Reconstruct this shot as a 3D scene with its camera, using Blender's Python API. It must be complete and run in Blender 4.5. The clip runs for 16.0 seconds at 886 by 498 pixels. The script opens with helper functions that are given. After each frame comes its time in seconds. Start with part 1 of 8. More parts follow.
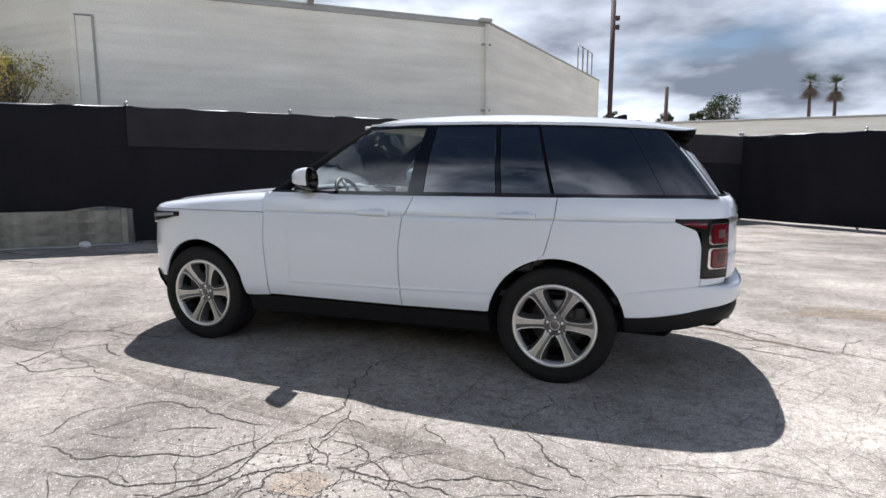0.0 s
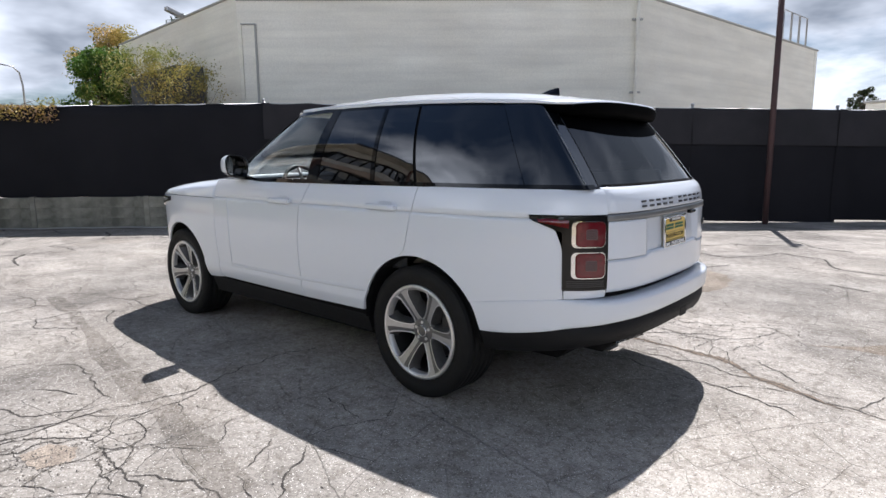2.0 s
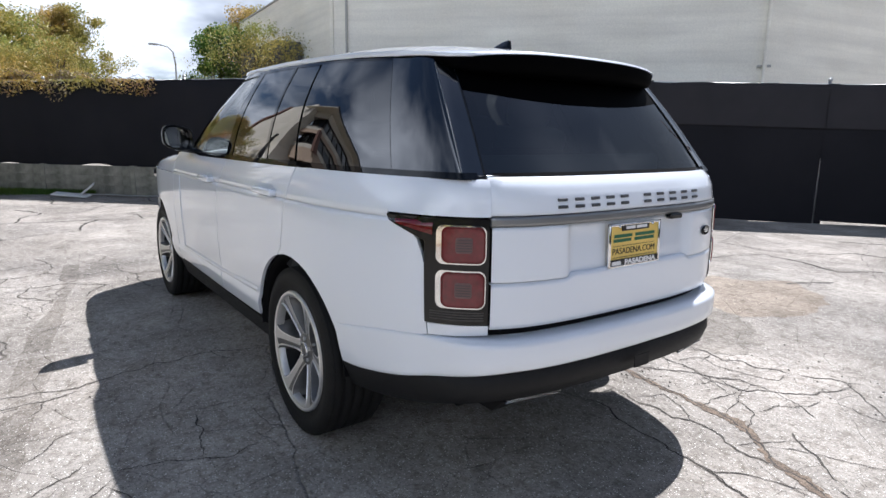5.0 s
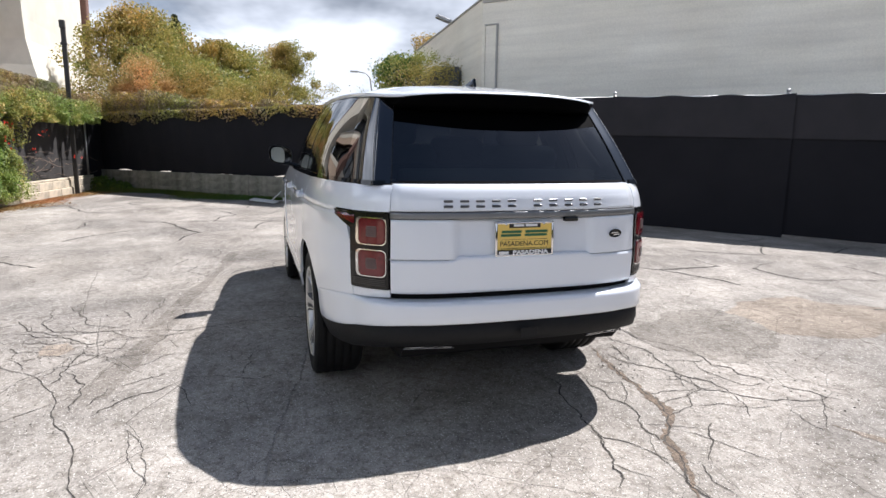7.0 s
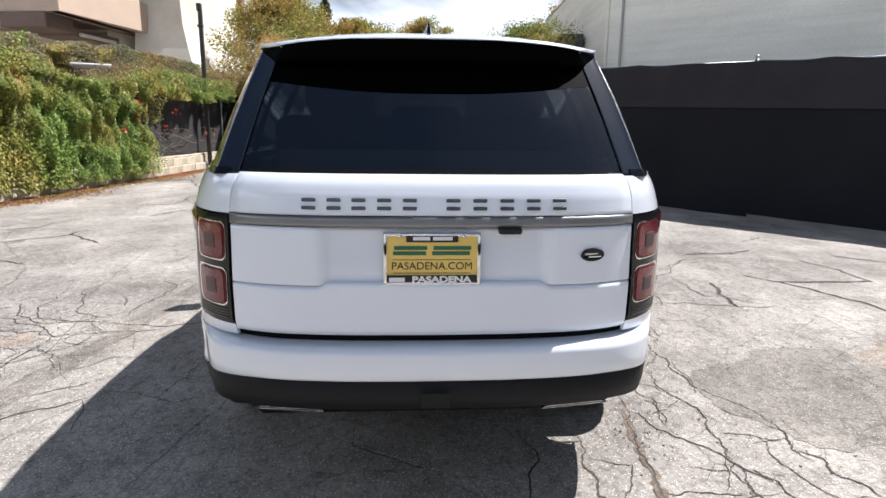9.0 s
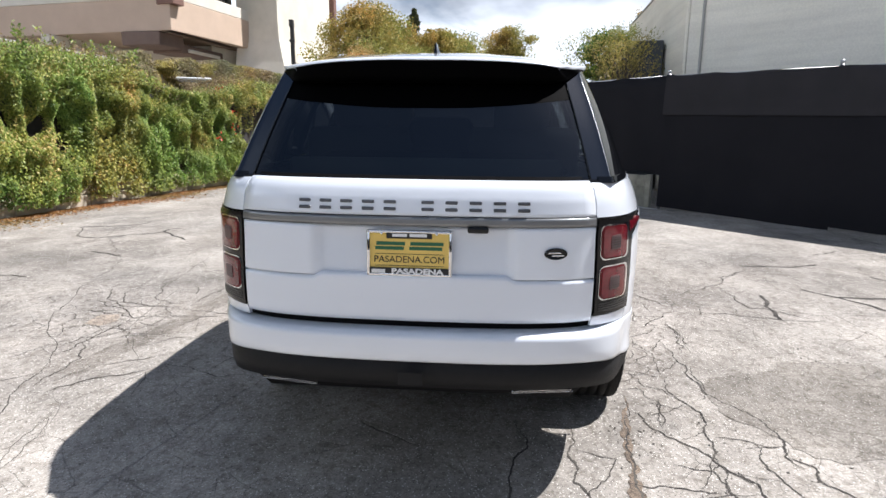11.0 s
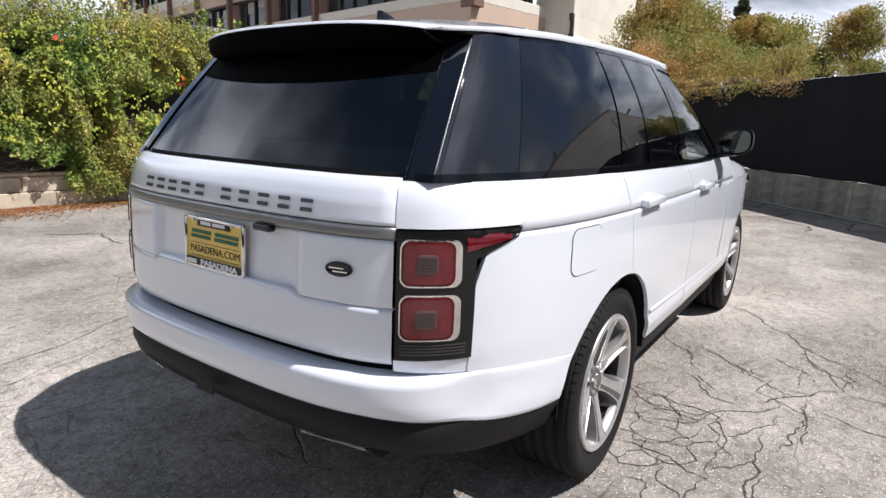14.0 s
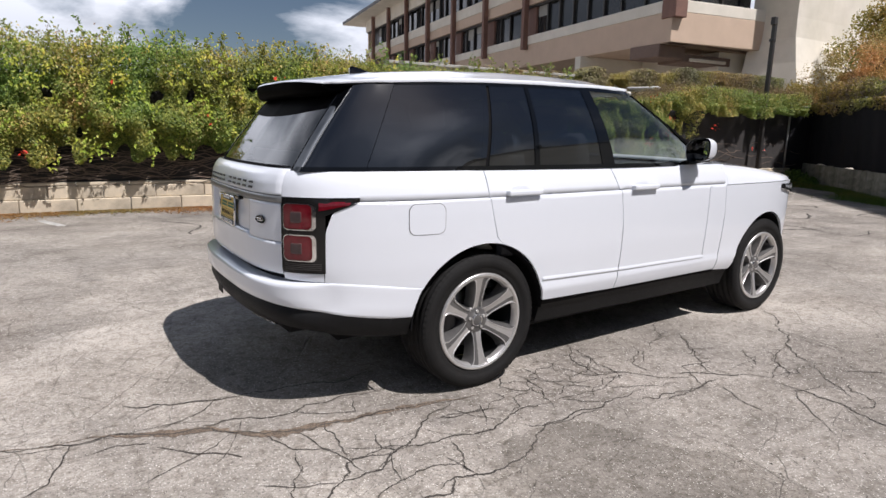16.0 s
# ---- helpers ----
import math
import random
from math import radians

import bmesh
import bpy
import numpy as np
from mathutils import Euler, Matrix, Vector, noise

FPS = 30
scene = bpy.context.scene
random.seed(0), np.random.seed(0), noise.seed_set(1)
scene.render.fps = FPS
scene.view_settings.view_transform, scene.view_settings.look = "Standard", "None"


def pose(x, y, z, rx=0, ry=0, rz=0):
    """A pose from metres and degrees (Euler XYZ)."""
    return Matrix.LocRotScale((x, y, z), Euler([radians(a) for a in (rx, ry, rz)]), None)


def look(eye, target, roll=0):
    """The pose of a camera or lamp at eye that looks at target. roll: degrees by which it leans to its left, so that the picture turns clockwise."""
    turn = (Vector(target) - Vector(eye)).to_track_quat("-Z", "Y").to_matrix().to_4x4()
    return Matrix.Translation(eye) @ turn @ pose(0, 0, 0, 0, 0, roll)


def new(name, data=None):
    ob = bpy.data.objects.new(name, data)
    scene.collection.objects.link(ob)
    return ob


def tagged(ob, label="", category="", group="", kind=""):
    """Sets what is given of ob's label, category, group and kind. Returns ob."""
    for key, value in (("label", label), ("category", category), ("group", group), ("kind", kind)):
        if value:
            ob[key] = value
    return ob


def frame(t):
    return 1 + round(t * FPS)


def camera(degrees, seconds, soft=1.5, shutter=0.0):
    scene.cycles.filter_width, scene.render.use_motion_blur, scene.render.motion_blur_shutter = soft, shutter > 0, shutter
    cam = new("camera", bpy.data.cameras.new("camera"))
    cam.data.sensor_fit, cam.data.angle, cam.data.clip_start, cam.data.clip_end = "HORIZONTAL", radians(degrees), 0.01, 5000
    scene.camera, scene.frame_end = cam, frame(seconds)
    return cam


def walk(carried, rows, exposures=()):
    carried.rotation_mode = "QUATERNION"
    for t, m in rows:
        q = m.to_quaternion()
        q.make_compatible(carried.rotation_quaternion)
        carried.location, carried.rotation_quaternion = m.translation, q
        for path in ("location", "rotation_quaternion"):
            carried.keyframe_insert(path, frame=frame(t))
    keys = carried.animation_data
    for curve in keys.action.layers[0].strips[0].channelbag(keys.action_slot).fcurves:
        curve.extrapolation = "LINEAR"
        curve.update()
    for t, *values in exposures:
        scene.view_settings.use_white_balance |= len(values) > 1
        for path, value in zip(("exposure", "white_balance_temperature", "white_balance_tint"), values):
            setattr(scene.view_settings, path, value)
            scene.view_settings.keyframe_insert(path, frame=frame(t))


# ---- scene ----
cam = camera(73.6, 16.0)
PATH = [
    (0, (2.122, -4.755, 1.446), (1.421, -2.903, 1.165), -0.0),
    (0.5, (2.636, -4.558, 1.45), (1.789, -2.766, 1.177), 0.2),
    (1, (3.09, -4.217, 1.456), (2.081, -2.515, 1.17), -0.3),
    (1.5, (3.428, -3.777, 1.418), (2.27, -2.174, 1.118), -0.9),
    (2, (3.797, -3.341, 1.407), (2.483, -1.866, 1.097), -0.5),
    (2.5, (4.003, -2.905, 1.37), (2.582, -1.536, 1.038), -0.3),
    (3, (4.055, -2.496, 1.363), (2.561, -1.214, 1.01), 0.1),
    (3.5, (3.849, -2.201, 1.327), (2.327, -0.961, 0.943), 0.5),
    (4, (3.696, -2.005, 1.361), (2.166, -0.778, 0.97), 0.2),
    (4.2, (3.675, -1.97, 1.359), (2.138, -0.753, 0.964), 0.4),
    (6.3, (4.976, -1.845, 1.423), (3.208, -0.97, 1.092), 1.0),
    (6.5, (5.09, -1.688, 1.406), (3.291, -0.884, 1.063), 1.0),
    (7, (5.178, -1.255, 1.408), (3.298, -0.658, 1.077), 0.7),
    (7.5, (5.038, -0.82, 1.417), (3.107, -0.408, 1.095), 1.1),
    (8, (4.844, -0.416, 1.428), (2.888, -0.168, 1.093), 1.5),
    (8.2, (4.717, -0.322, 1.401), (2.76, -0.111, 1.044), 1.3),
    (10.3, (4.315, 0.013, 1.409), (2.36, 0.071, 0.991), 0.5),
    (10.5, (4.426, 0.009, 1.421), (2.471, 0.05, 1.003), 0.5),
    (11, (4.654, 0.288, 1.416), (2.699, 0.121, 1.029), 0.6),
    (11.5, (4.831, 0.744, 1.425), (2.904, 0.365, 1.049), 1.4),
    (12, (4.899, 1.18, 1.431), (3.009, 0.641, 1.061), 2.1),
    (12.5, (4.698, 1.534, 1.429), (2.873, 0.806, 1.059), 3.3),
    (13, (4.271, 1.583, 1.395), (2.517, 0.704, 1.006), 2.8),
    (13.5, (3.823, 1.553, 1.374), (2.14, 0.554, 0.963), 2.6),
    (14, (3.7, 1.638, 1.4), (2.081, 0.541, 0.98), 2.2),
    (14.5, (3.762, 1.949, 1.435), (2.252, 0.709, 1.008), 1.4),
    (15, (3.719, 2.421, 1.449), (2.35, 1.022, 1.038), 1.8),
    (15.5, (3.678, 2.951, 1.448), (2.434, 1.433, 1.058), 2.1),
    (16, (3.438, 3.471, 1.445), (2.339, 1.847, 1.053), 1.1),
]
walk(cam, [(t, look(eye, target, roll)) for t, eye, target, roll in PATH],
     exposures=[(0.0, 0.68, 6080, 13), (2.5, 0.65, 6000, 13), (4.0, 0.85, 5840, 12), (6.5, 0.71, 6080, 13), (8.0, 0.75, 6140, 13), (10.5, 0.81, 6040, 11), (11.5, 0.69, 6180, 13), (13.5, 0.51, 6200, 14), (16.0, 0.11, 6320, 15)])

# ---- daylight: broken cloud, a high sun ahead of the car ----
SUN_AZ, SUN_EL = math.atan2(0.58, -0.22), math.atan2(1.0, 0.62)


def sun_and_sky():
    world = bpy.data.worlds.new("sky")
    scene.world = world
    world.use_nodes = True
    nt = world.node_tree
    nt.nodes.clear()
    n = nt.nodes.new
    link = nt.links.new
    out = n("ShaderNodeOutputWorld")
    bg = n("ShaderNodeBackground")
    sky = n("ShaderNodeTexSky")
    sky.sky_type = "NISHITA"
    sky.sun_disc = False
    sky.sun_elevation = SUN_EL
    sky.sun_rotation = math.pi / 2 - SUN_AZ
    sky.air_density, sky.dust_density = 1.0, 0.5
    tc = n("ShaderNodeTexCoord")
    # clouds lie on a flat layer: direction divided by its height
    sep = n("ShaderNodeSeparateXYZ")
    link(tc.outputs["Generated"], sep.inputs[0])
    up = n("ShaderNodeMath"); up.operation = "MAXIMUM"; up.inputs[1].default_value = 0.0
    link(sep.outputs[2], up.inputs[0])
    add = n("ShaderNodeMath"); add.operation = "ADD"; add.inputs[1].default_value = 0.26
    link(up.outputs[0], add.inputs[0])
    div = n("ShaderNodeVectorMath"); div.operation = "DIVIDE"
    comb = n("ShaderNodeCombineXYZ")
    for k in range(3):
        link(add.outputs[0], comb.inputs[k])
    link(tc.outputs["Generated"], div.inputs[0])
    link(comb.outputs[0], div.inputs[1])
    big = n("ShaderNodeTexNoise"); big.inputs["Scale"].default_value = 0.95
    big.inputs["Detail"].default_value = 10; big.inputs["Roughness"].default_value = 0.56; big.inputs["Distortion"].default_value = 0.3
    link(div.outputs[0], big.inputs["Vector"])
    mask = n("ShaderNodeValToRGB")
    mask.color_ramp.elements[0].position, mask.color_ramp.elements[1].position = 0.42, 0.53
    # the cover closes towards the far side of the yard
    shore = n("ShaderNodeVectorMath"); shore.operation = "DOT_PRODUCT"; shore.inputs[1].default_value = (0.04, 0.085, 0.0)
    link(tc.outputs["Generated"], shore.inputs[0])
    ahead = n("ShaderNodeMath"); ahead.operation = "MAXIMUM"; ahead.inputs[1].default_value = 0.02
    link(shore.outputs["Value"], ahead.inputs[0])
    closed = n("ShaderNodeMath"); closed.operation = "ADD"
    link(big.outputs[0], closed.inputs[0]); link(ahead.outputs[0], closed.inputs[1])
    link(closed.outputs[0], mask.inputs[0])
    thick = n("ShaderNodeTexNoise"); thick.inputs["Scale"].default_value = 1.4
    thick.inputs["Detail"].default_value = 5; thick.inputs["Roughness"].default_value = 0.5
    off = n("ShaderNodeVectorMath"); off.operation = "ADD"; off.inputs[1].default_value = (3.7, 1.9, 0.4)
    link(div.outputs[0], off.inputs[0])
    link(off.outputs[0], thick.inputs["Vector"])
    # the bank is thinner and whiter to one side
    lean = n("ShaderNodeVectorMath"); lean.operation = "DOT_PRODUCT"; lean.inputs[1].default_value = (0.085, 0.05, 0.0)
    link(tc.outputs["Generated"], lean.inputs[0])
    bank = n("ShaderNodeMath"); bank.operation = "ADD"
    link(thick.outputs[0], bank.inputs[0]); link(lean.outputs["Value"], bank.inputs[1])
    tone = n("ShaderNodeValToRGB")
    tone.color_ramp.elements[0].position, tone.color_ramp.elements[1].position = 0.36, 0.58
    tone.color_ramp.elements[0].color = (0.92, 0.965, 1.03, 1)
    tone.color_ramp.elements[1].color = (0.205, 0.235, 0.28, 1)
    haze = n("ShaderNodeMapRange"); haze.interpolation_type = "SMOOTHSTEP"
    haze.inputs[1].default_value, haze.inputs[2].default_value = 0.02, 0.2
    haze.inputs[3].default_value, haze.inputs[4].default_value = -0.17, 0.0
    link(sep.outputs[2], haze.inputs[0])
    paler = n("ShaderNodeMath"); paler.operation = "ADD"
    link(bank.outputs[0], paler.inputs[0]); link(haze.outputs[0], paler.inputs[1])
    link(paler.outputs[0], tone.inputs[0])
    scale_sky = n("ShaderNodeMix"); scale_sky.data_type = "RGBA"; scale_sky.blend_type = "MULTIPLY"
    scale_sky.inputs[0].default_value = 1.0
    scale_sky.inputs[7].default_value = (SKY, SKY, SKY, 1)
    link(sky.outputs[0], scale_sky.inputs[6])
    # cloud near the sun is lit through and far brighter
    near = n("ShaderNodeVectorMath"); near.operation = "DOT_PRODUCT"
    near.inputs[1].default_value = (math.cos(SUN_AZ) * math.cos(SUN_EL), math.sin(SUN_AZ) * math.cos(SUN_EL), math.sin(SUN_EL))
    link(tc.outputs["Generated"], near.inputs[0])
    glow = n("ShaderNodeMapRange"); glow.interpolation_type = "SMOOTHSTEP"
    glow.inputs[1].default_value, glow.inputs[2].default_value = 0.88, 0.995
    glow.inputs[3].default_value, glow.inputs[4].default_value = 0.85, 3.0
    link(near.outputs["Value"], glow.inputs[0])
    # high cloud tops turned towards the sun are lit from the front
    front = n("ShaderNodeMapRange"); front.interpolation_type = "SMOOTHSTEP"
    front.inputs[1].default_value, front.inputs[2].default_value = 0.45, -0.15
    front.inputs[3].default_value, front.inputs[4].default_value = 0.0, 1.0
    link(near.outputs["Value"], front.inputs[0])
    high = n("ShaderNodeMapRange"); high.interpolation_type = "SMOOTHSTEP"
    high.inputs[1].default_value, high.inputs[2].default_value = 0.08, 0.36
    high.inputs[3].default_value, high.inputs[4].default_value = 0.0, 1.1
    link(sep.outputs[2], high.inputs[0])
    tops = n("ShaderNodeMath"); tops.operation = "MULTIPLY_ADD"
    link(front.outputs[0], tops.inputs[0]); link(high.outputs[0], tops.inputs[1]); link(glow.outputs[0], tops.inputs[2])
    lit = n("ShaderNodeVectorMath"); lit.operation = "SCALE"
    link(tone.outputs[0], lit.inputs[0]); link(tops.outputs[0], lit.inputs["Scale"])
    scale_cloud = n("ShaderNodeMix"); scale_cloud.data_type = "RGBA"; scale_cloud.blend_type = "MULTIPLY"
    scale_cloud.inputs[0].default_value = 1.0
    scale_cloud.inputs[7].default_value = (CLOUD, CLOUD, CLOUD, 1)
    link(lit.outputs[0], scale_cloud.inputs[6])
    mix = n("ShaderNodeMix"); mix.data_type = "RGBA"
    # the banks stand round the horizon and break up overhead
    thin = n("ShaderNodeMapRange"); thin.interpolation_type = "SMOOTHSTEP"
    thin.inputs[1].default_value, thin.inputs[2].default_value = 0.36, 0.84
    thin.inputs[3].default_value, thin.inputs[4].default_value = 1.0, 0.04
    link(sep.outputs[2], thin.inputs[0])
    cover = n("ShaderNodeMath"); cover.operation = "MULTIPLY"
    link(mask.outputs[0], cover.inputs[0]); link(thin.outputs[0], cover.inputs[1])
    link(cover.outputs[0], mix.inputs[0])
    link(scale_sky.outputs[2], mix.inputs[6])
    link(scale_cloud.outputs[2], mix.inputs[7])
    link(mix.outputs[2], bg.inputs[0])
    bg.inputs[1].default_value = 1.0
    link(bg.outputs[0], out.inputs[0])
    lamp = bpy.data.lights.new("sun", "SUN")
    lamp.energy, lamp.angle, lamp.color = SUN, radians(0.6), (1.0, 0.958, 0.90)
    ob = new("sun", lamp)
    way = Vector((math.cos(SUN_AZ) * math.cos(SUN_EL), math.sin(SUN_AZ) * math.cos(SUN_EL), math.sin(SUN_EL)))
    ob.matrix_world = look(way * 60, (0, 0, 0))


SKY, CLOUD, SUN = 0.043, 0.90, 4.8
sun_and_sky()


# ---- materials ----
def material(name, colour, rough=0.6, metal=0.0, second=None, scale=6.0, grain=0.0, grain_scale=200.0, bump=0.0, bump_scale=60.0,
             coat=0.0, per_piece=0.0, island=False, spec=0.5, soft=0.5):
    """A principled material: two colours blended by noise at two scales, a fine bump, and a change from piece to piece."""
    m = bpy.data.materials.new(name)
    m.use_nodes = True
    nt = m.node_tree
    n, link = nt.nodes.new, nt.links.new
    b = nt.nodes["Principled BSDF"]
    b.inputs["Roughness"].default_value, b.inputs["Metallic"].default_value = rough, metal
    b.inputs["Specular IOR Level"].default_value = spec
    b.inputs["Coat Weight"].default_value = coat
    b.inputs["Coat Roughness"].default_value = 0.03
    tc = n("ShaderNodeTexCoord")
    geo = n("ShaderNodeNewGeometry")
    col = None
    mixn = n("ShaderNodeMix"); mixn.data_type = "RGBA"
    c2 = second if second else tuple(v * 0.9 for v in colour)
    mixn.inputs[6].default_value = (*colour, 1)
    mixn.inputs[7].default_value = (*c2, 1)
    noi = n("ShaderNodeTexNoise"); noi.inputs["Scale"].default_value = scale
    noi.inputs["Detail"].default_value = 6; noi.inputs["Roughness"].default_value = 0.62
    link(tc.outputs["Object"], noi.inputs["Vector"])
    ramp = n("ShaderNodeValToRGB")
    ramp.color_ramp.elements[0].position, ramp.color_ramp.elements[1].position = 0.5 - soft * 0.4, 0.5 + soft * 0.4
    link(noi.outputs[0], ramp.inputs[0])
    link(ramp.outputs[0], mixn.inputs[0])
    col = mixn.outputs[2]
    fine = n("ShaderNodeTexNoise"); fine.inputs["Scale"].default_value = grain_scale
    fine.inputs["Detail"].default_value = 3
    link(tc.outputs["Object"], fine.inputs["Vector"])
    if grain:
        g = n("ShaderNodeMapRange")
        g.inputs[1].default_value, g.inputs[2].default_value = 0.3, 0.7
        g.inputs[3].default_value, g.inputs[4].default_value = 1 - grain, 1 + grain
        link(fine.outputs[0], g.inputs[0])
        mul = n("ShaderNodeVectorMath"); mul.operation = "SCALE"
        link(col, mul.inputs[0]); link(g.outputs[0], mul.inputs["Scale"])
        col = mul.outputs[0]
    if per_piece:
        r = n("ShaderNodeMapRange")
        r.inputs[3].default_value, r.inputs[4].default_value = 1 - per_piece, 1 + per_piece
        if island:
            link(geo.outputs["Random Per Island"], r.inputs[0])
        else:
            info = n("ShaderNodeObjectInfo")
            link(info.outputs["Random"], r.inputs[0])
        mul = n("ShaderNodeVectorMath"); mul.operation = "SCALE"
        link(col, mul.inputs[0]); link(r.outputs[0], mul.inputs["Scale"])
        col = mul.outputs[0]
    link(col, b.inputs["Base Color"])
    if bump:
        bn = n("ShaderNodeTexNoise"); bn.inputs["Scale"].default_value = bump_scale
        bn.inputs["Detail"].default_value = 5
        link(tc.outputs["Object"], bn.inputs["Vector"])
        bp = n("ShaderNodeBump"); bp.inputs["Strength"].default_value = bump; bp.inputs["Distance"].default_value = 0.01
        link(bn.outputs[0], bp.inputs["Height"])
        link(bp.outputs[0], b.inputs["Normal"])
    return m


def glass(name, tint, rough=0.0, ior=1.5):
    """A pane: tinted see-through, with a mirror coat that grows at a grazing view."""
    m = bpy.data.materials.new(name)
    m.use_nodes = True
    nt = m.node_tree
    nt.nodes.clear()
    n, link = nt.nodes.new, nt.links.new
    out, mix, tr, gl, lw = (n("ShaderNode" + k) for k in ("OutputMaterial", "MixShader", "BsdfTransparent", "BsdfGlossy", "LayerWeight"))
    tr.inputs[0].default_value = (*tint, 1)
    gl.inputs["Roughness"].default_value = rough
    lw.inputs[0].default_value = 0.5
    f0 = 2 * ((ior - 1) / (ior + 1)) ** 2
    power = n("ShaderNodeMath"); power.operation = "POWER"; power.inputs[1].default_value = 4.5
    grow = n("ShaderNodeMath"); grow.operation = "MULTIPLY_ADD"; grow.inputs[1].default_value = 1 - f0; grow.inputs[2].default_value = f0
    link(lw.outputs["Facing"], power.inputs[0]); link(power.outputs[0], grow.inputs[0])
    link(grow.outputs[0], mix.inputs[0]); link(tr.outputs[0], mix.inputs[1]); link(gl.outputs[0], mix.inputs[2])
    link(mix.outputs[0], out.inputs[0])
    return m


def foliage(name, dark, light, warm, warm_share=0.15, patch=0.6):
    """Leaves: each leaf takes its own green, some turn yellow or brown; light passes through."""
    m = bpy.data.materials.new(name)
    m.use_nodes = True
    nt = m.node_tree
    n, link = nt.nodes.new, nt.links.new
    b = nt.nodes["Principled BSDF"]
    b.inputs["Roughness"].default_value = 0.5
    geo = n("ShaderNodeNewGeometry")
    ramp = n("ShaderNodeValToRGB")
    e = ramp.color_ramp.elements
    e[0].position, e[0].color = 0.0, (*dark, 1)
    e[1].position, e[1].color = 1.0, (*warm, 1)
    x = e.new(1 - warm_share); x.color = (*light, 1)
    # whole sprays grow greener or turn together
    tc = n("ShaderNodeTexCoord")
    spray = n("ShaderNodeTexNoise"); spray.inputs["Scale"].default_value = patch; spray.inputs["Detail"].default_value = 4
    link(tc.outputs["Object"], spray.inputs["Vector"])
    drift = n("ShaderNodeMath"); drift.operation = "MULTIPLY_ADD"; drift.inputs[1].default_value, drift.inputs[2].default_value = 1.3, -0.62
    link(spray.outputs[0], drift.inputs[0])
    own = n("ShaderNodeMath"); own.operation = "MULTIPLY_ADD"; own.inputs[1].default_value = 0.9; own.use_clamp = True
    link(geo.outputs["Random Per Island"], own.inputs[0]); link(drift.outputs[0], own.inputs[2])
    link(own.outputs[0], ramp.inputs[0])
    tint = n("ShaderNodeValToRGB")
    t = tint.color_ramp.elements
    t[0].position, t[0].color = 0.36, (0.78, 0.98, 0.72, 1)
    t[1].position, t[1].color = 0.64, (1.32, 1.0, 0.86, 1)
    sweep = n("ShaderNodeTexNoise"); sweep.inputs["Scale"].default_value = patch * 0.55; sweep.inputs["Detail"].default_value = 3
    link(tc.outputs["Object"], sweep.inputs["Vector"]); link(sweep.outputs[0], tint.inputs[0])
    hue = n("ShaderNodeMix"); hue.data_type = "RGBA"; hue.blend_type = "MULTIPLY"; hue.inputs[0].default_value = 1.0
    link(ramp.outputs[0], hue.inputs[6]); link(tint.outputs[0], hue.inputs[7])
    link(hue.outputs[2], b.inputs["Base Color"])
    tl = n("ShaderNodeBsdfTranslucent")
    link(hue.outputs[2], tl.inputs[0])
    mix = n("ShaderNodeMixShader"); mix.inputs[0].default_value = 0.3
    link(b.outputs[0], mix.inputs[1]); link(tl.outputs[0], mix.inputs[2])
    link(mix.outputs[0], nt.nodes["Material Output"].inputs[0])
    return m


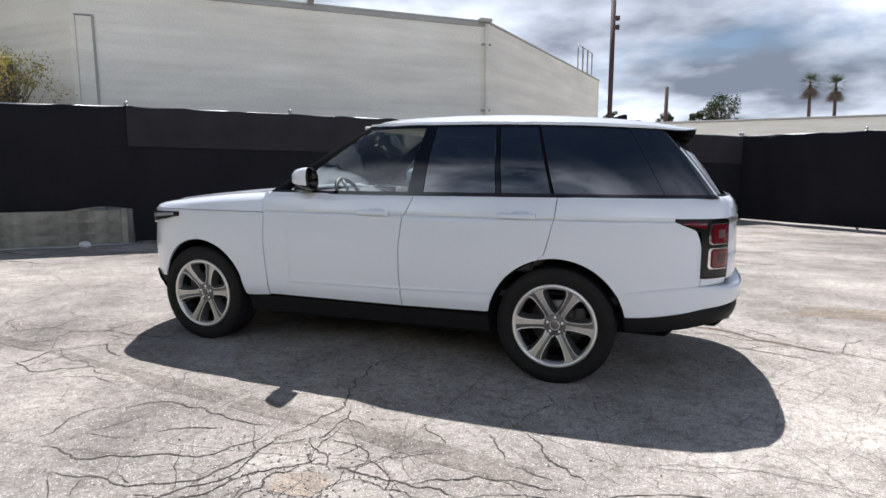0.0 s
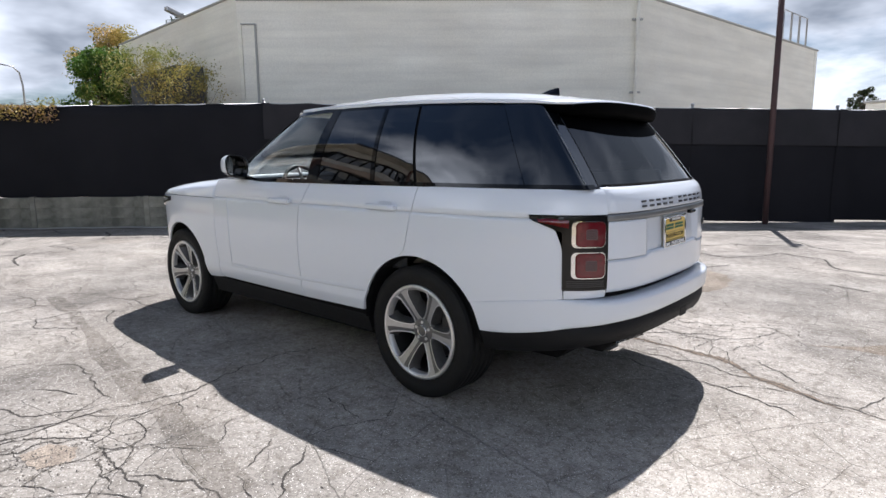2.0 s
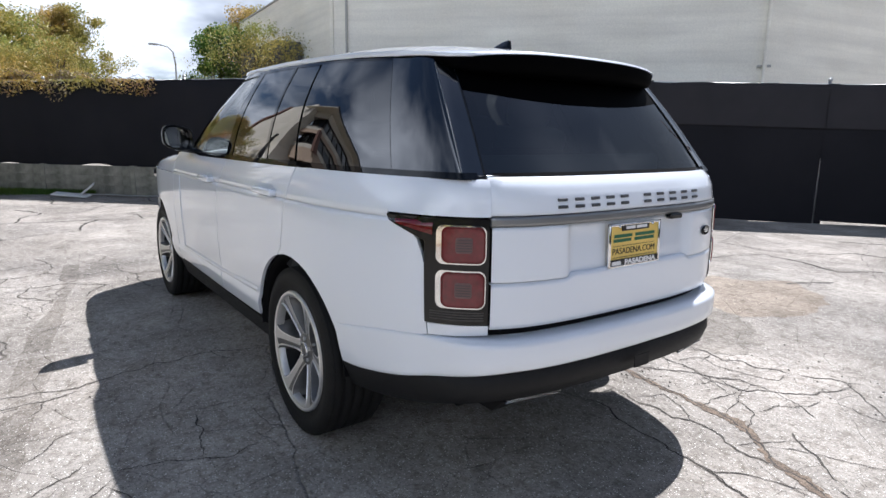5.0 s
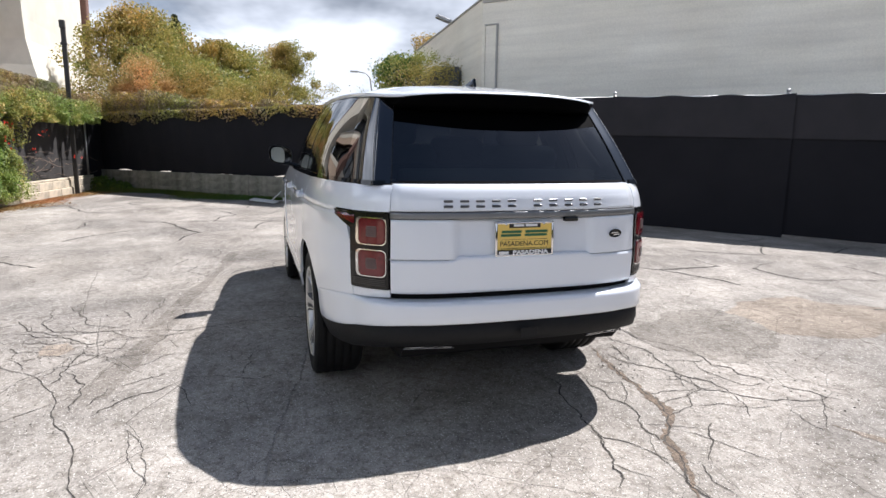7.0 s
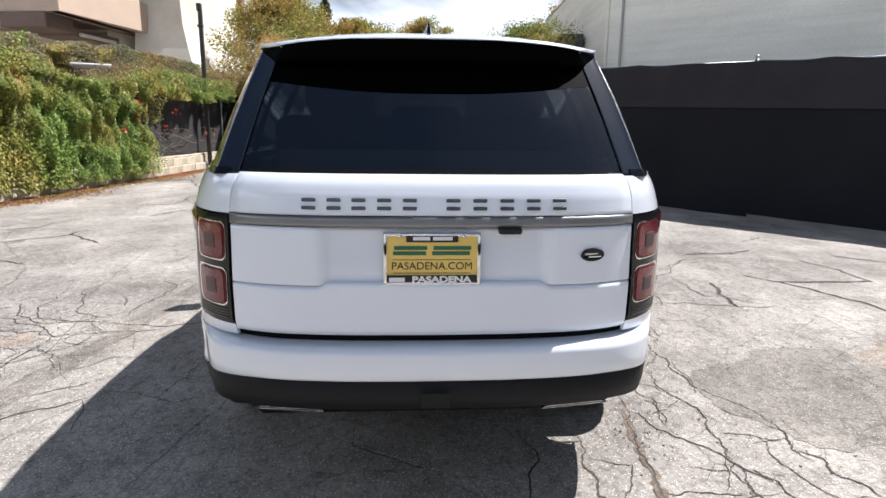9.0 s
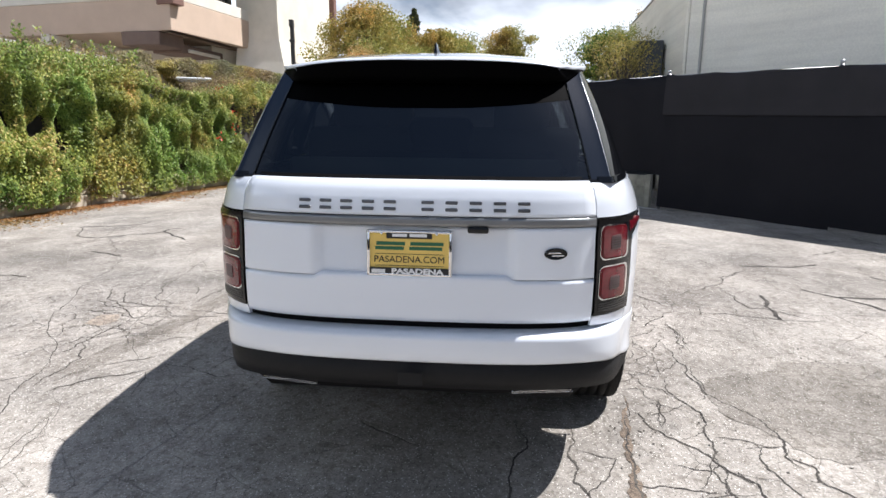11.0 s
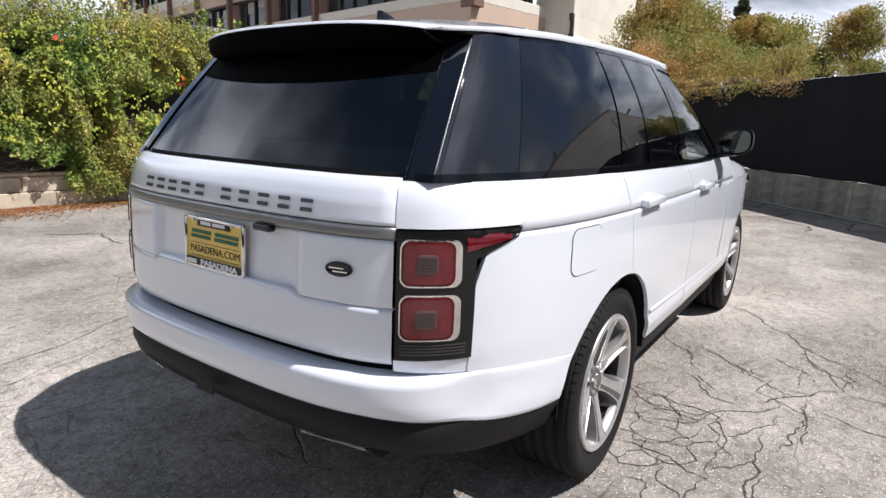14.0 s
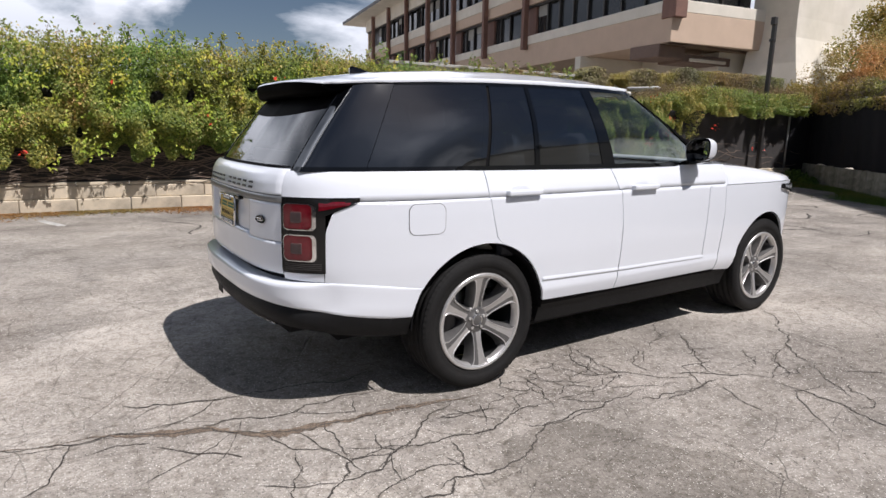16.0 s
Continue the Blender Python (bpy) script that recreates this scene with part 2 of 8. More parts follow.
def ground_material(name="weathered_asphalt", tone=(1.0, 1.0, 1.0)):
    """Old pale asphalt: grit, stains, and a net of cracks that opens and closes over the yard."""
    m = bpy.data.materials.new(name)
    m.use_nodes = True
    nt = m.node_tree
    n, link = nt.nodes.new, nt.links.new
    b = nt.nodes["Principled BSDF"]
    b.inputs["Roughness"].default_value = 0.95
    b.inputs["Specular IOR Level"].default_value = 0.12
    tc = n("ShaderNodeTexCoord")

    def noise_at(scale, detail=5, rough=0.6, vec=None):
        k = n("ShaderNodeTexNoise")
        k.inputs["Scale"].default_value, k.inputs["Detail"].default_value, k.inputs["Roughness"].default_value = scale, detail, rough
        link(vec or tc.outputs["Object"], k.inputs["Vector"])
        return k

    def ramp_of(src, p0, p1, c0=(0, 0, 0), c1=(1, 1, 1)):
        r = n("ShaderNodeValToRGB")
        r.color_ramp.elements[0].position, r.color_ramp.elements[1].position = p0, p1
        r.color_ramp.elements[0].color, r.color_ramp.elements[1].color = (*c0, 1), (*c1, 1)
        link(src, r.inputs[0])
        return r

    def mixed(fac, a, c, mode="MIX"):
        k = n("ShaderNodeMix"); k.data_type = "RGBA"; k.blend_type = mode
        for sock, v in ((0, fac), (6, a), (7, c)):
            if isinstance(v, (int, float)):
                k.inputs[sock].default_value = v
            elif isinstance(v, tuple):
                k.inputs[sock].default_value = (*v, 1)
            else:
                link(v, k.inputs[sock])
        return k.outputs[2]

    def calc(op, a, c):
        k = n("ShaderNodeMath"); k.operation = op; k.use_clamp = True
        for i, v in enumerate((a, c)):
            if isinstance(v, (int, float)):
                k.inputs[i].default_value = v
            else:
                link(v, k.inputs[i])
        return k.outputs[0]

    # broad tone: worn pale areas, greyer patches
    broad = noise_at(0.45, 6, 0.62)
    base = ramp_of(broad.outputs[0], 0.36, 0.64, G_DARK, G_LIGHT).outputs[0]
    mid = noise_at(2.3, 6, 0.7)
    base = mixed(0.45, base, ramp_of(mid.outputs[0], 0.3, 0.7, (0.38, 0.36, 0.33), (1.4, 1.39, 1.37)).outputs[0], "MULTIPLY")
    # long worn streaks, paler and darker, where water and tyres have run
    mp = n("ShaderNodeMapping"); mp.inputs["Scale"].default_value = (0.22, 0.6, 1.0); mp.inputs["Rotation"].default_value = (0, 0, 0.5)
    link(tc.outputs["Object"], mp.inputs["Vector"])
    run = noise_at(1.5, 7, 0.6, mp.outputs[0])
    base = mixed(0.55, base, ramp_of(run.outputs[0], 0.34, 0.62, (0.52, 0.50, 0.48), (1.16, 1.16, 1.16)).outputs[0], "MULTIPLY")
    # rusty stain
    rust = noise_at(0.33, 4, 0.55, None)
    base = mixed(calc("MULTIPLY", ramp_of(rust.outputs[0], 0.6, 0.72).outputs[0], 0.35), base, (0.2, 0.155, 0.115))
    # oil spots
    oil = noise_at(1.2, 5, 0.6)
    base = mixed(calc("MULTIPLY", ramp_of(oil.outputs[0], 0.64, 0.72).outputs[0], 0.55), base, (0.09, 0.088, 0.085))
    # grit
    grit = noise_at(60, 8, 0.85)
    base = mixed(0.9, base, ramp_of(grit.outputs[0], 0.34, 0.66, (0.52, 0.51, 0.50), (1.44, 1.44, 1.44)).outputs[0], "MULTIPLY")
    pits = noise_at(17, 4, 0.7)
    base = mixed(0.8, base, ramp_of(pits.outputs[0], 0.36, 0.52, (0.62, 0.6, 0.57), (1.05, 1.05, 1.05)).outputs[0], "MULTIPLY")
    stones = n("ShaderNodeTexVoronoi"); stones.inputs["Scale"].default_value = 70
    link(tc.outputs["Object"], stones.inputs["Vector"])
    base = mixed(0.35, base, ramp_of(stones.outputs["Distance"], 0.05, 0.4, (1.45, 1.43, 1.4), (0.85, 0.85, 0.85)).outputs[0], "MULTIPLY")
    # pale chips of stone in the worn surface
    chips = n("ShaderNodeTexVoronoi"); chips.inputs["Scale"].default_value = 115
    link(tc.outputs["Object"], chips.inputs["Vector"])
    part_ = n("ShaderNodeSeparateColor"); link(chips.outputs["Color"], part_.inputs[0])
    chip = calc("MULTIPLY", ramp_of(part_.outputs[0], 0.80, 0.86).outputs[0], ramp_of(chips.outputs["Distance"], 0.30, 0.42, (1, 1, 1), (0, 0, 0)).outputs[0])
    base = mixed(calc("MULTIPLY", chip, 0.9), base, (0.74, 0.71, 0.66))
    dent = calc("MULTIPLY", ramp_of(part_.outputs[1], 0.80, 0.86).outputs[0], ramp_of(chips.outputs["Distance"], 0.30, 0.42, (1, 1, 1), (0, 0, 0)).outputs[0])
    base = mixed(calc("MULTIPLY", dent, 0.8), base, (0.08, 0.075, 0.07))
    # cracks: two nets on warped coordinates, opened where a slow noise says so
    warp = noise_at(1.3, 5, 0.65)
    wv = n("ShaderNodeVectorMath"); wv.operation = "MULTIPLY_ADD"
    wv.inputs[1].default_value = (0.12, 0.12, 0.0)
    link(warp.outputs["Color"], wv.inputs[0])
    link(tc.outputs["Object"], wv.inputs[2])
    jag = noise_at(9, 4, 0.7)
    wj = n("ShaderNodeVectorMath"); wj.operation = "MULTIPLY_ADD"
    wj.inputs[1].default_value = (0.045, 0.045, 0.0)
    link(jag.outputs["Color"], wj.inputs[0]); link(wv.outputs[0], wj.inputs[2])
    lines = []
    for scale, width, s_open, p0, p1 in ((0.55, 0.006, 0.25, 0.44, 0.52), (2.1, 0.0085, 0.36, 0.45, 0.52), (4.8, 0.011, 0.45, 0.5, 0.57)):
        v = n("ShaderNodeTexVoronoi"); v.feature = "DISTANCE_TO_EDGE"; v.inputs["Scale"].default_value = scale
        link(wj.outputs[0], v.inputs["Vector"])
        wide = noise_at(3.1, 4, 0.7)
        lim = n("ShaderNodeMapRange")
        lim.inputs[1].default_value, lim.inputs[2].default_value = 0.35, 0.75
        lim.inputs[3].default_value, lim.inputs[4].default_value = width * 0.25, width * 1.5
        link(wide.outputs[0], lim.inputs[0])
        inside = n("ShaderNodeMath"); inside.operation = "DIVIDE"; inside.use_clamp = True
        link(v.outputs["Distance"], inside.inputs[0]); link(lim.outputs[0], inside.inputs[1])
        line = calc("SUBTRACT", 1.0, inside.outputs[0])
        opened = noise_at(s_open, 3, 0.5)
        lines.append(calc("MULTIPLY", line, ramp_of(opened.outputs[0], p0, p1).outputs[0]))
    crack = calc("MAXIMUM", calc("MAXIMUM", lines[0], lines[1]), lines[2])
    base = mixed(calc("MULTIPLY", crack, 0.22), base, (0.055, 0.05, 0.045))
    base = mixed(1.0, base, tone, "MULTIPLY")
    link(base, b.inputs["Base Color"])
    h = calc("SUBTRACT", calc("MULTIPLY", grit.outputs[0], 0.25), crack)
    bp = n("ShaderNodeBump"); bp.inputs["Strength"].default_value = 0.6; bp.inputs["Distance"].default_value = 0.012
    addh = n("ShaderNodeMath"); addh.operation = "SUBTRACT"
    k = n("ShaderNodeMath"); k.operation = "MULTIPLY"; k.inputs[1].default_value = 0.35
    link(grit.outputs[0], k.inputs[0]); link(k.outputs[0], addh.inputs[0]); link(crack, addh.inputs[1])
    link(addh.outputs[0], bp.inputs["Height"])
    link(bp.outputs[0], b.inputs["Normal"])
    return m


G_DARK, G_LIGHT = (0.25, 0.234, 0.216), (0.465, 0.432, 0.392)
M_GROUND = ground_material()
M_STUCCO = material("pale_stucco", (0.91, 0.875, 0.775), 0.9, second=(0.85, 0.805, 0.695), scale=0.7, bump=0.5, bump_scale=9, grain=0.05, grain_scale=30)


def courses(m, pitch, strength):
    """Adds the faint lines of block courses and long rain streaks to a wall material."""
    nt = m.node_tree
    n, link = nt.nodes.new, nt.links.new
    b = nt.nodes["Principled BSDF"]
    src = b.inputs["Base Color"].links[0].from_socket
    tc = n("ShaderNodeTexCoord")
    wave = n("ShaderNodeTexWave"); wave.bands_direction = "Z"
    wave.inputs["Scale"].default_value = 0.314 / pitch
    wave.inputs["Distortion"].default_value, wave.inputs["Detail"].default_value, wave.inputs["Detail Scale"].default_value = 1.2, 4.0, 0.6
    link(tc.outputs["Object"], wave.inputs["Vector"])
    mp = n("ShaderNodeMapping"); mp.inputs["Scale"].default_value = (0.35, 0.35, 3.0)
    link(tc.outputs["Object"], mp.inputs["Vector"])
    streak = n("ShaderNodeTexNoise"); streak.inputs["Scale"].default_value = 1.0; streak.inputs["Detail"].default_value = 7
    link(mp.outputs[0], streak.inputs["Vector"])
    r1, r2 = n("ShaderNodeMapRange"), n("ShaderNodeMapRange")
    r1.inputs[1].default_value, r1.inputs[2].default_value, r1.inputs[3].default_value, r1.inputs[4].default_value = 0.0, 0.35, 1 - strength, 1.0
    r2.inputs[1].default_value, r2.inputs[2].default_value, r2.inputs[3].default_value, r2.inputs[4].default_value = 0.35, 0.65, 1 - strength * 4, 1.03
    link(wave.outputs["Fac"], r1.inputs[0]); link(streak.outputs[0], r2.inputs[0])
    both = n("ShaderNodeMath"); both.operation = "MULTIPLY"
    link(r1.outputs[0], both.inputs[0]); link(r2.outputs[0], both.inputs[1])
    mul = n("ShaderNodeVectorMath"); mul.operation = "SCALE"
    link(src, mul.inputs[0]); link(both.outputs[0], mul.inputs["Scale"])
    link(mul.outputs[0], b.inputs["Base Color"])


courses(M_STUCCO, 0.2, 0.03)
M_STUCCO_CAP = material("roof_edge_metal", (0.42, 0.41, 0.38), 0.7, scale=2)
M_DARKBOX = material("dark_grey_sheet", (0.06, 0.068, 0.08), 0.7, scale=1.5)
M_SCREEN = material("black_windscreen_fabric", (0.0098, 0.0099, 0.0128), 0.9, second=(0.015, 0.0146, 0.0178), scale=0.8, grain=0.2, grain_scale=900, bump=0.3, bump_scale=500, spec=0.2)
M_SCREEN_TOP = material("faded_windscreen_fabric", (0.034, 0.032, 0.036), 0.9, second=(0.024, 0.0235, 0.026), scale=1.3, grain=0.2, grain_scale=900, spec=0.2)
M_GALV = material("galvanised_steel", (0.45, 0.45, 0.45), 0.45, metal=0.8, scale=20)
M_RUSTPOLE = material("rust_red_steel", (0.075, 0.035, 0.035), 0.7, second=(0.05, 0.03, 0.03), scale=5)
M_BLOCK = material("weathered_concrete_plank", (0.31, 0.30, 0.255), 0.92, second=(0.15, 0.145, 0.12), scale=3.2, soft=0.35, per_piece=0.12, bump=0.5, bump_scale=40, grain=0.1)
M_CREAMWALL = material("cream_painted_block", (0.62, 0.535, 0.41), 0.9, second=(0.40, 0.35, 0.275), scale=1.9, per_piece=0.07, bump=0.5, bump_scale=30, grain=0.08, soft=0.25)
M_WHITE = material("white_plastic", (0.75, 0.75, 0.74), 0.5)
M_PAINT = material("worn_line_paint", (0.62, 0.61, 0.58), 0.8, second=(0.3, 0.29, 0.28), scale=4)
M_TAN = material("tan_render", (0.62, 0.475, 0.365), 0.9, second=(0.55, 0.42, 0.32), scale=1.2, bump=0.3, bump_scale=20)
M_BROWNBEAM = material("brown_painted_beam", (0.21, 0.145, 0.115), 0.8, second=(0.17, 0.115, 0.09), scale=2)
M_CREAM = material("cream_render", (0.80, 0.75, 0.66), 0.9, second=(0.66, 0.62, 0.53), scale=0.9, bump=0.3, bump_scale=14)
M_OFFGLASS = material("office_window_glass", (0.035, 0.038, 0.04), 0.06, spec=0.9)
M_BLIND = material("pale_blind", (0.35, 0.34, 0.31), 0.8)
M_BRONZE = material("dark_bronze_frame", (0.03, 0.027, 0.025), 0.5)
M_BROWNPOST = material("brown_red_post", (0.23, 0.125, 0.095), 0.75, second=(0.18, 0.1, 0.08), scale=3)
M_BARK = material("bark", (0.12, 0.09, 0.065), 0.9, second=(0.07, 0.055, 0.04), scale=9, bump=0.8, bump_scale=30)
M_LEAF = foliage("vine_leaves", (0.10, 0.165, 0.035), (0.37, 0.42, 0.105), (0.66, 0.52, 0.25), 0.16, 1.5)
M_LEAF_YOUNG = foliage("young_vine_leaves", (0.30, 0.38, 0.06), (0.58, 0.56, 0.10), (0.75, 0.62, 0.16), 0.2)
M_LEAF_DRY = foliage("dry_vine_tangle", (0.16, 0.125, 0.085), (0.36, 0.30, 0.21), (0.34, 0.34, 0.12), 0.25)
M_LEAF_OLIVE = foliage("olive_leaves", (0.19, 0.18, 0.055), (0.47, 0.40, 0.13), (0.52, 0.39, 0.16), 0.25)
M_LEAF_GREEN = foliage("green_leaves", (0.05, 0.10, 0.02), (0.16, 0.25, 0.04), (0.28, 0.28, 0.06), 0.15)
M_LEAF_DARK = foliage("dark_leaves", (0.015, 0.03, 0.012), (0.05, 0.07, 0.03), (0.08, 0.08, 0.04), 0.1)
M_LEAF_BROWN = foliage("dry_leaves", (0.40, 0.24, 0.11), (0.66, 0.42, 0.20), (0.62, 0.47, 0.24), 0.3)
M_LEAF_CONIFER = foliage("conifer_needles", (0.035, 0.06, 0.03), (0.10, 0.13, 0.06), (0.14, 0.15, 0.07), 0.15)
M_TWIG = material("dry_twigs", (0.22, 0.165, 0.125), 0.9, second=(0.13, 0.1, 0.08), scale=8)
M_FLOWER = material("red_blossom", (0.75, 0.06, 0.03), 0.5)
M_MESHBACK = material("brown_mesh_screen", (0.050, 0.045, 0.043), 0.9, second=(0.030, 0.027, 0.027), scale=1.6, bump=0.3, bump_scale=300)
M_GRASS = foliage("grass_blades", (0.05, 0.1, 0.015), (0.11, 0.19, 0.03), (0.2, 0.2, 0.06), 0.15)
M_LITTER = foliage("fallen_leaves", (0.2, 0.1, 0.04), (0.36, 0.19, 0.08), (0.3, 0.24, 0.14), 0.3)


# ---- building helpers ----
def mesh_of(name, verts, faces, material_=None, smooth=False):
    me = bpy.data.meshes.new(name)
    me.from_pydata([tuple(v) for v in verts], [], [tuple(f) for f in faces])
    if material_:
        me.materials.append(material_)
    if smooth:
        me.shade_smooth()
    me.update()
    return me


def part(name, bm, mat_=None, parent=None, label="", smooth=False):
    """Links a bmesh, or a ready mesh, as one mesh object under a thing or a part."""
    if isinstance(bm, bmesh.types.BMesh):
        me = bpy.data.meshes.new(name)
        bm.to_mesh(me)
        bm.free()
        if mat_:
            me.materials.append(mat_)
        if smooth:
            me.shade_smooth()
    else:
        me = bm
    ob = new(name, me)
    if parent:
        ob.parent = parent
    if label:
        tagged(ob, label)
    return ob


def thing(name, label, category, group="", kind="", at=None):
    ob = new(name)
    ob.empty_display_size = 0.1
    if at is not None:
        ob.matrix_world = at
    return tagged(ob, label, category, group, kind)


def add_box(bm, m, size, bevel=0.0, seg=1):
    """A box of the given size, its centre at the pose m, with rounded edges."""
    got = bmesh.ops.create_cube(bm, size=1.0, matrix=m @ Matrix.Diagonal((*size, 1)))
    if bevel:
        vs = set(got["verts"])
        es = [e for e in bm.edges if e.verts[0] in vs and e.verts[1] in vs]
        bmesh.ops.bevel(bm, geom=es, offset=bevel, segments=seg, profile=0.5, affect="EDGES")
    return bm


def box(size, m=Matrix(), bevel=0.0, seg=1):
    return add_box(bmesh.new(), m, size, bevel, seg)


def tube_points(pts, radius, sides=8, closed=False, taper=None):
    """Vertices and faces of a round bar along points."""
    pts = [Vector(p) for p in pts]
    vs, fs = [], []
    n = len(pts)
    side = None
    for i, p in enumerate(pts):
        a = pts[i - 1] if i or closed else p
        b = pts[(i + 1) % n] if i < n - 1 or closed else p
        d = (b - a).normalized()
        if side is None:
            side = d.orthogonal().normalized()
        side = (side - d * side.dot(d)).normalized()
        other = d.cross(side)
        r = radius if taper is None else radius * (1 + (taper - 1) * i / max(1, n - 1))
        for k in range(sides):
            w = 2 * math.pi * k / sides
            vs.append(p + side * (r * math.cos(w)) + other * (r * math.sin(w)))
    rings = n if closed else n - 1
    for i in range(rings):
        for k in range(sides):
            a, b = i * sides + k, i * sides + (k + 1) % sides
            c, d = ((i + 1) % n) * sides + (k + 1) % sides, ((i + 1) % n) * sides + k
            fs.append((a, b, c, d))
    if not closed:
        fs.append(tuple(reversed(range(sides))))
        fs.append(tuple(range((n - 1) * sides, n * sides)))
    return vs, fs


def tube(name, pts, radius, mat_, parent=None, sides=8, closed=False, taper=None, label=""):
    vs, fs = tube_points(pts, radius, sides, closed, taper)
    return part(name, mesh_of(name, vs, fs, mat_, True), None, parent, label)


def leaf_mesh(name, centres, sizes, mat_, seed=0, up=0.3, aim=None, slim=0.55, face=None):
    """Many small folded leaves, one island each, at random turns about the given centres."""
    rng = np.random.default_rng(seed)
    c = np.asarray(centres, float)
    n = len(c)
    d = rng.normal(size=(n, 3))
    if aim is not None:
        d += np.asarray(aim) * 1.0
    d[:, 2] += up
    d /= np.linalg.norm(d, axis=1)[:, None]
    s = np.cross(d, rng.normal(size=(n, 3)))
    s /= np.linalg.norm(s, axis=1)[:, None] + 1e-9
    nn = np.cross(d, s)
    if face is not None:
        # leaves hang, their faces turned out to the light
        nn = rng.normal(size=(n, 3)) * 0.55 + np.asarray(face)
        nn /= np.linalg.norm(nn, axis=1)[:, None]
        d = rng.normal(size=(n, 3)) * 0.5 + (0, 0, -0.7)
        d -= nn * (d * nn).sum(1)[:, None]
        d /= np.linalg.norm(d, axis=1)[:, None]
        s = np.cross(nn, d)
    L = np.asarray(sizes, float)[:, None] * np.ones((n, 1))
    v = np.stack([c - d * L * 0.5, c + s * L * slim * 0.5 + nn * L * 0.12, c + d * L * 0.5, c - s * L * slim * 0.5 + nn * L * 0.12], 1).reshape(-1, 3)
    i = np.arange(n)[:, None] * 4
    f = np.concatenate([i + (0, 1, 2), i + (0, 2, 3)], 1).reshape(-1, 3)
    me = bpy.data.meshes.new(name)
    me.from_pydata(v.tolist(), [], f.tolist())
    me.materials.append(mat_)
    return me


# ---- ground ----
def yard():
    n = 60
    span = np.concatenate([-np.geomspace(1500, 30, 14), np.linspace(-28, 28, n), np.geomspace(30, 1500, 14)])
    vs = [(x, y, -0.0) for y in span for x in span]
    w = len(span)
    fs = [(j * w + i, j * w + i + 1, (j + 1) * w + i + 1, (j + 1) * w + i) for j in range(w - 1) for i in range(w - 1)]
    ob = part("ground", mesh_of("ground", vs, fs, M_GROUND))
    tagged(ob, "pale cracked asphalt of a parking yard", "ground", kind="structure")


yard()

# corners of the yard
C1, CM, C2, C3 = Vector((-17.2, -6.05, 0)), Vector((-7.1, 3.45, 0)), Vector((3.86, 12.85, 0)), Vector((13.0, 5.6, 0))
H0, H1 = Vector((-16.9, -6.15, 0)), Vector((14.0, -9.3, 0))


def frame_of(a, b):
    """Pose at a with x towards b, y to its left, z up."""
    d = (b - a).normalized()
    return Matrix.Translation(a) @ Matrix(((d.x, -d.y, 0, 0), (d.y, d.x, 0, 0), (0, 0, 1, 0), (0, 0, 0, 1)))


def fabric(length, z0, z1, seed, sag=0.02, tail=0.0):
    """A hung sheet with ripples, along x, doubled for thickness."""
    rng = random.Random(seed)
    nx, nz = max(8, int(length / 0.12)), 10
    vs, fs = [], []
    ph = [rng.uniform(0, 6.28) for _ in range(4)]
    for k in range(2):
        for j in range(nz + 1):
            v = j / nz
            for i in range(nx + 1):
                x = length * i / nx
                u = i / nx
                y = 0.012 * math.sin(x * 5 + ph[0] + v) + 0.016 * math.sin(x * 2.1 + ph[1]) + 0.01 * math.sin(x * 9 + v * 3 + ph[2])
                top = z1 - sag * abs(math.sin(u * math.pi * max(1, round(length / 1.1)))) - 0.008 * math.sin(x * 7 + ph[3])
                bot = z0 + tail * (0.5 + 0.5 * math.sin(x * 3.3 + ph[2])) * (0.4 + 0.6 * math.sin(x * 1.1 + ph[0]) ** 2)
                vs.append((x, y - 0.006 * k, bot + (top - bot) * v))
    m = (nx + 1) * (nz + 1)
    for j in range(nz):
        for i in range(nx):
            a = j * (nx + 1) + i
            fs.append((a, a + 1, a + nx + 2, a + nx + 1))
            fs.append((m + a + nx + 1, m + a + nx + 2, m + a + 1, m + a))
    for i in range(nx):
        a = nz * (nx + 1) + i
        fs.append((a, a + 1, m + a + 1, m + a))
    return mesh_of("fabric", vs, fs, M_SCREEN, True)


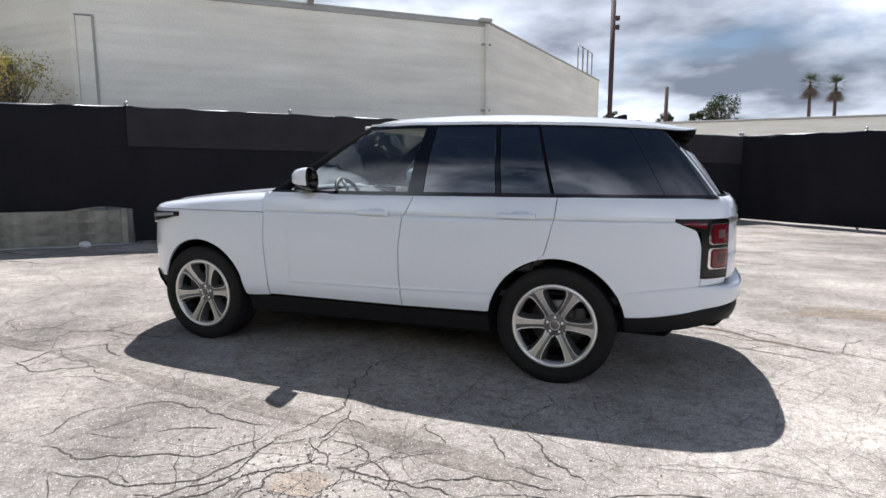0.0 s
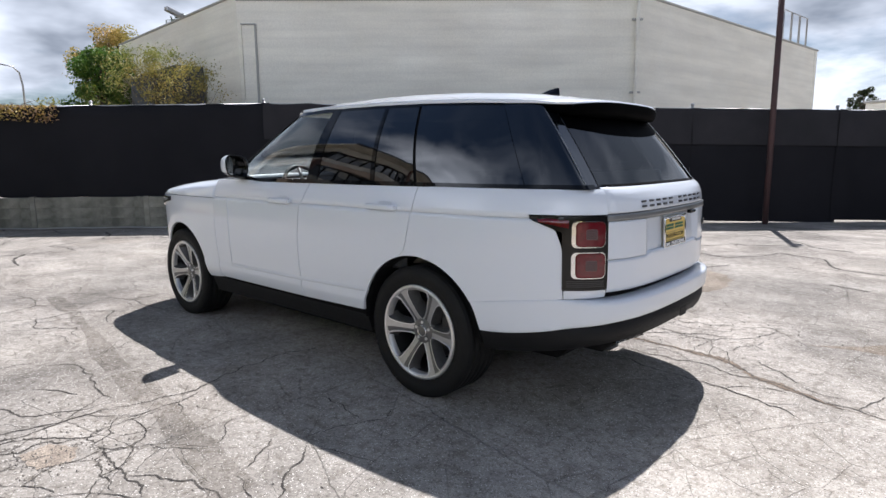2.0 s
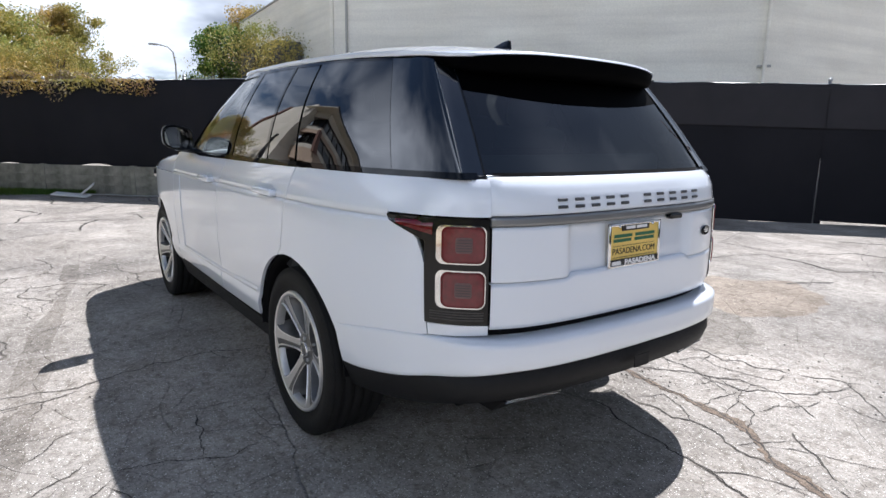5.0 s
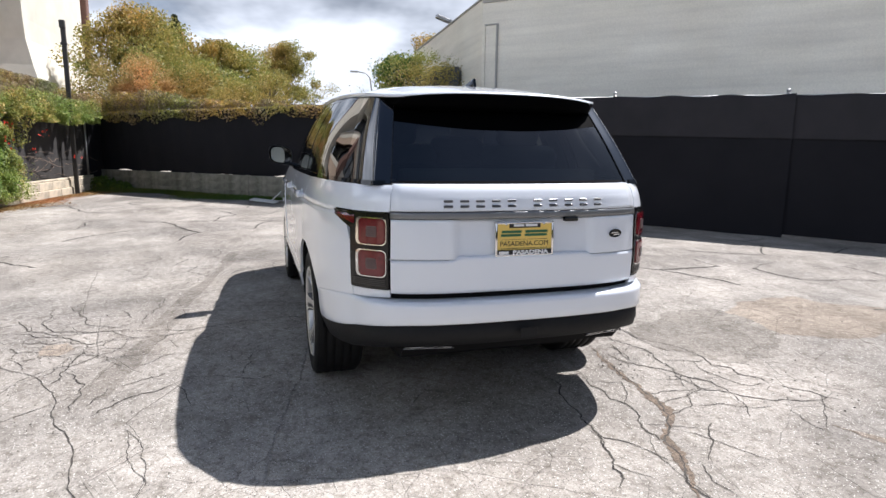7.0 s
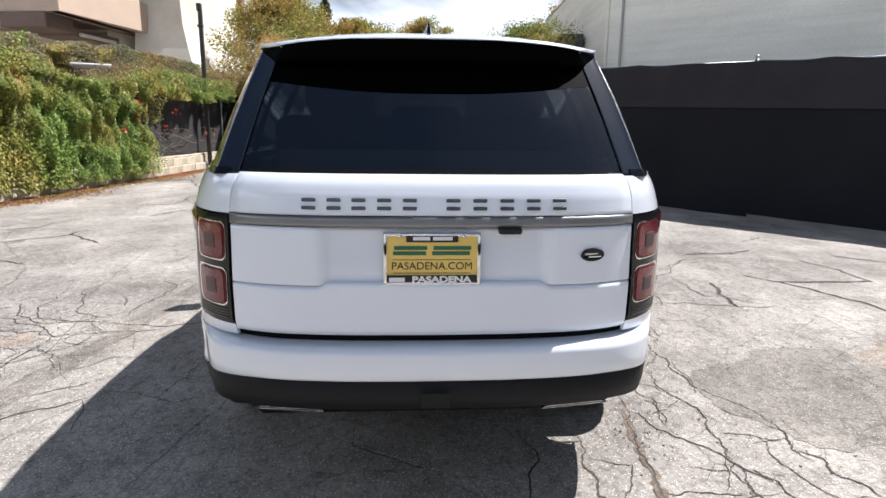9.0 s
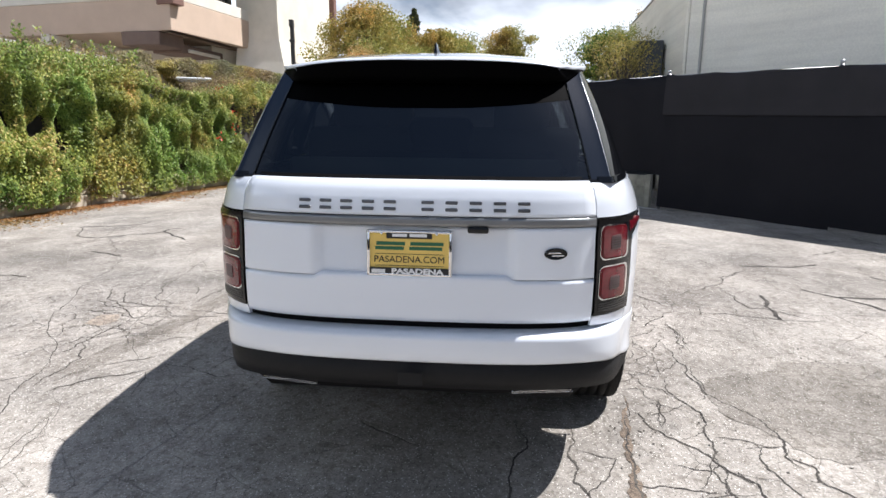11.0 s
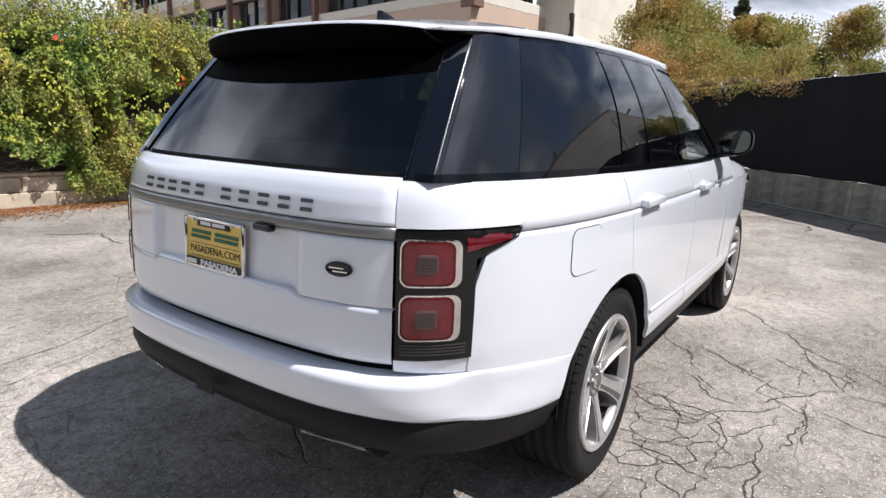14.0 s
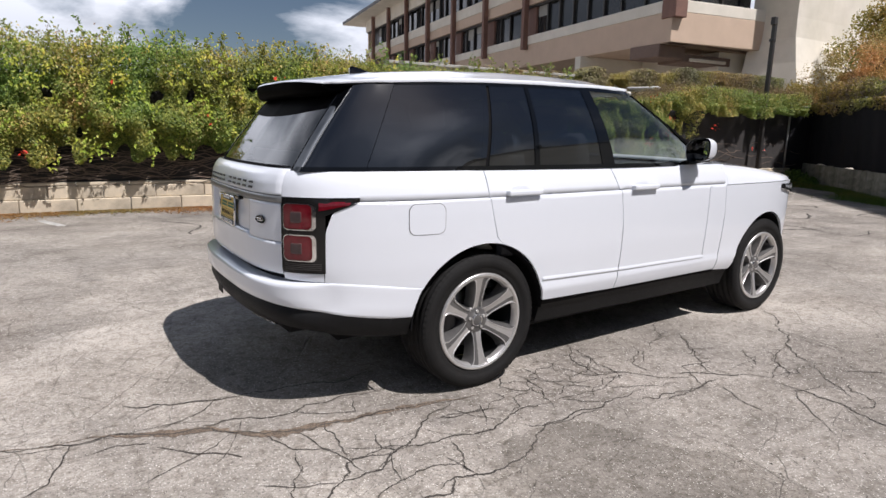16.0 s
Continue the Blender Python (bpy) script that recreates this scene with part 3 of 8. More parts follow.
def fence(a, b, spans, h0, h1, low0, low1, seed, label, two_tone=False, band=0.72, tail=0.0, stand=0.06):
    """Chain-link fence dressed in black cloth: posts with caps, a top rail, a sheet for each bay. h: height at the ends, low: the cloth's lower edge."""
    m = frame_of(a, b)
    length = (b - a).length
    root = thing("screened_fence", label, "fence", kind="", at=m)
    step = length / spans
    for i in range(spans + 1):
        u = i / spans
        h = h0 + (h1 - h0) * u
        vs, fs = tube_points([(i * step, 0.05, 0), (i * step, 0.05, h + 0.05)], 0.03, 10)
        post = part("post", mesh_of("post", vs, fs, M_GALV, True), None, root)
        bm = bmesh.new()
        bmesh.ops.create_uvsphere(bm, u_segments=8, v_segments=5, radius=0.038, matrix=pose(i * step, 0.05, h + 0.06))
        part("post_cap", bm, M_GALV, post, smooth=True)
        if i < spans:
            ha, hb = h, h0 + (h1 - h0) * (i + 1) / spans
            tube("top_rail", [(i * step, 0.05, ha - 0.02), ((i + 1) * step, 0.05, hb - 0.02)], 0.021, M_GALV, root, 8)
            lo = low0 + (low1 - low0) * (u + 0.5 / spans)
            zt = (ha + hb) / 2
            skew = Matrix.Translation((i * step, 0, 0))
            sh = Matrix(((1, 0, 0, 0), (0, 1, 0, 0), ((hb - ha) / step, 0, 1, -(hb - ha) / 2), (0, 0, 0, 1)))
            me = fabric(step + 0.12, lo, zt, seed + i, 0.025, tail)
            me.transform(skew @ sh)
            part("screen_sheet", me, None, root)
            if two_tone:
                me = fabric(step + 0.12, zt - band, zt + 0.004, seed + i, 0.025)
                me.materials[0] = M_SCREEN_TOP
                me.transform(skew @ sh @ Matrix.Translation((0, -0.035, 0)))
                part("upper_sheet", me, None, root, "faded grey-black upper cloth")
    return root


fence(C1, CM, 4, 2.42, 2.5, 0.58, 0.60, 10, "long chain-link fence hung with black windscreen cloth above a low wall", tail=0.1)
fence(CM, C2, 5, 2.5, 2.2, 0.02, 0.02, 20, "chain-link fence hung with two layers of black windscreen cloth", two_tone=True)
fence(C2, C3, 4, 2.2, 2.2, 0.04, 0.04, 30, "chain-link fence hung with taut black windscreen cloth")
fence(Vector((-16.2, -6.22, 0)), C1, 1, 2.4, 2.42, 0.05, 0.05, 45, "short return of black windscreen cloth at the yard corner")
fence(C3, H1, 5, 2.2, 2.2, 0.04, 0.04, 40, "chain-link fence hung with black windscreen cloth, closing the yard")


def vine_overhang():
    """Loose vine and dry twigs that lie over the top of the long fence."""
    m = frame_of(C1, CM)
    g = np.random.default_rng(71)
    root = thing("vine_overhang", "tangled olive and dry brown vine lying over the fence top", "vine", at=m)
    n = 46000
    x = 9.8 * g.random(n) ** 1.25
    rise = np.interp(x, [0, 2, 5, 9.8], [1.05, 0.95, 0.55, 0.12])
    bump = np.array([noise.noise((a * 1.3, 0.3, 7.0)) for a in x])
    z = 2.36 + rise * (0.75 + 0.5 * bump) * g.beta(1.0, 1.3, n)
    y = 0.1 + g.uniform(0.0, 1.0, n) * (0.3 + 0.5 * rise)
    drop = g.random(n) < 0.09
    y[drop] = -0.05 - 0.12 * g.random(drop.sum())
    z[drop] = 2.46 - 0.32 * g.random(drop.sum()) ** 2 * (1 + bump[drop])
    c = np.stack([x, y, z], 1)
    dry = g.random(n) < np.clip(0.45 + 0.9 * bump, 0.1, 0.9)
    for name, sel, mat_ in (("vine_leaves", ~dry, M_LEAF_OLIVE), ("dry_leaves", dry, M_LEAF_DRY)):
        tagged(part(name, leaf_mesh(name, c[sel], g.uniform(0.035, 0.09, int(sel.sum())), mat_, 72, 0.1), None, root), kind="stuff")
    vs, fs = [], []
    for k in range(160):
        x0 = 9.5 * g.random()
        q = [Vector((x0, g.uniform(-0.05, 0.4), 2.4))]
        for _ in range(4):
            q.append(q[-1] + Vector((g.uniform(-0.2, 0.2), g.uniform(-0.08, 0.08), g.uniform(-0.02, 0.16) * (1.2 - x0 / 12))))
        a, b = tube_points(q, 0.006, 4)
        o = len(vs)
        vs += a
        fs += [tuple(i + o for i in f) for f in b]
    tagged(part("twigs", mesh_of("twigs", vs, fs, M_TWIG), None, root), kind="stuff")


vine_overhang()


def plank_wall():
    """Low wall of concrete planks between posts, in front of the screened fence."""
    m = frame_of(C1, CM)
    length = (CM - C1).length - 0.15
    root = thing("plank_wall", "low weathered concrete plank wall with posts below the black fence", "low wall", kind="structure", at=m @ Matrix.Translation((0, -0.12, 0)))
    bays = 6
    step = length / bays
    post = box((0.11, 0.085, 0.66), pose(0, 0, 0.33), 0.008)
    me_post = bpy.data.meshes.new("post"); post.to_mesh(me_post); post.free(); me_post.materials.append(M_BLOCK)
    plank = box((step - 0.11, 0.07, 0.2125), Matrix(), 0.004)
    me_plank = bpy.data.meshes.new("plank"); plank.to_mesh(me_plank); plank.free(); me_plank.materials.append(M_BLOCK)
    rng = random.Random(4)
    for i in range(bays + 1):
        ob = part("post", me_post, None, root)
        ob.location = (i * step, 0, 0)
    for i in range(bays):
        for k in range(3):
            ob = part("plank", me_plank, None, root)
            ob.location = ((i + 0.5) * step, rng.uniform(-0.008, 0.008), 0.108 + k * 0.213)
            ob.rotation_euler = (rng.uniform(-0.01, 0.01), 0, 0)
    # pale conduit lying along the foot
    pts = [(3.2 + k * 0.6, -0.16 - 0.03 * math.sin(k * 0.9), 0.02 + 0.012 * (k % 2)) for k in range(19)]
    ob = tube("conduit", pts, 0.016, M_GALV, None, 8)
    ob.matrix_world = m @ Matrix.Translation((0, -0.1, 0))
    tagged(ob, "pale grey conduit pipe lying along the wall's foot", "pipe")


plank_wall()


# ---- the pale warehouse ----
def wall_slab(name, a, b, height, thick, parent, mat_, z0=0.0):
    m = frame_of(a, b)
    length = (b - a).length
    bm = bmesh.new()
    nx, nz = max(2, int(length / 0.8)), 8
    add_box(bm, m @ pose(length / 2, thick / 2, z0 + (height - z0) / 2), (length, thick, height - z0))
    return part(name, bm, mat_, parent)


W_L, W_C, W_R, W_N = Vector((-9.55, 4.4, 0)), Vector((-2.55, 10.95, 0)), Vector((-1.0, 23.2, 0)), Vector((-18.1, 4.95, 0))


def warehouse():
    root = thing("warehouse", "pale cream stucco warehouse with a flat parapet roof", "building")
    top = 5.15
    back = Vector((-12, 24, 0))
    wall_slab("wall", W_N, W_L, top, 0.3, root, M_STUCCO)
    wall_slab("wall", W_L, W_C, top, 0.3, root, M_STUCCO)
    wall_slab("wall", W_C, W_R, top, 0.3, root, M_STUCCO)
    wall_slab("wall", W_R, back, top, 0.3, root, M_STUCCO)
    wall_slab("wall", back, W_N, top, 0.3, root, M_STUCCO)
    ring = [W_N, W_L, W_C, W_R, back]
    roof = part("roof", mesh_of("roof", [(p.x, p.y, top - 0.25) for p in ring], [tuple(range(5))], M_STUCCO_CAP), None, root)
    for a, b in ((W_N, W_L), (W_L, W_C), (W_C, W_R)):
        m = frame_of(a, b)
        ln = (b - a).length
        part("coping", box((ln + 0.06, 0.36, 0.06), m @ pose(ln / 2, 0.15, top + 0.032), 0.01), M_STUCCO_CAP, root)
    # blocked-up slot beside the bend, edged by thin raised trims
    m = frame_of(W_L, W_C)
    slot = part("slot_panel", box((0.30, 0.04, 4.5), m @ pose(0.26, -0.012, 2.25), 0.008), M_STUCCO, root)
    for x, w in ((0.09, 0.025), (0.425, 0.045)):
        part("trim", box((w, 0.06, 4.52), m @ pose(x, -0.026, 2.26), 0.006), M_STUCCO_CAP if w > 0.03 else M_STUCCO, slot)
    part("trim", box((0.36, 0.06, 0.03), m @ pose(0.26, -0.026, 4.52), 0.006), M_STUCCO_CAP, slot)
    # downpipe with brackets at the far corner
    pipe = tube("downpipe", [(*(m @ Vector((9.52, -0.09, z)))[:2], z) for z in (0.0, 2.0, 4.0, 5.0)], 0.045, M_STUCCO, root, 10)
    for z in (1.2, 2.9, 4.6):
        part("bracket", box((0.26, 0.05, 0.05), m @ pose(9.52, -0.05, z), 0.005), M_STUCCO_CAP, pipe)
    part("hopper", box((0.34, 0.22, 0.1), m @ pose(9.45, -0.1, 5.19), 0.02), M_STUCCO_CAP, pipe)
    # dark downstand of the roof edge and patched courses in the render
    part("roof_edge", box((9.5, 0.03, 0.10), m @ pose(4.75, -0.016, 5.1), 0.006), M_STUCCO_CAP, root)
    # flood lamp on the roof edge
    lamp = part("flood_lamp", box((0.16, 0.34, 0.1), m @ pose(4.9, -0.25, top + 0.08, -20), 0.03, 2), M_GALV, root)
    tube("arm", [m @ Vector((4.9, 0.1, top)), m @ Vector((4.9, -0.12, top + 0.1))], 0.02, M_GALV, lamp)
    m2 = frame_of(W_N, W_L)
    lamp = part("flood_lamp", box((0.16, 0.5, 0.12), m2 @ pose(5.6, -0.3, top + 0.1, -12, 0, 20), 0.03, 2), M_GALV, root)
    tube("arm", [m2 @ Vector((5.6, 0.1, top)), m2 @ Vector((5.6, -0.1, top + 0.1))], 0.02, M_GALV, lamp)
    # roof ladder hoops at the far end
    m3 = frame_of(W_C, W_R)
    ln = (W_R - W_C).length
    for k in range(3):
        x = ln - 3.2 + k * 0.75
        tube("roof_rail", [m3 @ Vector((x, 0.1, top)), m3 @ Vector((x, 0.1, top + 1.05)), m3 @ Vector((x + 0.7, 0.1, top + 1.05)), m3 @ Vector((x + 0.7, 0.1, top))], 0.03, M_GALV, root, 6)
    # dark lean-to box by the near wall
    ob = part("lean_to", box((3.5, 0.7, 3.75), m2 @ pose(4.95, -0.42, 1.875), 0.02), M_DARKBOX, None)
    tagged(ob, "dark grey sheet-metal lean-to beside the warehouse wall", "shed")


warehouse()

# rust-red steel pole in front of the fence
pole = thing("utility_pole", "thin rust-red steel pole with small brackets near its top", "pole")
tube("shaft", [(0.76, 9.8, 0), (0.76, 9.8, 5.15)], 0.055, M_RUSTPOLE, pole, 10)
for z in (4.55, 4.75):
    part("bracket", box((0.09, 0.09, 0.1), pose(0.86, 9.8, z), 0.01), M_RUSTPOLE, pole)


# ---- the office block ----
O_C = Vector((-17.31, -11.71, 0))
O_D = Vector((-0.19, -0.982, 0)).normalized()
O_R = Vector((-0.995, 0.1, 0)).normalized()


def office():
    """Corner office block on a podium: bands of tan and cream render, ribbon windows between brown posts, a deep eave, a battered pier."""
    root = thing("office_block", "tan and cream office block with ribbon windows and a white pier", "building")
    far = 43.3
    mf = frame_of(O_C + O_D * far, O_C)          # long front: x runs to the corner
    ms = frame_of(O_C, O_C + O_R * 5.0)          # short side

    def band(z0, z1, out, mat_, name, x0=0.0, x1=far, deep=6.0):
        return part(name, box((x1 - x0, deep, z1 - z0), mf @ pose((x0 + x1) / 2, deep / 2 - out, (z0 + z1) / 2), 0.02), mat_, root)

    def side_band(z0, z1, out, mat_, name):
        part(name, box((5.0, 0.4, z1 - z0), ms @ pose(2.5, 0.2 - out, (z0 + z1) / 2), 0.02), mat_, root)

    band(5.0, 6.15, 0.0, M_TAN, "spandrel")
    band(6.15, 6.6, 0.03, M_CREAM, "sill_band")
    side_band(5.0, 6.15, 0.01, M_TAN, "spandrel")
    side_band(6.15, 6.6, 0.04, M_CREAM, "sill_band")
    band(8.2, 8.8, 0.0, M_TAN, "spandrel")
    band(8.8, 9.45, 0.03, M_CREAM, "sill_band")
    side_band(8.2, 9.45, 0.02, M_TAN, "spandrel")
    band(11.15, 12.2, 0.0, M_CREAM, "frieze")
    side_band(11.15, 12.2, 0.02, M_CREAM, "frieze")
    eave = band(12.2, 12.34, 1.6, M_CREAM, "roof_eave", -3.2, far + 1.6, 9.0)
    part("eave_edge", box((far + 4.9, 0.06, 0.26), mf @ pose((far - 1.6) / 2, -1.62, 12.38), 0.01), M_BRONZE, eave)
    part("end_wall", box((0.3, 6.0, 12.2), mf @ pose(0.15, 3.2, 6.1), 0.02), M_TAN, root)
    # stepped brown beams with a pale light trough below the corner, podium under the overhang
    beam = part("soffit_beam", box((1.5, 1.6, 0.5), ms @ pose(0.75, 1.3, 4.74), 0.03), M_BROWNBEAM, root)
    part("lower_beam", box((3.0, 1.3, 0.34), ms @ pose(2.9, 1.2, 4.55), 0.03), M_BROWNBEAM, beam)
    part("light_trough", box((2.2, 0.12, 0.12), ms @ pose(2.9, 0.5, 4.50), 0.02), M_CREAM, beam)
    part("podium", box((far - 1.0, 3.0, 4.98), mf @ pose(far / 2 - 0.5, 5.2, 2.49), 0.02), M_CREAM, root)
    part("back_wall", box((14.0, 0.4, 5.0), ms @ pose(7.2, 5.6, 2.5), 0.02), M_CREAM, root)
    # ribbon windows, two panes between each pair of posts
    posts = [10.9 + 4.87 * k for k in range(7)]
    bays = [(0.5, 3.5), (3.5, 5.9), (5.9, 8.3), (8.3, 10.5)] + [(a + d * 2.43 + 0.1, a + d * 2.43 + 2.33) for a in posts[:-1] for d in (0, 1)]
    for z0, z1 in ((6.6, 8.2), (9.45, 11.15)):
        tilt = random.Random(int(z0 * 10))
        h, zc = z1 - z0, (z0 + z1) / 2
        for k, (a, b) in enumerate(bays):
            for q in range(2):
                w = (b - a) / 2
                x = far - a - (q + 0.5) * w
                pane = part("window_pane", box((w - 0.02, 0.06, h), mf @ pose(x, 0.45, zc, tilt.uniform(-0.5, 0.5), 0, tilt.uniform(-0.6, 0.6))), M_OFFGLASS, root)
                if (k + q) % 3 == 1:
                    part("roller_blind", box((w - 0.2, 0.02, h * tilt.uniform(0.2, 0.6)), mf @ pose(x, 0.405, z1 - h * 0.2), 0.004), M_BLIND, pane)
                part("mullion", box((0.1, 0.16, h), mf @ pose(far - a - q * w, 0.38, zc)), M_BRONZE, root)
        for k in range(4):
            part("window_pane", box((1.28, 0.06, h), ms @ pose(-0.05 + (k + 0.5) * 1.3, 0.45, zc, tilt.uniform(-0.5, 0.5), 0, tilt.uniform(-0.6, 0.6))), M_OFFGLASS, root)
            part("mullion", box((0.1, 0.14, h), ms @ pose(0.6 + k * 1.3, 0.36, zc)), M_BRONZE, root)
        part("dark_backing", box((far - 0.2, 0.1, h), mf @ pose(far / 2, 0.65, zc)), M_BRONZE, root)
        part("lintel", box((far, 0.3, 0.1), mf @ pose(far / 2, 0.3, z1 - 0.05)), M_BRONZE, root)
    # brown posts that stand before the bands, over both storeys
    for k, a in enumerate(posts):
        part("post", box((0.3, 0.3, 6.3), mf @ pose(far - a, -0.17, 9.05), 0.02), M_BROWNPOST, root)
        part("post_panel", box((0.9, 0.16, 1.6), mf @ pose(far - a, 0.33, 7.4), 0.02), M_BROWNPOST, root)
    part("corner_block", box((0.75, 0.6, 3.0), mf @ pose(far - 0.12, 0.2, 7.4), 0.02), M_BROWNPOST, root)
    # pier with a flared foot
    px = [(-22.2, -11.3), (-22.2, -9.45), (-29.8, -9.2), (-29.8, -11.6)]
    vs, fs = [], []
    lev = ((0.0, 0.75), (3.6, 0.55), (4.4, 0.3), (5.4, 0.05), (6.2, 0.0), (13.0, 0.0))
    for z, o in lev:
        vs += [(px[0][0] + o, px[0][1], z), (px[1][0] + o, px[1][1] + o, z), (px[2][0] - o, px[2][1] + o, z), (px[3][0] - o, px[3][1], z)]
    for i in range(len(lev) - 1):
        for k in range(4):
            fs.append((i * 4 + k, i * 4 + (k + 1) % 4, i * 4 + 4 + (k + 1) % 4, i * 4 + 4 + k))
    fs.append((20, 21, 22, 23))
    part("pier", mesh_of("pier", vs, fs, M_CREAM), None, root)
    part("fin", box((0.5, 0.9, 13), pose(-30.2, -9.4, 6.5), 0.03), M_BROWNPOST, root)


office()


# ---- vine-covered boundary on the other side ----
def hedge():
    m = frame_of(H0, H1)
    length = (H1 - H0).length
    wall = thing("kerb_wall", "low cream-painted block wall below the vines", "low wall", kind="structure", at=m)
    rng = random.Random(8)
    blk = box((0.79, 0.2, 0.21), Matrix(), 0.012)
    me = bpy.data.meshes.new("block"); blk.to_mesh(me); blk.free(); me.materials.append(M_CREAMWALL)
    cap = box((0.79, 0.16, 0.055), Matrix(), 0.012)
    me2 = bpy.data.meshes.new("cap"); cap.to_mesh(me2); cap.free(); me2.materials.append(M_CREAMWALL)
    n = int(length / 0.8)
    for k in range(2):
        for i in range(n):
            ob = part("block", me, None, wall)
            ob.location = (0.4 + i * 0.8 + (0.4 if k else 0.0), rng.uniform(-0.006, 0.006) - 0.055 * k, 0.105 + 0.213 * k)
    for i in range(n):
        ob = part("cap_block", me2, None, wall)
        ob.location = (0.4 + i * 0.8, -0.055, 0.455)
    root = thing("vine_hedge", "dense green flowering vine over a brown mesh fence", "hedge", at=m)
    back = fabric(length, 0.48, 2.25, 77, 0.03)
    back.materials[0] = M_MESHBACK
    back.transform(Matrix.Translation((0, -0.1, 0)))
    part("mesh_screen", back, None, root)
    for i in range(12):
        x = i * length / 11
        vs, fs = tube_points([(x, -0.16, 0.3), (x, -0.16, 2.35)], 0.03, 8)
        part("post", mesh_of("post", vs, fs, M_GALV, True), None, root)
    g = np.random.default_rng(5)
    # leaf depth swells and thins along the hedge; the foot lies bare towards one end
    def over_hedge(n, zlo, zhi):
        x = np.where(g.random(n) < 0.05, g.uniform(23.5, length, n), g.uniform(0, 23.5, n))
        z = zlo + (zhi - zlo) * g.beta(1.35, 1.0, n)
        lump = np.array([noise.noise((a * 0.9, b * 1.1, 0.0)) for a, b in zip(x, z)])
        fine = np.array([noise.noise((a * 3.6, b * 2.3, 4.0)) for a, b in zip(x, z)])
        return x, z, lump, fine

    N = 640000
    x, z, lump, fine = over_hedge(N, 0.12, 3.0)
    foot = np.interp(x, [0, 6, 8, 16.2, 17.2, 31], [0.5, 0.5, 0.3, 0.1, 0.85, 0.9]) + 0.55 * np.sin(x * 1.9 + np.sin(x * 0.7) * 2) * (x < 16.2)
    bare = np.clip((foot + 0.35 - z) / 0.55, 0, 1.4) * np.interp(x, [16.2, 17.2], [0.3, 1.0])
    keep = fine + lump * 0.7 > np.interp(x, [15.5, 17.5], [-0.52, -0.46]) + 1.0 * bare + 0.5 * np.clip((7.0 - x) / 3, 0, 1) * (z < 2.1)
    keep |= (z > 2.15) & (x > 6)
    crest = 2.70 + 0.03 * np.sin(x * 1.7) + np.interp(x, [14, 17], [0.10, 0.22]) * lump - 0.05 * np.clip((x - 18) / 3, 0, 2) - 0.52 * np.exp(-((x - 8.0) / 1.4) ** 2)
    keep &= (x > 5.2 + 1.2 * g.random(N)) | ((z > 2.0 + 0.25 * lump) & (x > 0.3))
    keep &= z < crest + np.interp(x, [14, 17], [0.10, 0.26]) * g.random(N) ** 4
    depth = 0.14 + 0.24 * np.clip(lump + 0.45, 0, 1) + 0.32 * fine
    y = 0.05 + np.maximum(0.05, depth) * np.sqrt(g.random(N))
    over = z > 2.3
    y[over] = g.uniform(-0.55, 0.35, over.sum())
    c = np.stack([x, y, z], 1)[keep]
    size = g.uniform(0.022, 0.06, len(c))
    tagged(part("leaves", leaf_mesh("leaves", c, size, M_LEAF, 3, slim=0.6, face=(0, 0.8, 0.55)), None, root), kind="stuff")
    # sprays of young leaves that stand out from the face
    tips = []
    for k in range(420):
        x0, z0 = g.uniform(14, 24), g.uniform(0.9, 2.7)
        a = Vector((x0, 0.35, z0))
        d = Vector((g.normal(0, 0.6), g.uniform(0.1, 0.6), g.normal(-0.1, 0.6))).normalized()
        tips += [a + d * 0.035 * q + Vector(g.normal(0, 0.018, 3)) for q in range(8)]
    tagged(part("leaf_sprays", leaf_mesh("leaf_sprays", tips, g.uniform(0.045, 0.085, len(tips)), M_LEAF_YOUNG, 33, slim=0.5, face=(0, 0.8, 0.55)), None, root), kind="stuff")
    # trailing curtains that hang over the low wall to the ground
    pts = []
    for x0, w0, low in ((6.5, 0.5, 0.25), (9.4, 0.9, 0.08), (11.0, 0.5, 0.2), (13.6, 0.7, 0.1), (15.2, 0.35, 0.25), (10.2, 0.8, 0.08), (12.4, 0.8, 0.1), (17.2, 0.3, 0.7)):
        q = 1500
        u = g.random(q)
        xx = x0 + g.normal(0, w0 * 0.5, q) * (0.4 + 0.6 * u)
        zz = low + (1.2 - low) * u + 0.25 * np.abs(xx - x0)
        pts.append(np.stack([xx, 0.17 + 0.14 * g.random(q) + 0.06 * (1 - u), zz], 1))
    pts = np.concatenate(pts)
    tagged(part("trailing_leaves", leaf_mesh("trailing_leaves", pts, g.uniform(0.03, 0.075, len(pts)), M_LEAF, 23, slim=0.6, face=(0, 0.8, 0.55)), None, root), kind="stuff")
    # dry tangle along the top
    N = 40000
    x = g.uniform(0, length, N)
    c = np.stack([x, g.uniform(-0.6, 0.25, N), 2.66 + 0.08 * np.sin(x * 1.3) - 0.52 * np.exp(-((x - 8.0) / 1.4) ** 2) + g.normal(0, 0.10, N)], 1)
    c = c[g.random(N) < np.clip(1.3 - x / 14, 0.18, 1)]
    tagged(part("dry_leaves", leaf_mesh("dry_leaves", c, g.uniform(0.03, 0.07, len(c)), M_LEAF_DRY, 24, 0.1, (0, 0.9, 0.3), 0.5), None, root), kind="stuff")
    # bare trailing stems
    vs, fs = [], []
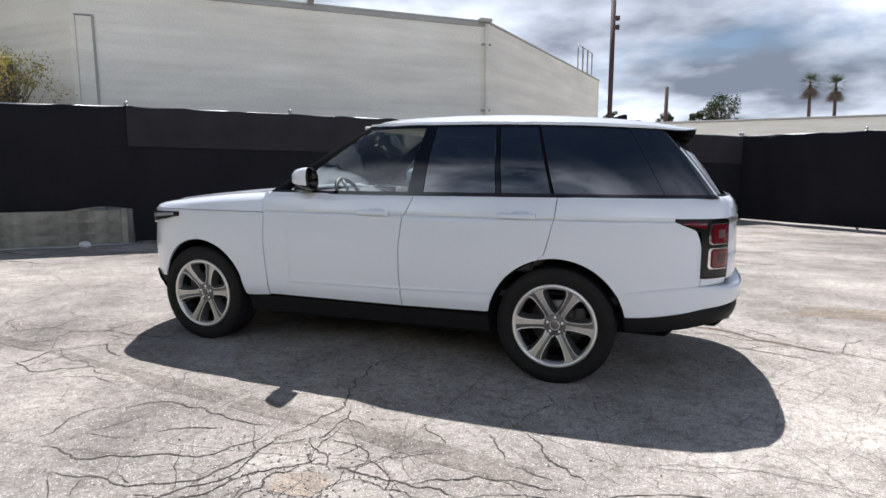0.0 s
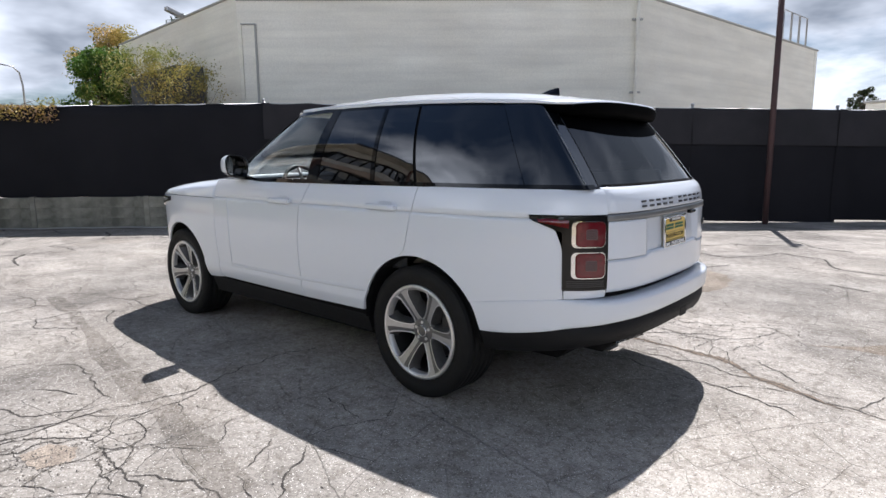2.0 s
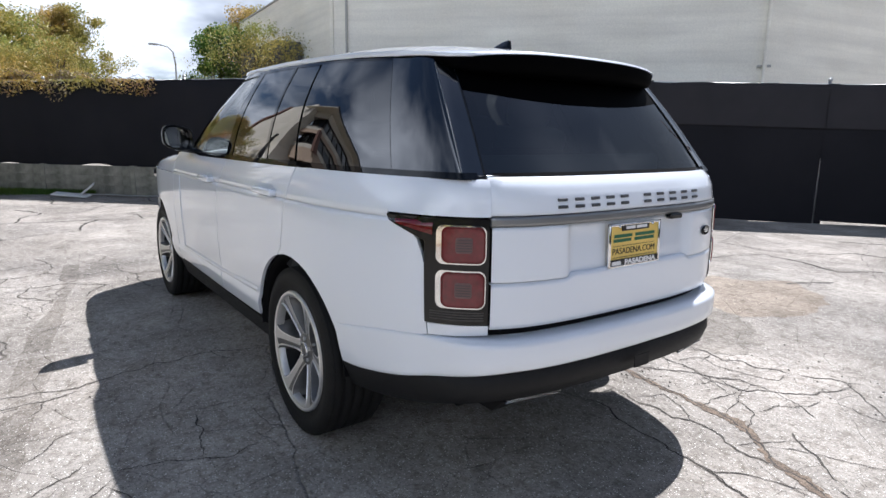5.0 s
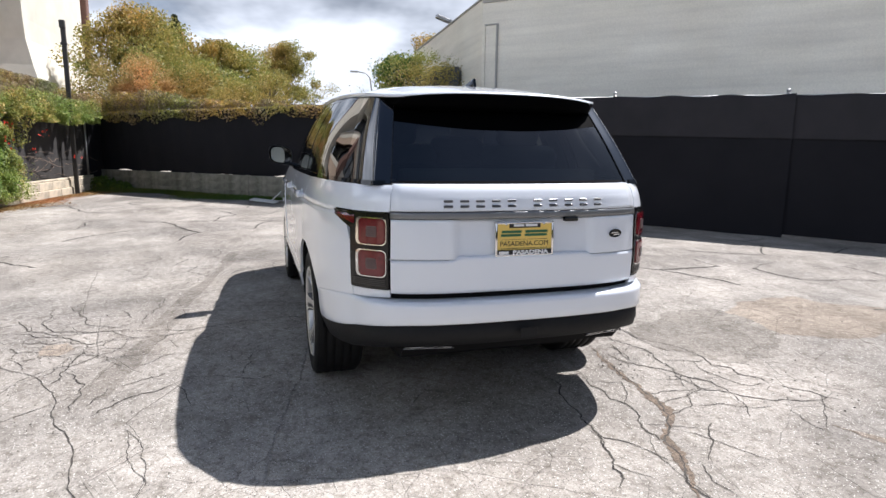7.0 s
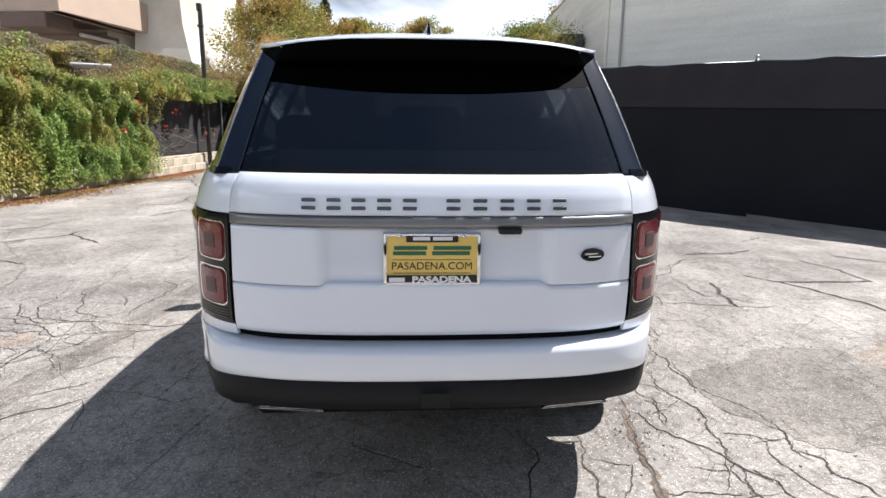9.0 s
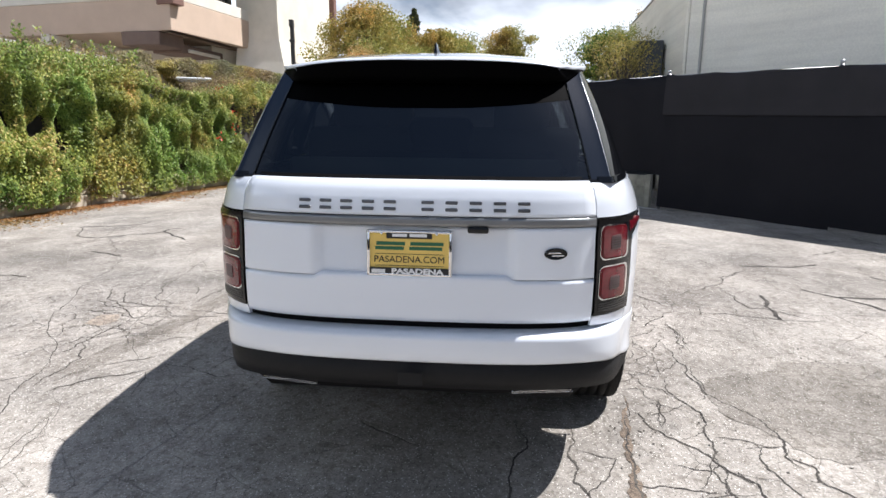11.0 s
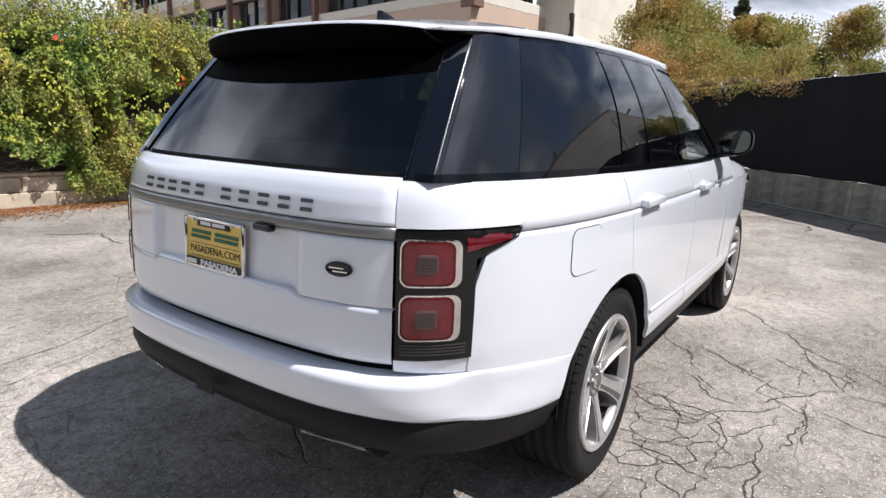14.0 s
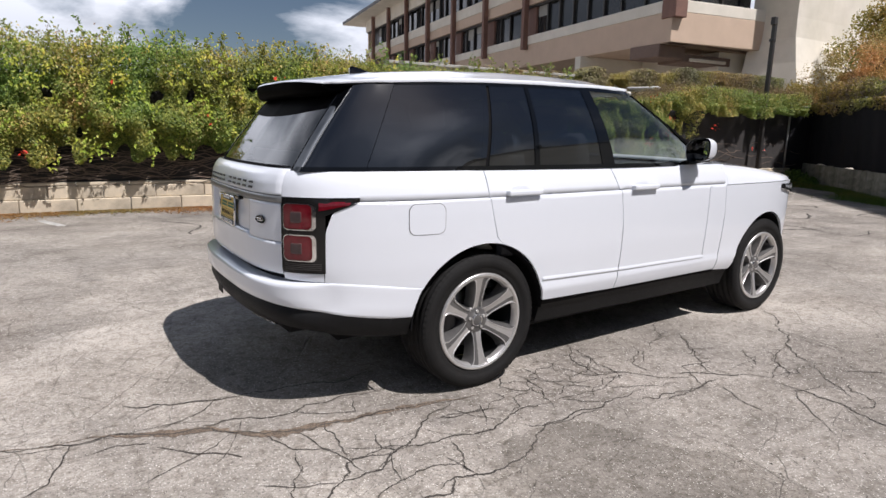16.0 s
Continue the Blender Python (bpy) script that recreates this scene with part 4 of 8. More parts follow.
    for k in range(420):
        x0 = g.uniform(7, 15) if k < 60 else g.uniform(1, 6) if k < 80 else g.uniform(14.5, 25)
        z0 = g.uniform(0.55, 1.3)
        p = [Vector((x0, g.uniform(-0.04, 0.10), z0))]
        dx = g.choice((-1, 1)) * g.uniform(0.08, 0.3)
        for q in range(5):
            p.append(p[-1] + Vector((dx + g.uniform(-0.08, 0.08), g.uniform(-0.02, 0.02), g.uniform(-0.10, 0.06))))
        a, b = tube_points(p, 0.0055 if k % 4 else 0.010, 4)
        o = len(vs)
        vs += a
        fs += [tuple(i + o for i in f) for f in b]
    tagged(part("vine_tangle", mesh_of("vine_tangle", vs, fs, M_TWIG), None, root), kind="stuff")
    # shoots over the top
    pts = []
    vs, fs = [], []
    for k in range(150):
        x0 = g.uniform(9.8, length)
        p = [Vector((x0, g.uniform(-0.2, 0.3), 2.6))]
        for q in range(5):
            p.append(p[-1] + Vector((g.uniform(-0.08, 0.08), g.uniform(-0.06, 0.08), g.uniform(0.03, 0.12))))
            pts += [p[-1] + Vector(g.normal(0, 0.03, 3)) for _ in range(5)]
        a, b = tube_points(p, 0.004, 4)
        o = len(vs)
        vs += a
        fs += [tuple(i + o for i in f) for f in b]
    tagged(part("shoot_tangle", mesh_of("shoot_tangle", vs, fs, M_TWIG), None, root), kind="stuff")
    tagged(part("shoot_leaves", leaf_mesh("shoot_leaves", pts, g.uniform(0.05, 0.09, len(pts)), M_LEAF, 9), None, root), kind="stuff")
    # red blossoms in clusters
    pts = []
    for k in range(20):
        x0, z0 = g.uniform(2, length), g.uniform(0.9, 2.5)
        q = int(g.integers(2, 8))
        pts += [Vector((x0, 0.44, z0)) + Vector(g.normal(0, 0.05, 3)) for _ in range(q)]
    tagged(part("blossoms", leaf_mesh("blossoms", pts, g.uniform(0.05, 0.09, len(pts)), M_FLOWER, 12), None, root), kind="stuff")
    # fallen leaves along the foot
    N = 32000
    x = g.uniform(0, length * 0.75, N)
    y = 0.12 + np.abs(g.normal(0, 0.36, N)) * (0.6 + 0.6 * np.sin(x * 0.8) ** 2)
    c = np.stack([x, y, np.full(N, 0.012)], 1)
    ob = part("fallen_leaves", leaf_mesh("fallen_leaves", c, g.uniform(0.03, 0.07, N), M_LITTER, 14, 0.0), None)
    ob.data.transform(Matrix.Diagonal((1, 1, 0.35, 1)))
    ob.data.transform(Matrix.Translation((0, 0, 0.012)))
    ob.matrix_world = m
    tagged(ob, "dry brown leaves scattered along the kerb wall", "leaf litter", kind="stuff")


hedge()


def back_wall():
    """A taller pale wall behind the hedge's far end, with a coping and dry vines grown over it."""
    m = frame_of(H0, H1)
    wall = thing("garden_wall", "pale rendered garden wall with a flat coping, overgrown with dry vines", "wall", kind="structure", at=m)
    part("wall_body", box((14.4, 0.2, 2.94), pose(6.6, -1.56, 1.47), 0.01), M_STUCCO, wall)
    part("coping", box((14.4, 0.30, 0.07), pose(6.6, -1.56, 2.975), 0.012, 2), M_STUCCO_CAP, wall)
    g = np.random.default_rng(61)
    N = 120000
    x = g.uniform(-0.6, 12.5, N)
    top = np.interp(x, [0, 3, 5.5, 7, 9.2, 12], [3.38, 3.42, 3.25, 3.14, 3.03, 2.98])
    lump = np.array([noise.noise((a * 1.1, 7.0, 0.0)) for a in x])
    z = 2.1 + (top + 0.22 * lump - 2.1) * g.beta(2.0, 1.0, N)
    clump = np.array([noise.noise((a * 1.7, b * 1.9, 11.0)) for a, b in zip(x, z)])
    keep = clump > np.interp(x, [6, 9], [-0.35, -0.02])
    y = np.where(z > 2.95, g.uniform(-1.8, -1.15, N), -1.40 + 0.3 * g.random(N) * (0.6 + clump))
    c, dry = np.stack([x, y, z], 1)[keep], (lump + 0.6 * g.normal(0, 0.3, N) > -0.12)[keep]
    for sel, mat_, name in ((dry, M_LEAF_DRY, "dry_vine"), (~dry, M_LEAF_OLIVE, "olive_vine")):
        tagged(part(name, leaf_mesh(name, c[sel], g.uniform(0.03, 0.075, sel.sum()), mat_, 62, slim=0.5, face=(0, 0.8, 0.55)), None, wall), kind="stuff")


back_wall()


# ---- trees and shrubs beyond the fences ----
def tree(name, x, y, height, spread, mat_, seed, label, leaves=5000, leaf=0.16, trunk=0.12, low=0.25, clumps=26, tall=1.0, cone=False):
    """Tapered trunk, forking limbs, and leaf clumps at the limb ends with gaps between them."""
    g = np.random.default_rng(seed)
    leaves, leaf, clumps = int(leaves * 3.1), leaf * 0.68, int(clumps * 2.7)
    root = thing(name, label, "tree" if name == "tree" else "shrub", at=pose(x, y, 0))
    vs, fs = tube_points([(0, 0, 0), (0.05 * spread, 0.03, height * 0.3), (0.02, -0.03 * spread, height * 0.62), (0, 0, height * 0.85)], trunk, 8, taper=0.25)
    part("trunk", mesh_of("trunk", vs, fs, M_BARK, True), None, root)
    vs, fs, pts = [], [], []
    ends = []
    for k in range(clumps):
        w = g.uniform(0, 2 * math.pi)
        hz = height * (low + (1 - low) * g.random() ** 0.8)
        rel = (hz / height - low) / (1 - low)
        r = spread * math.sqrt(max(0.05, 1 - (2 * rel - 0.85) ** 2 * 0.75)) * math.sqrt(g.random()) * 0.85
        lobe = 1 + 0.28 * math.sin(3 * w + seed) + 0.16 * math.sin(5 * w + 2.3 * seed)
        r = spread * (1.02 - rel) * math.sqrt(g.random()) if cone else r * lobe
        e = Vector((r * math.cos(w), r * math.sin(w), hz * (0.96 if cone else 0.96 - 0.12 * max(0.0, 1 - lobe))))
        s = Vector((0, 0, height * (0.2 + 0.55 * rel)))
        mid = (s + e) / 2 + Vector((0, 0, -0.06 * height * g.random()))
        a, b = tube_points([s, mid, e], trunk * 0.3, 5, taper=0.25)
        o = len(vs)
        vs += a
        fs += [tuple(i + o for i in f) for f in b]
        n = int(leaves / clumps * g.uniform(0.5, 1.5))
        q = g.normal(0, 1, (n, 3))
        q /= np.linalg.norm(q, axis=1)[:, None]
        q *= (g.random(n) ** 0.45)[:, None] * np.array((spread * 0.22, spread * 0.22, spread * 0.19 * tall)) * g.uniform(0.5, 1.45) * (1.1 - 0.8 * rel if cone else 1.0)
        pts.append(np.array(e) + q)
    tagged(part("branchwork", mesh_of("branchwork", vs, fs, M_BARK), None, root), kind="stuff")
    pts = np.concatenate(pts)
    pts = pts[pts[:, 2] > 0.1]
    tagged(part("crown", leaf_mesh("crown", pts, g.uniform(0.6, 1.4, len(pts)) * leaf, mat_, seed + 1), None, root), kind="stuff")
    return root


OLIVE = "olive-yellow broad tree behind the black fence"
tree("tree", -24.4, -5.8, 7.2, 3.5, M_LEAF_OLIVE, 101, OLIVE, 16000, 0.17, clumps=60)
tree("tree", -27.0, -2.6, 6.6, 3.0, M_LEAF_OLIVE, 102, OLIVE, 13000, 0.17, clumps=50)
tree("tree", -22.0, -3.4, 5.0, 2.4, M_LEAF_OLIVE, 103, OLIVE, 11000, 0.14, clumps=44)
tree("tree", -35.0, 0.95, 8.1, 2.7, M_LEAF_OLIVE, 104, "rounded yellow-green tree behind the fence", 11000, 0.17, clumps=40)
tree("tree", -44.0, -2.6, 8.9, 1.5, M_LEAF_CONIFER, 105, "narrow dark conifer standing behind other trees", 6000, 0.22, clumps=40, tall=0.9, cone=True)
tree("tree", -46.0, -6.6, 11.6, 2.6, M_LEAF_CONIFER, 127, "broad dark green pine rising behind the olive trees", 9000, 0.26, clumps=44, tall=0.9, cone=True)
tree("tree", -34.0, -1.0, 6.2, 1.8, M_LEAF_DARK, 106, "dark green tree behind the fence", 4000, 0.18)
tree("shrub", -18.6, -5.0, 4.5, 2.0, M_LEAF_BROWN, 107, "dry orange-brown shrub above the black fence", 11000, 0.09, 0.06, 0.3, 30)
tree("shrub", -19.8, -3.0, 4.5, 2.4, M_LEAF_OLIVE, 108, "olive shrub leaning over the black fence", 11000, 0.11, 0.07, 0.2, 30)
tree("shrub", -18.4, -0.6, 4.2, 2.0, M_LEAF_OLIVE, 109, "olive shrub leaning over the black fence", 6000, 0.09, 0.06, 0.3, 24)
tree("shrub", -16.6, -1.6, 3.5, 1.8, M_LEAF_OLIVE, 110, "loose olive shrub behind the black fence", 8000, 0.09, 0.06, 0.3, 24)
tree("shrub", -17.3, 4.0, 5.0, 1.5, M_LEAF_GREEN, 111, "bright green climbing shrub beside the warehouse", 9000, 0.12, 0.08, 0.1, 34)
tree("shrub", -11.7, 3.3, 4.2, 1.7, M_LEAF_OLIVE, 112, "thin twiggy shrub behind the black fence", 2700, 0.075, 0.04, 0.4, 26)
tree("shrub", -9.7, 3.2, 3.7, 1.1, M_LEAF_OLIVE, 113, "thin twiggy shrub behind the black fence", 1000, 0.07, 0.03, 0.4, 22)
tree("tree", -26.5, 8.0, 7.4, 2.4, M_LEAF_OLIVE, 114, "yellow-green tree beyond the warehouse", 6000, 0.17, clumps=28)
tree("tree", -30.5, 13.0, 9.3, 2.4, M_LEAF_DARK, 115, "dark tree beyond the warehouse", 5000, 0.2, clumps=28)
tree("shrub", -19.0, -7.4, 3.3, 1.6, M_LEAF_OLIVE, 116, "olive shrub at the corner of the yard", 6000, 0.1, 0.06, 0.3, 26)
tree("shrub", -14.5, -8.6, 3.0, 1.4, M_LEAF_OLIVE, 117, "olive shrub behind the vine hedge", 6000, 0.1, 0.06, 0.3, 24)
for k, (x, y, h, s) in enumerate(((6.6, 60, 8.4, 2.5), (4.6, 60, 7.0, 1.5), (-3.6, 58, 7.0, 1.3), (1.6, 62, 6.9, 1.3), (-1.0, 57, 5.8, 1.5))):
    tree("tree", x, y, h, s, M_LEAF_DARK, 120 + k, "small dark tree on the skyline", 2500, 0.22, low=0.35)
tree("shrub", 14.0, 18.5, 3.7, 1.8, M_LEAF, 126, "yellow-green shrub above the black fence", 5000, 0.12, 0.06, 0.2)


def palm(x, y, height, seed):
    g = random.Random(seed)
    root = thing("palm_tree", "tall fan palm with a skirt of dry fronds", "palm tree", "palms on the skyline", at=pose(x, y, 0))
    tube("trunk", [(0, 0, 0), (0.1, 0, height * 0.6), (0, 0, height - 1)], 0.22, M_BARK, root, 8, taper=0.7)

    def fronds(name, n, lo, hi, mat_, length):
        vs, fs = [], []
        for k in range(n):
            w, e = g.uniform(0, 6.28), radians(g.uniform(lo, hi))
            d = Vector((math.cos(w) * math.cos(e), math.sin(w) * math.cos(e), math.sin(e)))
            side = Vector((-math.sin(w), math.cos(w), 0))
            top = Vector((0, 0, height - 0.9))
            for q in range(7):
                a = (q - 3) * 0.2
                dd = (d + side * a).normalized()
                o = len(vs)
                p0 = top + d * length * 0.35
                tip = top + dd * length + Vector((0, 0, -0.25 * length * abs(a)))
                vs += [p0 + side * 0.03, p0 - side * 0.03, tip]
                fs.append((o, o + 1, o + 2))
            o = len(vs)
            vs += [top + side * 0.03, top - side * 0.03, top + d * length * 0.4]
            fs.append((o, o + 1, o + 2))
        part(name, mesh_of(name, vs, fs, mat_), None, root)

    fronds("crown", 46, -25, 80, M_LEAF_DARK, 1.7)
    fronds("dry_skirt", 50, -88, -45, M_TWIG, 1.9)


palm(16.5, 74, 11.4, 1)
palm(19.0, 74, 11.0, 2)


def far_building():
    root = thing("far_building", "long low cream building beyond the fence", "building")
    m = frame_of(Vector((-1.0, 37.5, 0)), Vector((22.0, 33.5, 0)))
    part("wall", box((23.3, 6, 4.1), m @ pose(11.6, 3.0, 2.05), 0.02), M_STUCCO, root)
    part("parapet", box((23.5, 6.2, 0.12), m @ pose(11.6, 3.0, 4.16), 0.02), M_STUCCO_CAP, root)


far_building()
p2 = tube("utility_pole", [(1.6, 52, 0), (1.6, 52, 8.2)], 0.16, M_BARK, None, 8)
tagged(p2, "thin dark wooden pole on the skyline", "pole")

# dark post with a small camera at the hedge corner
cp = thing("camera_post", "dark square post with a small security camera on top", "post", at=pose(-14.53, -6.2, 0))
part("shaft", box((0.11, 0.11, 4.75), pose(0, 0, 2.375), 0.01), M_BRONZE, cp)
part("camera_body", box((0.16, 0.13, 0.22), pose(0.05, 0, 4.72), 0.02, 2), M_BRONZE, cp)
part("bracket", box((0.1, 0.16, 0.08), pose(0.03, 0, 4.2), 0.01), M_BRONZE, cp)

fl = thing("floodlight", "white flat-topped floodlight on a thin post among the vines", "floodlight", at=pose(-10.65, -7.55, 0, 0, 0, 114))
part("housing", box((0.86, 0.34, 0.07), pose(0, 0, 2.70), 0.03, 3), M_WHITE, fl, smooth=True)
part("lens", box((0.74, 0.26, 0.05), pose(0, 0, 2.645), 0.01), M_STUCCO_CAP, fl)
tube("pole", [(0.3, 0, 0), (0.3, 0, 2.63)], 0.03, M_GALV, fl, 8)
sl = thing("street_lamp", "thin grey street lamp with a curved arm", "street lamp", at=pose(-37.25, 6.2, 0))
tube("pole", [(0, 0.6, 0), (0, 0.6, 5.6), (0, 0.5, 6.3), (0, 0.2, 6.6), (0, -0.4, 6.68)], 0.06, M_GALV, sl, 8, taper=0.6)
part("lamp_head", box((0.2, 0.55, 0.12), pose(0, -0.6, 6.67), 0.04, 2), M_GALV, sl)

hill = mesh_of("hill", [(-900 + 60 * i, -700 - 60 * math.sin(i * 0.4), z * (45 + 22 * math.sin(i * 0.7) + 12 * math.sin(i * 1.9))) for z in (-0.2, 1) for i in range(31)],
               [(i, i + 1, 32 + i, 31 + i) for i in range(30)], M_LEAF_DARK)
tagged(part("hill", hill, None), "low dark hill on the horizon", "hill", kind="structure")


# ---- the car ----
M_BODY = material("white_car_paint", (0.755, 0.79, 0.85), 0.33, second=(0.745, 0.78, 0.84), scale=1.0, coat=1.0)
M_GLOSSBLACK = material("gloss_black_trim", (0.003, 0.0035, 0.0045), 0.03, spec=0.4)
M_PILLAR = material("gloss_black_pillar", (0.002, 0.0025, 0.0035), 0.02, spec=1.0, coat=1.0)
M_MATTBLACK = material("matt_black_plastic", (0.006, 0.0065, 0.0075), 0.6, second=(0.009, 0.009, 0.010), scale=30, bump=0.15, bump_scale=300, spec=0.25)
M_RUBBER = material("tyre_rubber", (0.009, 0.009, 0.0095), 0.72, second=(0.014, 0.0135, 0.013), scale=12, bump=0.2, bump_scale=120, spec=0.25)
M_ALLOY = material("machined_alloy", (0.86, 0.86, 0.86), 0.34, metal=0.85, second=(0.78, 0.78, 0.78), scale=40)
M_SPOKE = material("satin_spoke_paint", (0.58, 0.57, 0.56), 0.33, metal=0.65, second=(0.5, 0.49, 0.48), scale=30)
M_SPOKESIDE = material("grey_spoke_flank", (0.20, 0.197, 0.195), 0.40, metal=0.6, second=(0.14, 0.138, 0.136), scale=25)
M_ALLOYDARK = material("dark_grey_alloy", (0.05, 0.05, 0.052), 0.4, metal=0.6)
M_CHROME = material("bright_chrome", (0.85, 0.85, 0.85), 0.08, metal=1.0)
M_TRIM = material("grey_satin_trim", (0.24, 0.245, 0.25), 0.32, metal=0.6)
M_CUP = material("grey_handle_cup", (0.66, 0.69, 0.74), 0.35)
M_LETTER = material("dark_satin_letters", (0.09, 0.09, 0.095), 0.3, metal=0.7)
M_LINER = material("dark_underbody", (0.006, 0.006, 0.007), 0.9, spec=0.15)
# hardly reflects; on the rear glass band it stands in for the spoiler's reflection
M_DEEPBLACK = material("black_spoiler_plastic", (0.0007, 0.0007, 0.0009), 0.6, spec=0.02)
M_CALIPER = material("brake_steel", (0.3, 0.29, 0.28), 0.4, metal=0.9)
M_REDLENS = material("deep_red_lens", (0.16, 0.006, 0.014), 0.10, coat=0.6, second=(0.09, 0.004, 0.008), scale=40)
M_DARKRED = material("dark_red_lens", (0.10, 0.005, 0.008), 0.12, spec=0.3)
M_SMOKE = material("smoked_lens", (0.012, 0.0115, 0.0115), 0.12, spec=0.35)
M_GREYLENS = material("ribbed_grey_reflector", (0.16, 0.085, 0.085), 0.3)
M_LENSRIB = material("smoked_lens_rib", (0.05, 0.047, 0.046), 0.35)
M_CLEARLENS = material("clear_lamp", (0.5, 0.52, 0.55), 0.08, metal=0.4, coat=1.0)
M_YELLOW = material("yellow_plate_card", (0.85, 0.60, 0.15), 0.45)
M_GREENINK = material("green_ink", (0.02, 0.13, 0.06), 0.5)
M_BLACKINK = material("black_ink", (0.01, 0.01, 0.011), 0.5)
M_WHITEINK = material("white_ink", (0.8, 0.8, 0.8), 0.5)
M_IVORY = material("ivory_leather", (0.60, 0.575, 0.52), 0.5, second=(0.54, 0.515, 0.46), scale=5, bump=0.1, bump_scale=200)
M_DASH = material("dark_dash_leather", (0.035, 0.038, 0.045), 0.5)
M_MIRROR = material("mirror_glass", (0.9, 0.9, 0.9), 0.0, metal=1.0)
M_PRIVACY = glass("privacy_glass", (0.020, 0.024, 0.030), ior=1.8)
M_CLEAR = glass("clear_glass", (0.72, 0.78, 0.76), ior=1.5)
M_REARGLASS = glass("rear_glass", (0.13, 0.15, 0.16), ior=1.62)


def spline(pts, n=12):
    """A smooth curve through points of any dimension, each stretch cut in n."""
    p = np.array(pts, float)
    q = np.concatenate([[2 * p[0] - p[1]], p, [2 * p[-1] - p[-2]]])
    t = np.linspace(0, 1, n, endpoint=False)[:, None]
    out = []
    for i in range(len(p) - 1):
        a, b, c, d = q[i : i + 4]
        out.append(0.5 * (2 * b + (c - a) * t + (2 * a - 5 * b + 4 * c - d) * t**2 + (3 * b - a - 3 * c + d) * t**3))
    return np.concatenate(out + [p[-1:]])


# plan outline of the lower body, half: from the nose's middle to the tail's middle
PLAN = spline([(-2.345, -0.02), (-2.345, 0.0), (-2.325, 0.3), (-2.268, 0.54), (-2.165, 0.71), (-2.02, 0.832), (-1.83, 0.916), (-1.46, 0.972), (-1.0, 0.985), (-0.5, 0.987),
               (0.5, 0.987), (1.0, 0.987), (1.46, 0.98), (1.8, 0.957), (2.05, 0.918), (2.25, 0.862), (2.39, 0.79), (2.485, 0.69), (2.55, 0.53), (2.58, 0.3),
               (2.588, 0.0), (2.588, -0.02)])[12:-12]
PLAN[0, 1] = PLAN[-1, 1] = 0.0
PLAN_S = np.concatenate([[0], np.cumsum(np.hypot(*np.diff(PLAN, axis=0).T))])
S_END = PLAN_S[-1]
_t = np.gradient(PLAN, axis=0)
_t /= np.linalg.norm(_t, axis=1)[:, None]
PLAN_N = np.stack([-_t[:, 1], _t[:, 0]], 1)


def sx(x):
    """Arc length along the plan at a given x."""
    return float(np.interp(x, PLAN[:, 0], PLAN_S))


def sy(y):
    """Arc length along the rear at a given half width."""
    k = PLAN[:, 0] > 1.5
    return float(np.interp(-y, -PLAN[k, 1], PLAN_S[k]))


CREASE = (1.093, 1.098, 1.103)
SIDE_Z = [0.22, 0.40, 0.46, 0.535, 0.56, 0.60, 0.75, 0.92, 1.02, 1.093, 1.098, 1.103, 1.15, 1.20, 1.245]
SIDE_IN = [0.11, 0.050, 0.022, 0.006, 0.014, 0.012, 0.003, 0.0, 0.001, 0.004, 0.021, 0.009, 0.021, 0.038, 0.062]
GATE_Z = [0.66, 0.70, 0.76, 0.88, 1.0, 1.085, 1.12, 1.18, 1.22, 1.25]
GATE_IN = [0.03, 0.020, 0.006, 0.004, 0.008, 0.010, 0.012, 0.022, 0.038, 0.066]


def ease(a, b, v):
    v = np.clip((v - a) / (b - a), 0, 1)
    return v * v * (3 - 2 * v)


def skin(s, z, side=1, out=0.0):
    """A point of the lower body: along the plan, at a height, pushed out by a little."""
    x, y = np.interp(s, PLAN_S, PLAN[:, 0]), np.interp(s, PLAN_S, PLAN[:, 1])
    nx, ny = np.interp(s, PLAN_S, PLAN_N[:, 0]), np.interp(s, PLAN_S, PLAN_N[:, 1])
    k = math.hypot(nx, ny)
    nx, ny = nx / k, ny / k
    r = ease(2.2, 2.5, x)
    d = np.interp(z, SIDE_Z, SIDE_IN) * (1 - r) + np.interp(z, GATE_Z, GATE_IN) * r
    # the nose leans back above the bumper
    f = ease(-2.0, -2.3, x) if x < -1.9 else 0.0
    d += f * (0.085 * ease(0.74, 1.10, z) + 0.05 * ease(0.55, 0.3, z))
    return Vector((x - nx * (d - out) * -1 * -1, (y - ny * (d - out)) * side, z))


# two borders of the glasshouse, point by point: at the belt and at the roof's edge
BELT = spline([(-1.0, 0.0, 1.235), (-0.97, 0.40, 1.235), (-0.89, 0.70, 1.238), (-0.75, 0.865, 1.24), (-0.4, 0.912, 1.242), (0, 0.923, 1.243), (0.45, 0.926, 1.245), (0.9, 0.923, 1.246),
               (1.44, 0.912, 1.248), (1.85, 0.876, 1.248), (2.2, 0.797, 1.248), (2.378, 0.728, 1.248), (2.408, 0.685, 1.248), (2.462, 0.42, 1.248), (2.488, 0.0, 1.248)])
EDGE = spline([(-0.08, 0.0, 1.775), (-0.07, 0.33, 1.768), (-0.045, 0.53, 1.752), (0.0, 0.635, 1.735), (0.12, 0.68, 1.735), (0.3, 0.70, 1.738), (0.505, 0.708, 1.738), (0.88, 0.708, 1.734),
               (1.295, 0.70, 1.722), (1.65, 0.685, 1.705), (1.93, 0.652, 1.687), (2.052, 0.622, 1.680), (2.074, 0.587, 1.678), (2.125, 0.36, 1.69), (2.135, 0.0, 1.70)])
K_AXIS = np.linspace(0, 14, len(BELT))


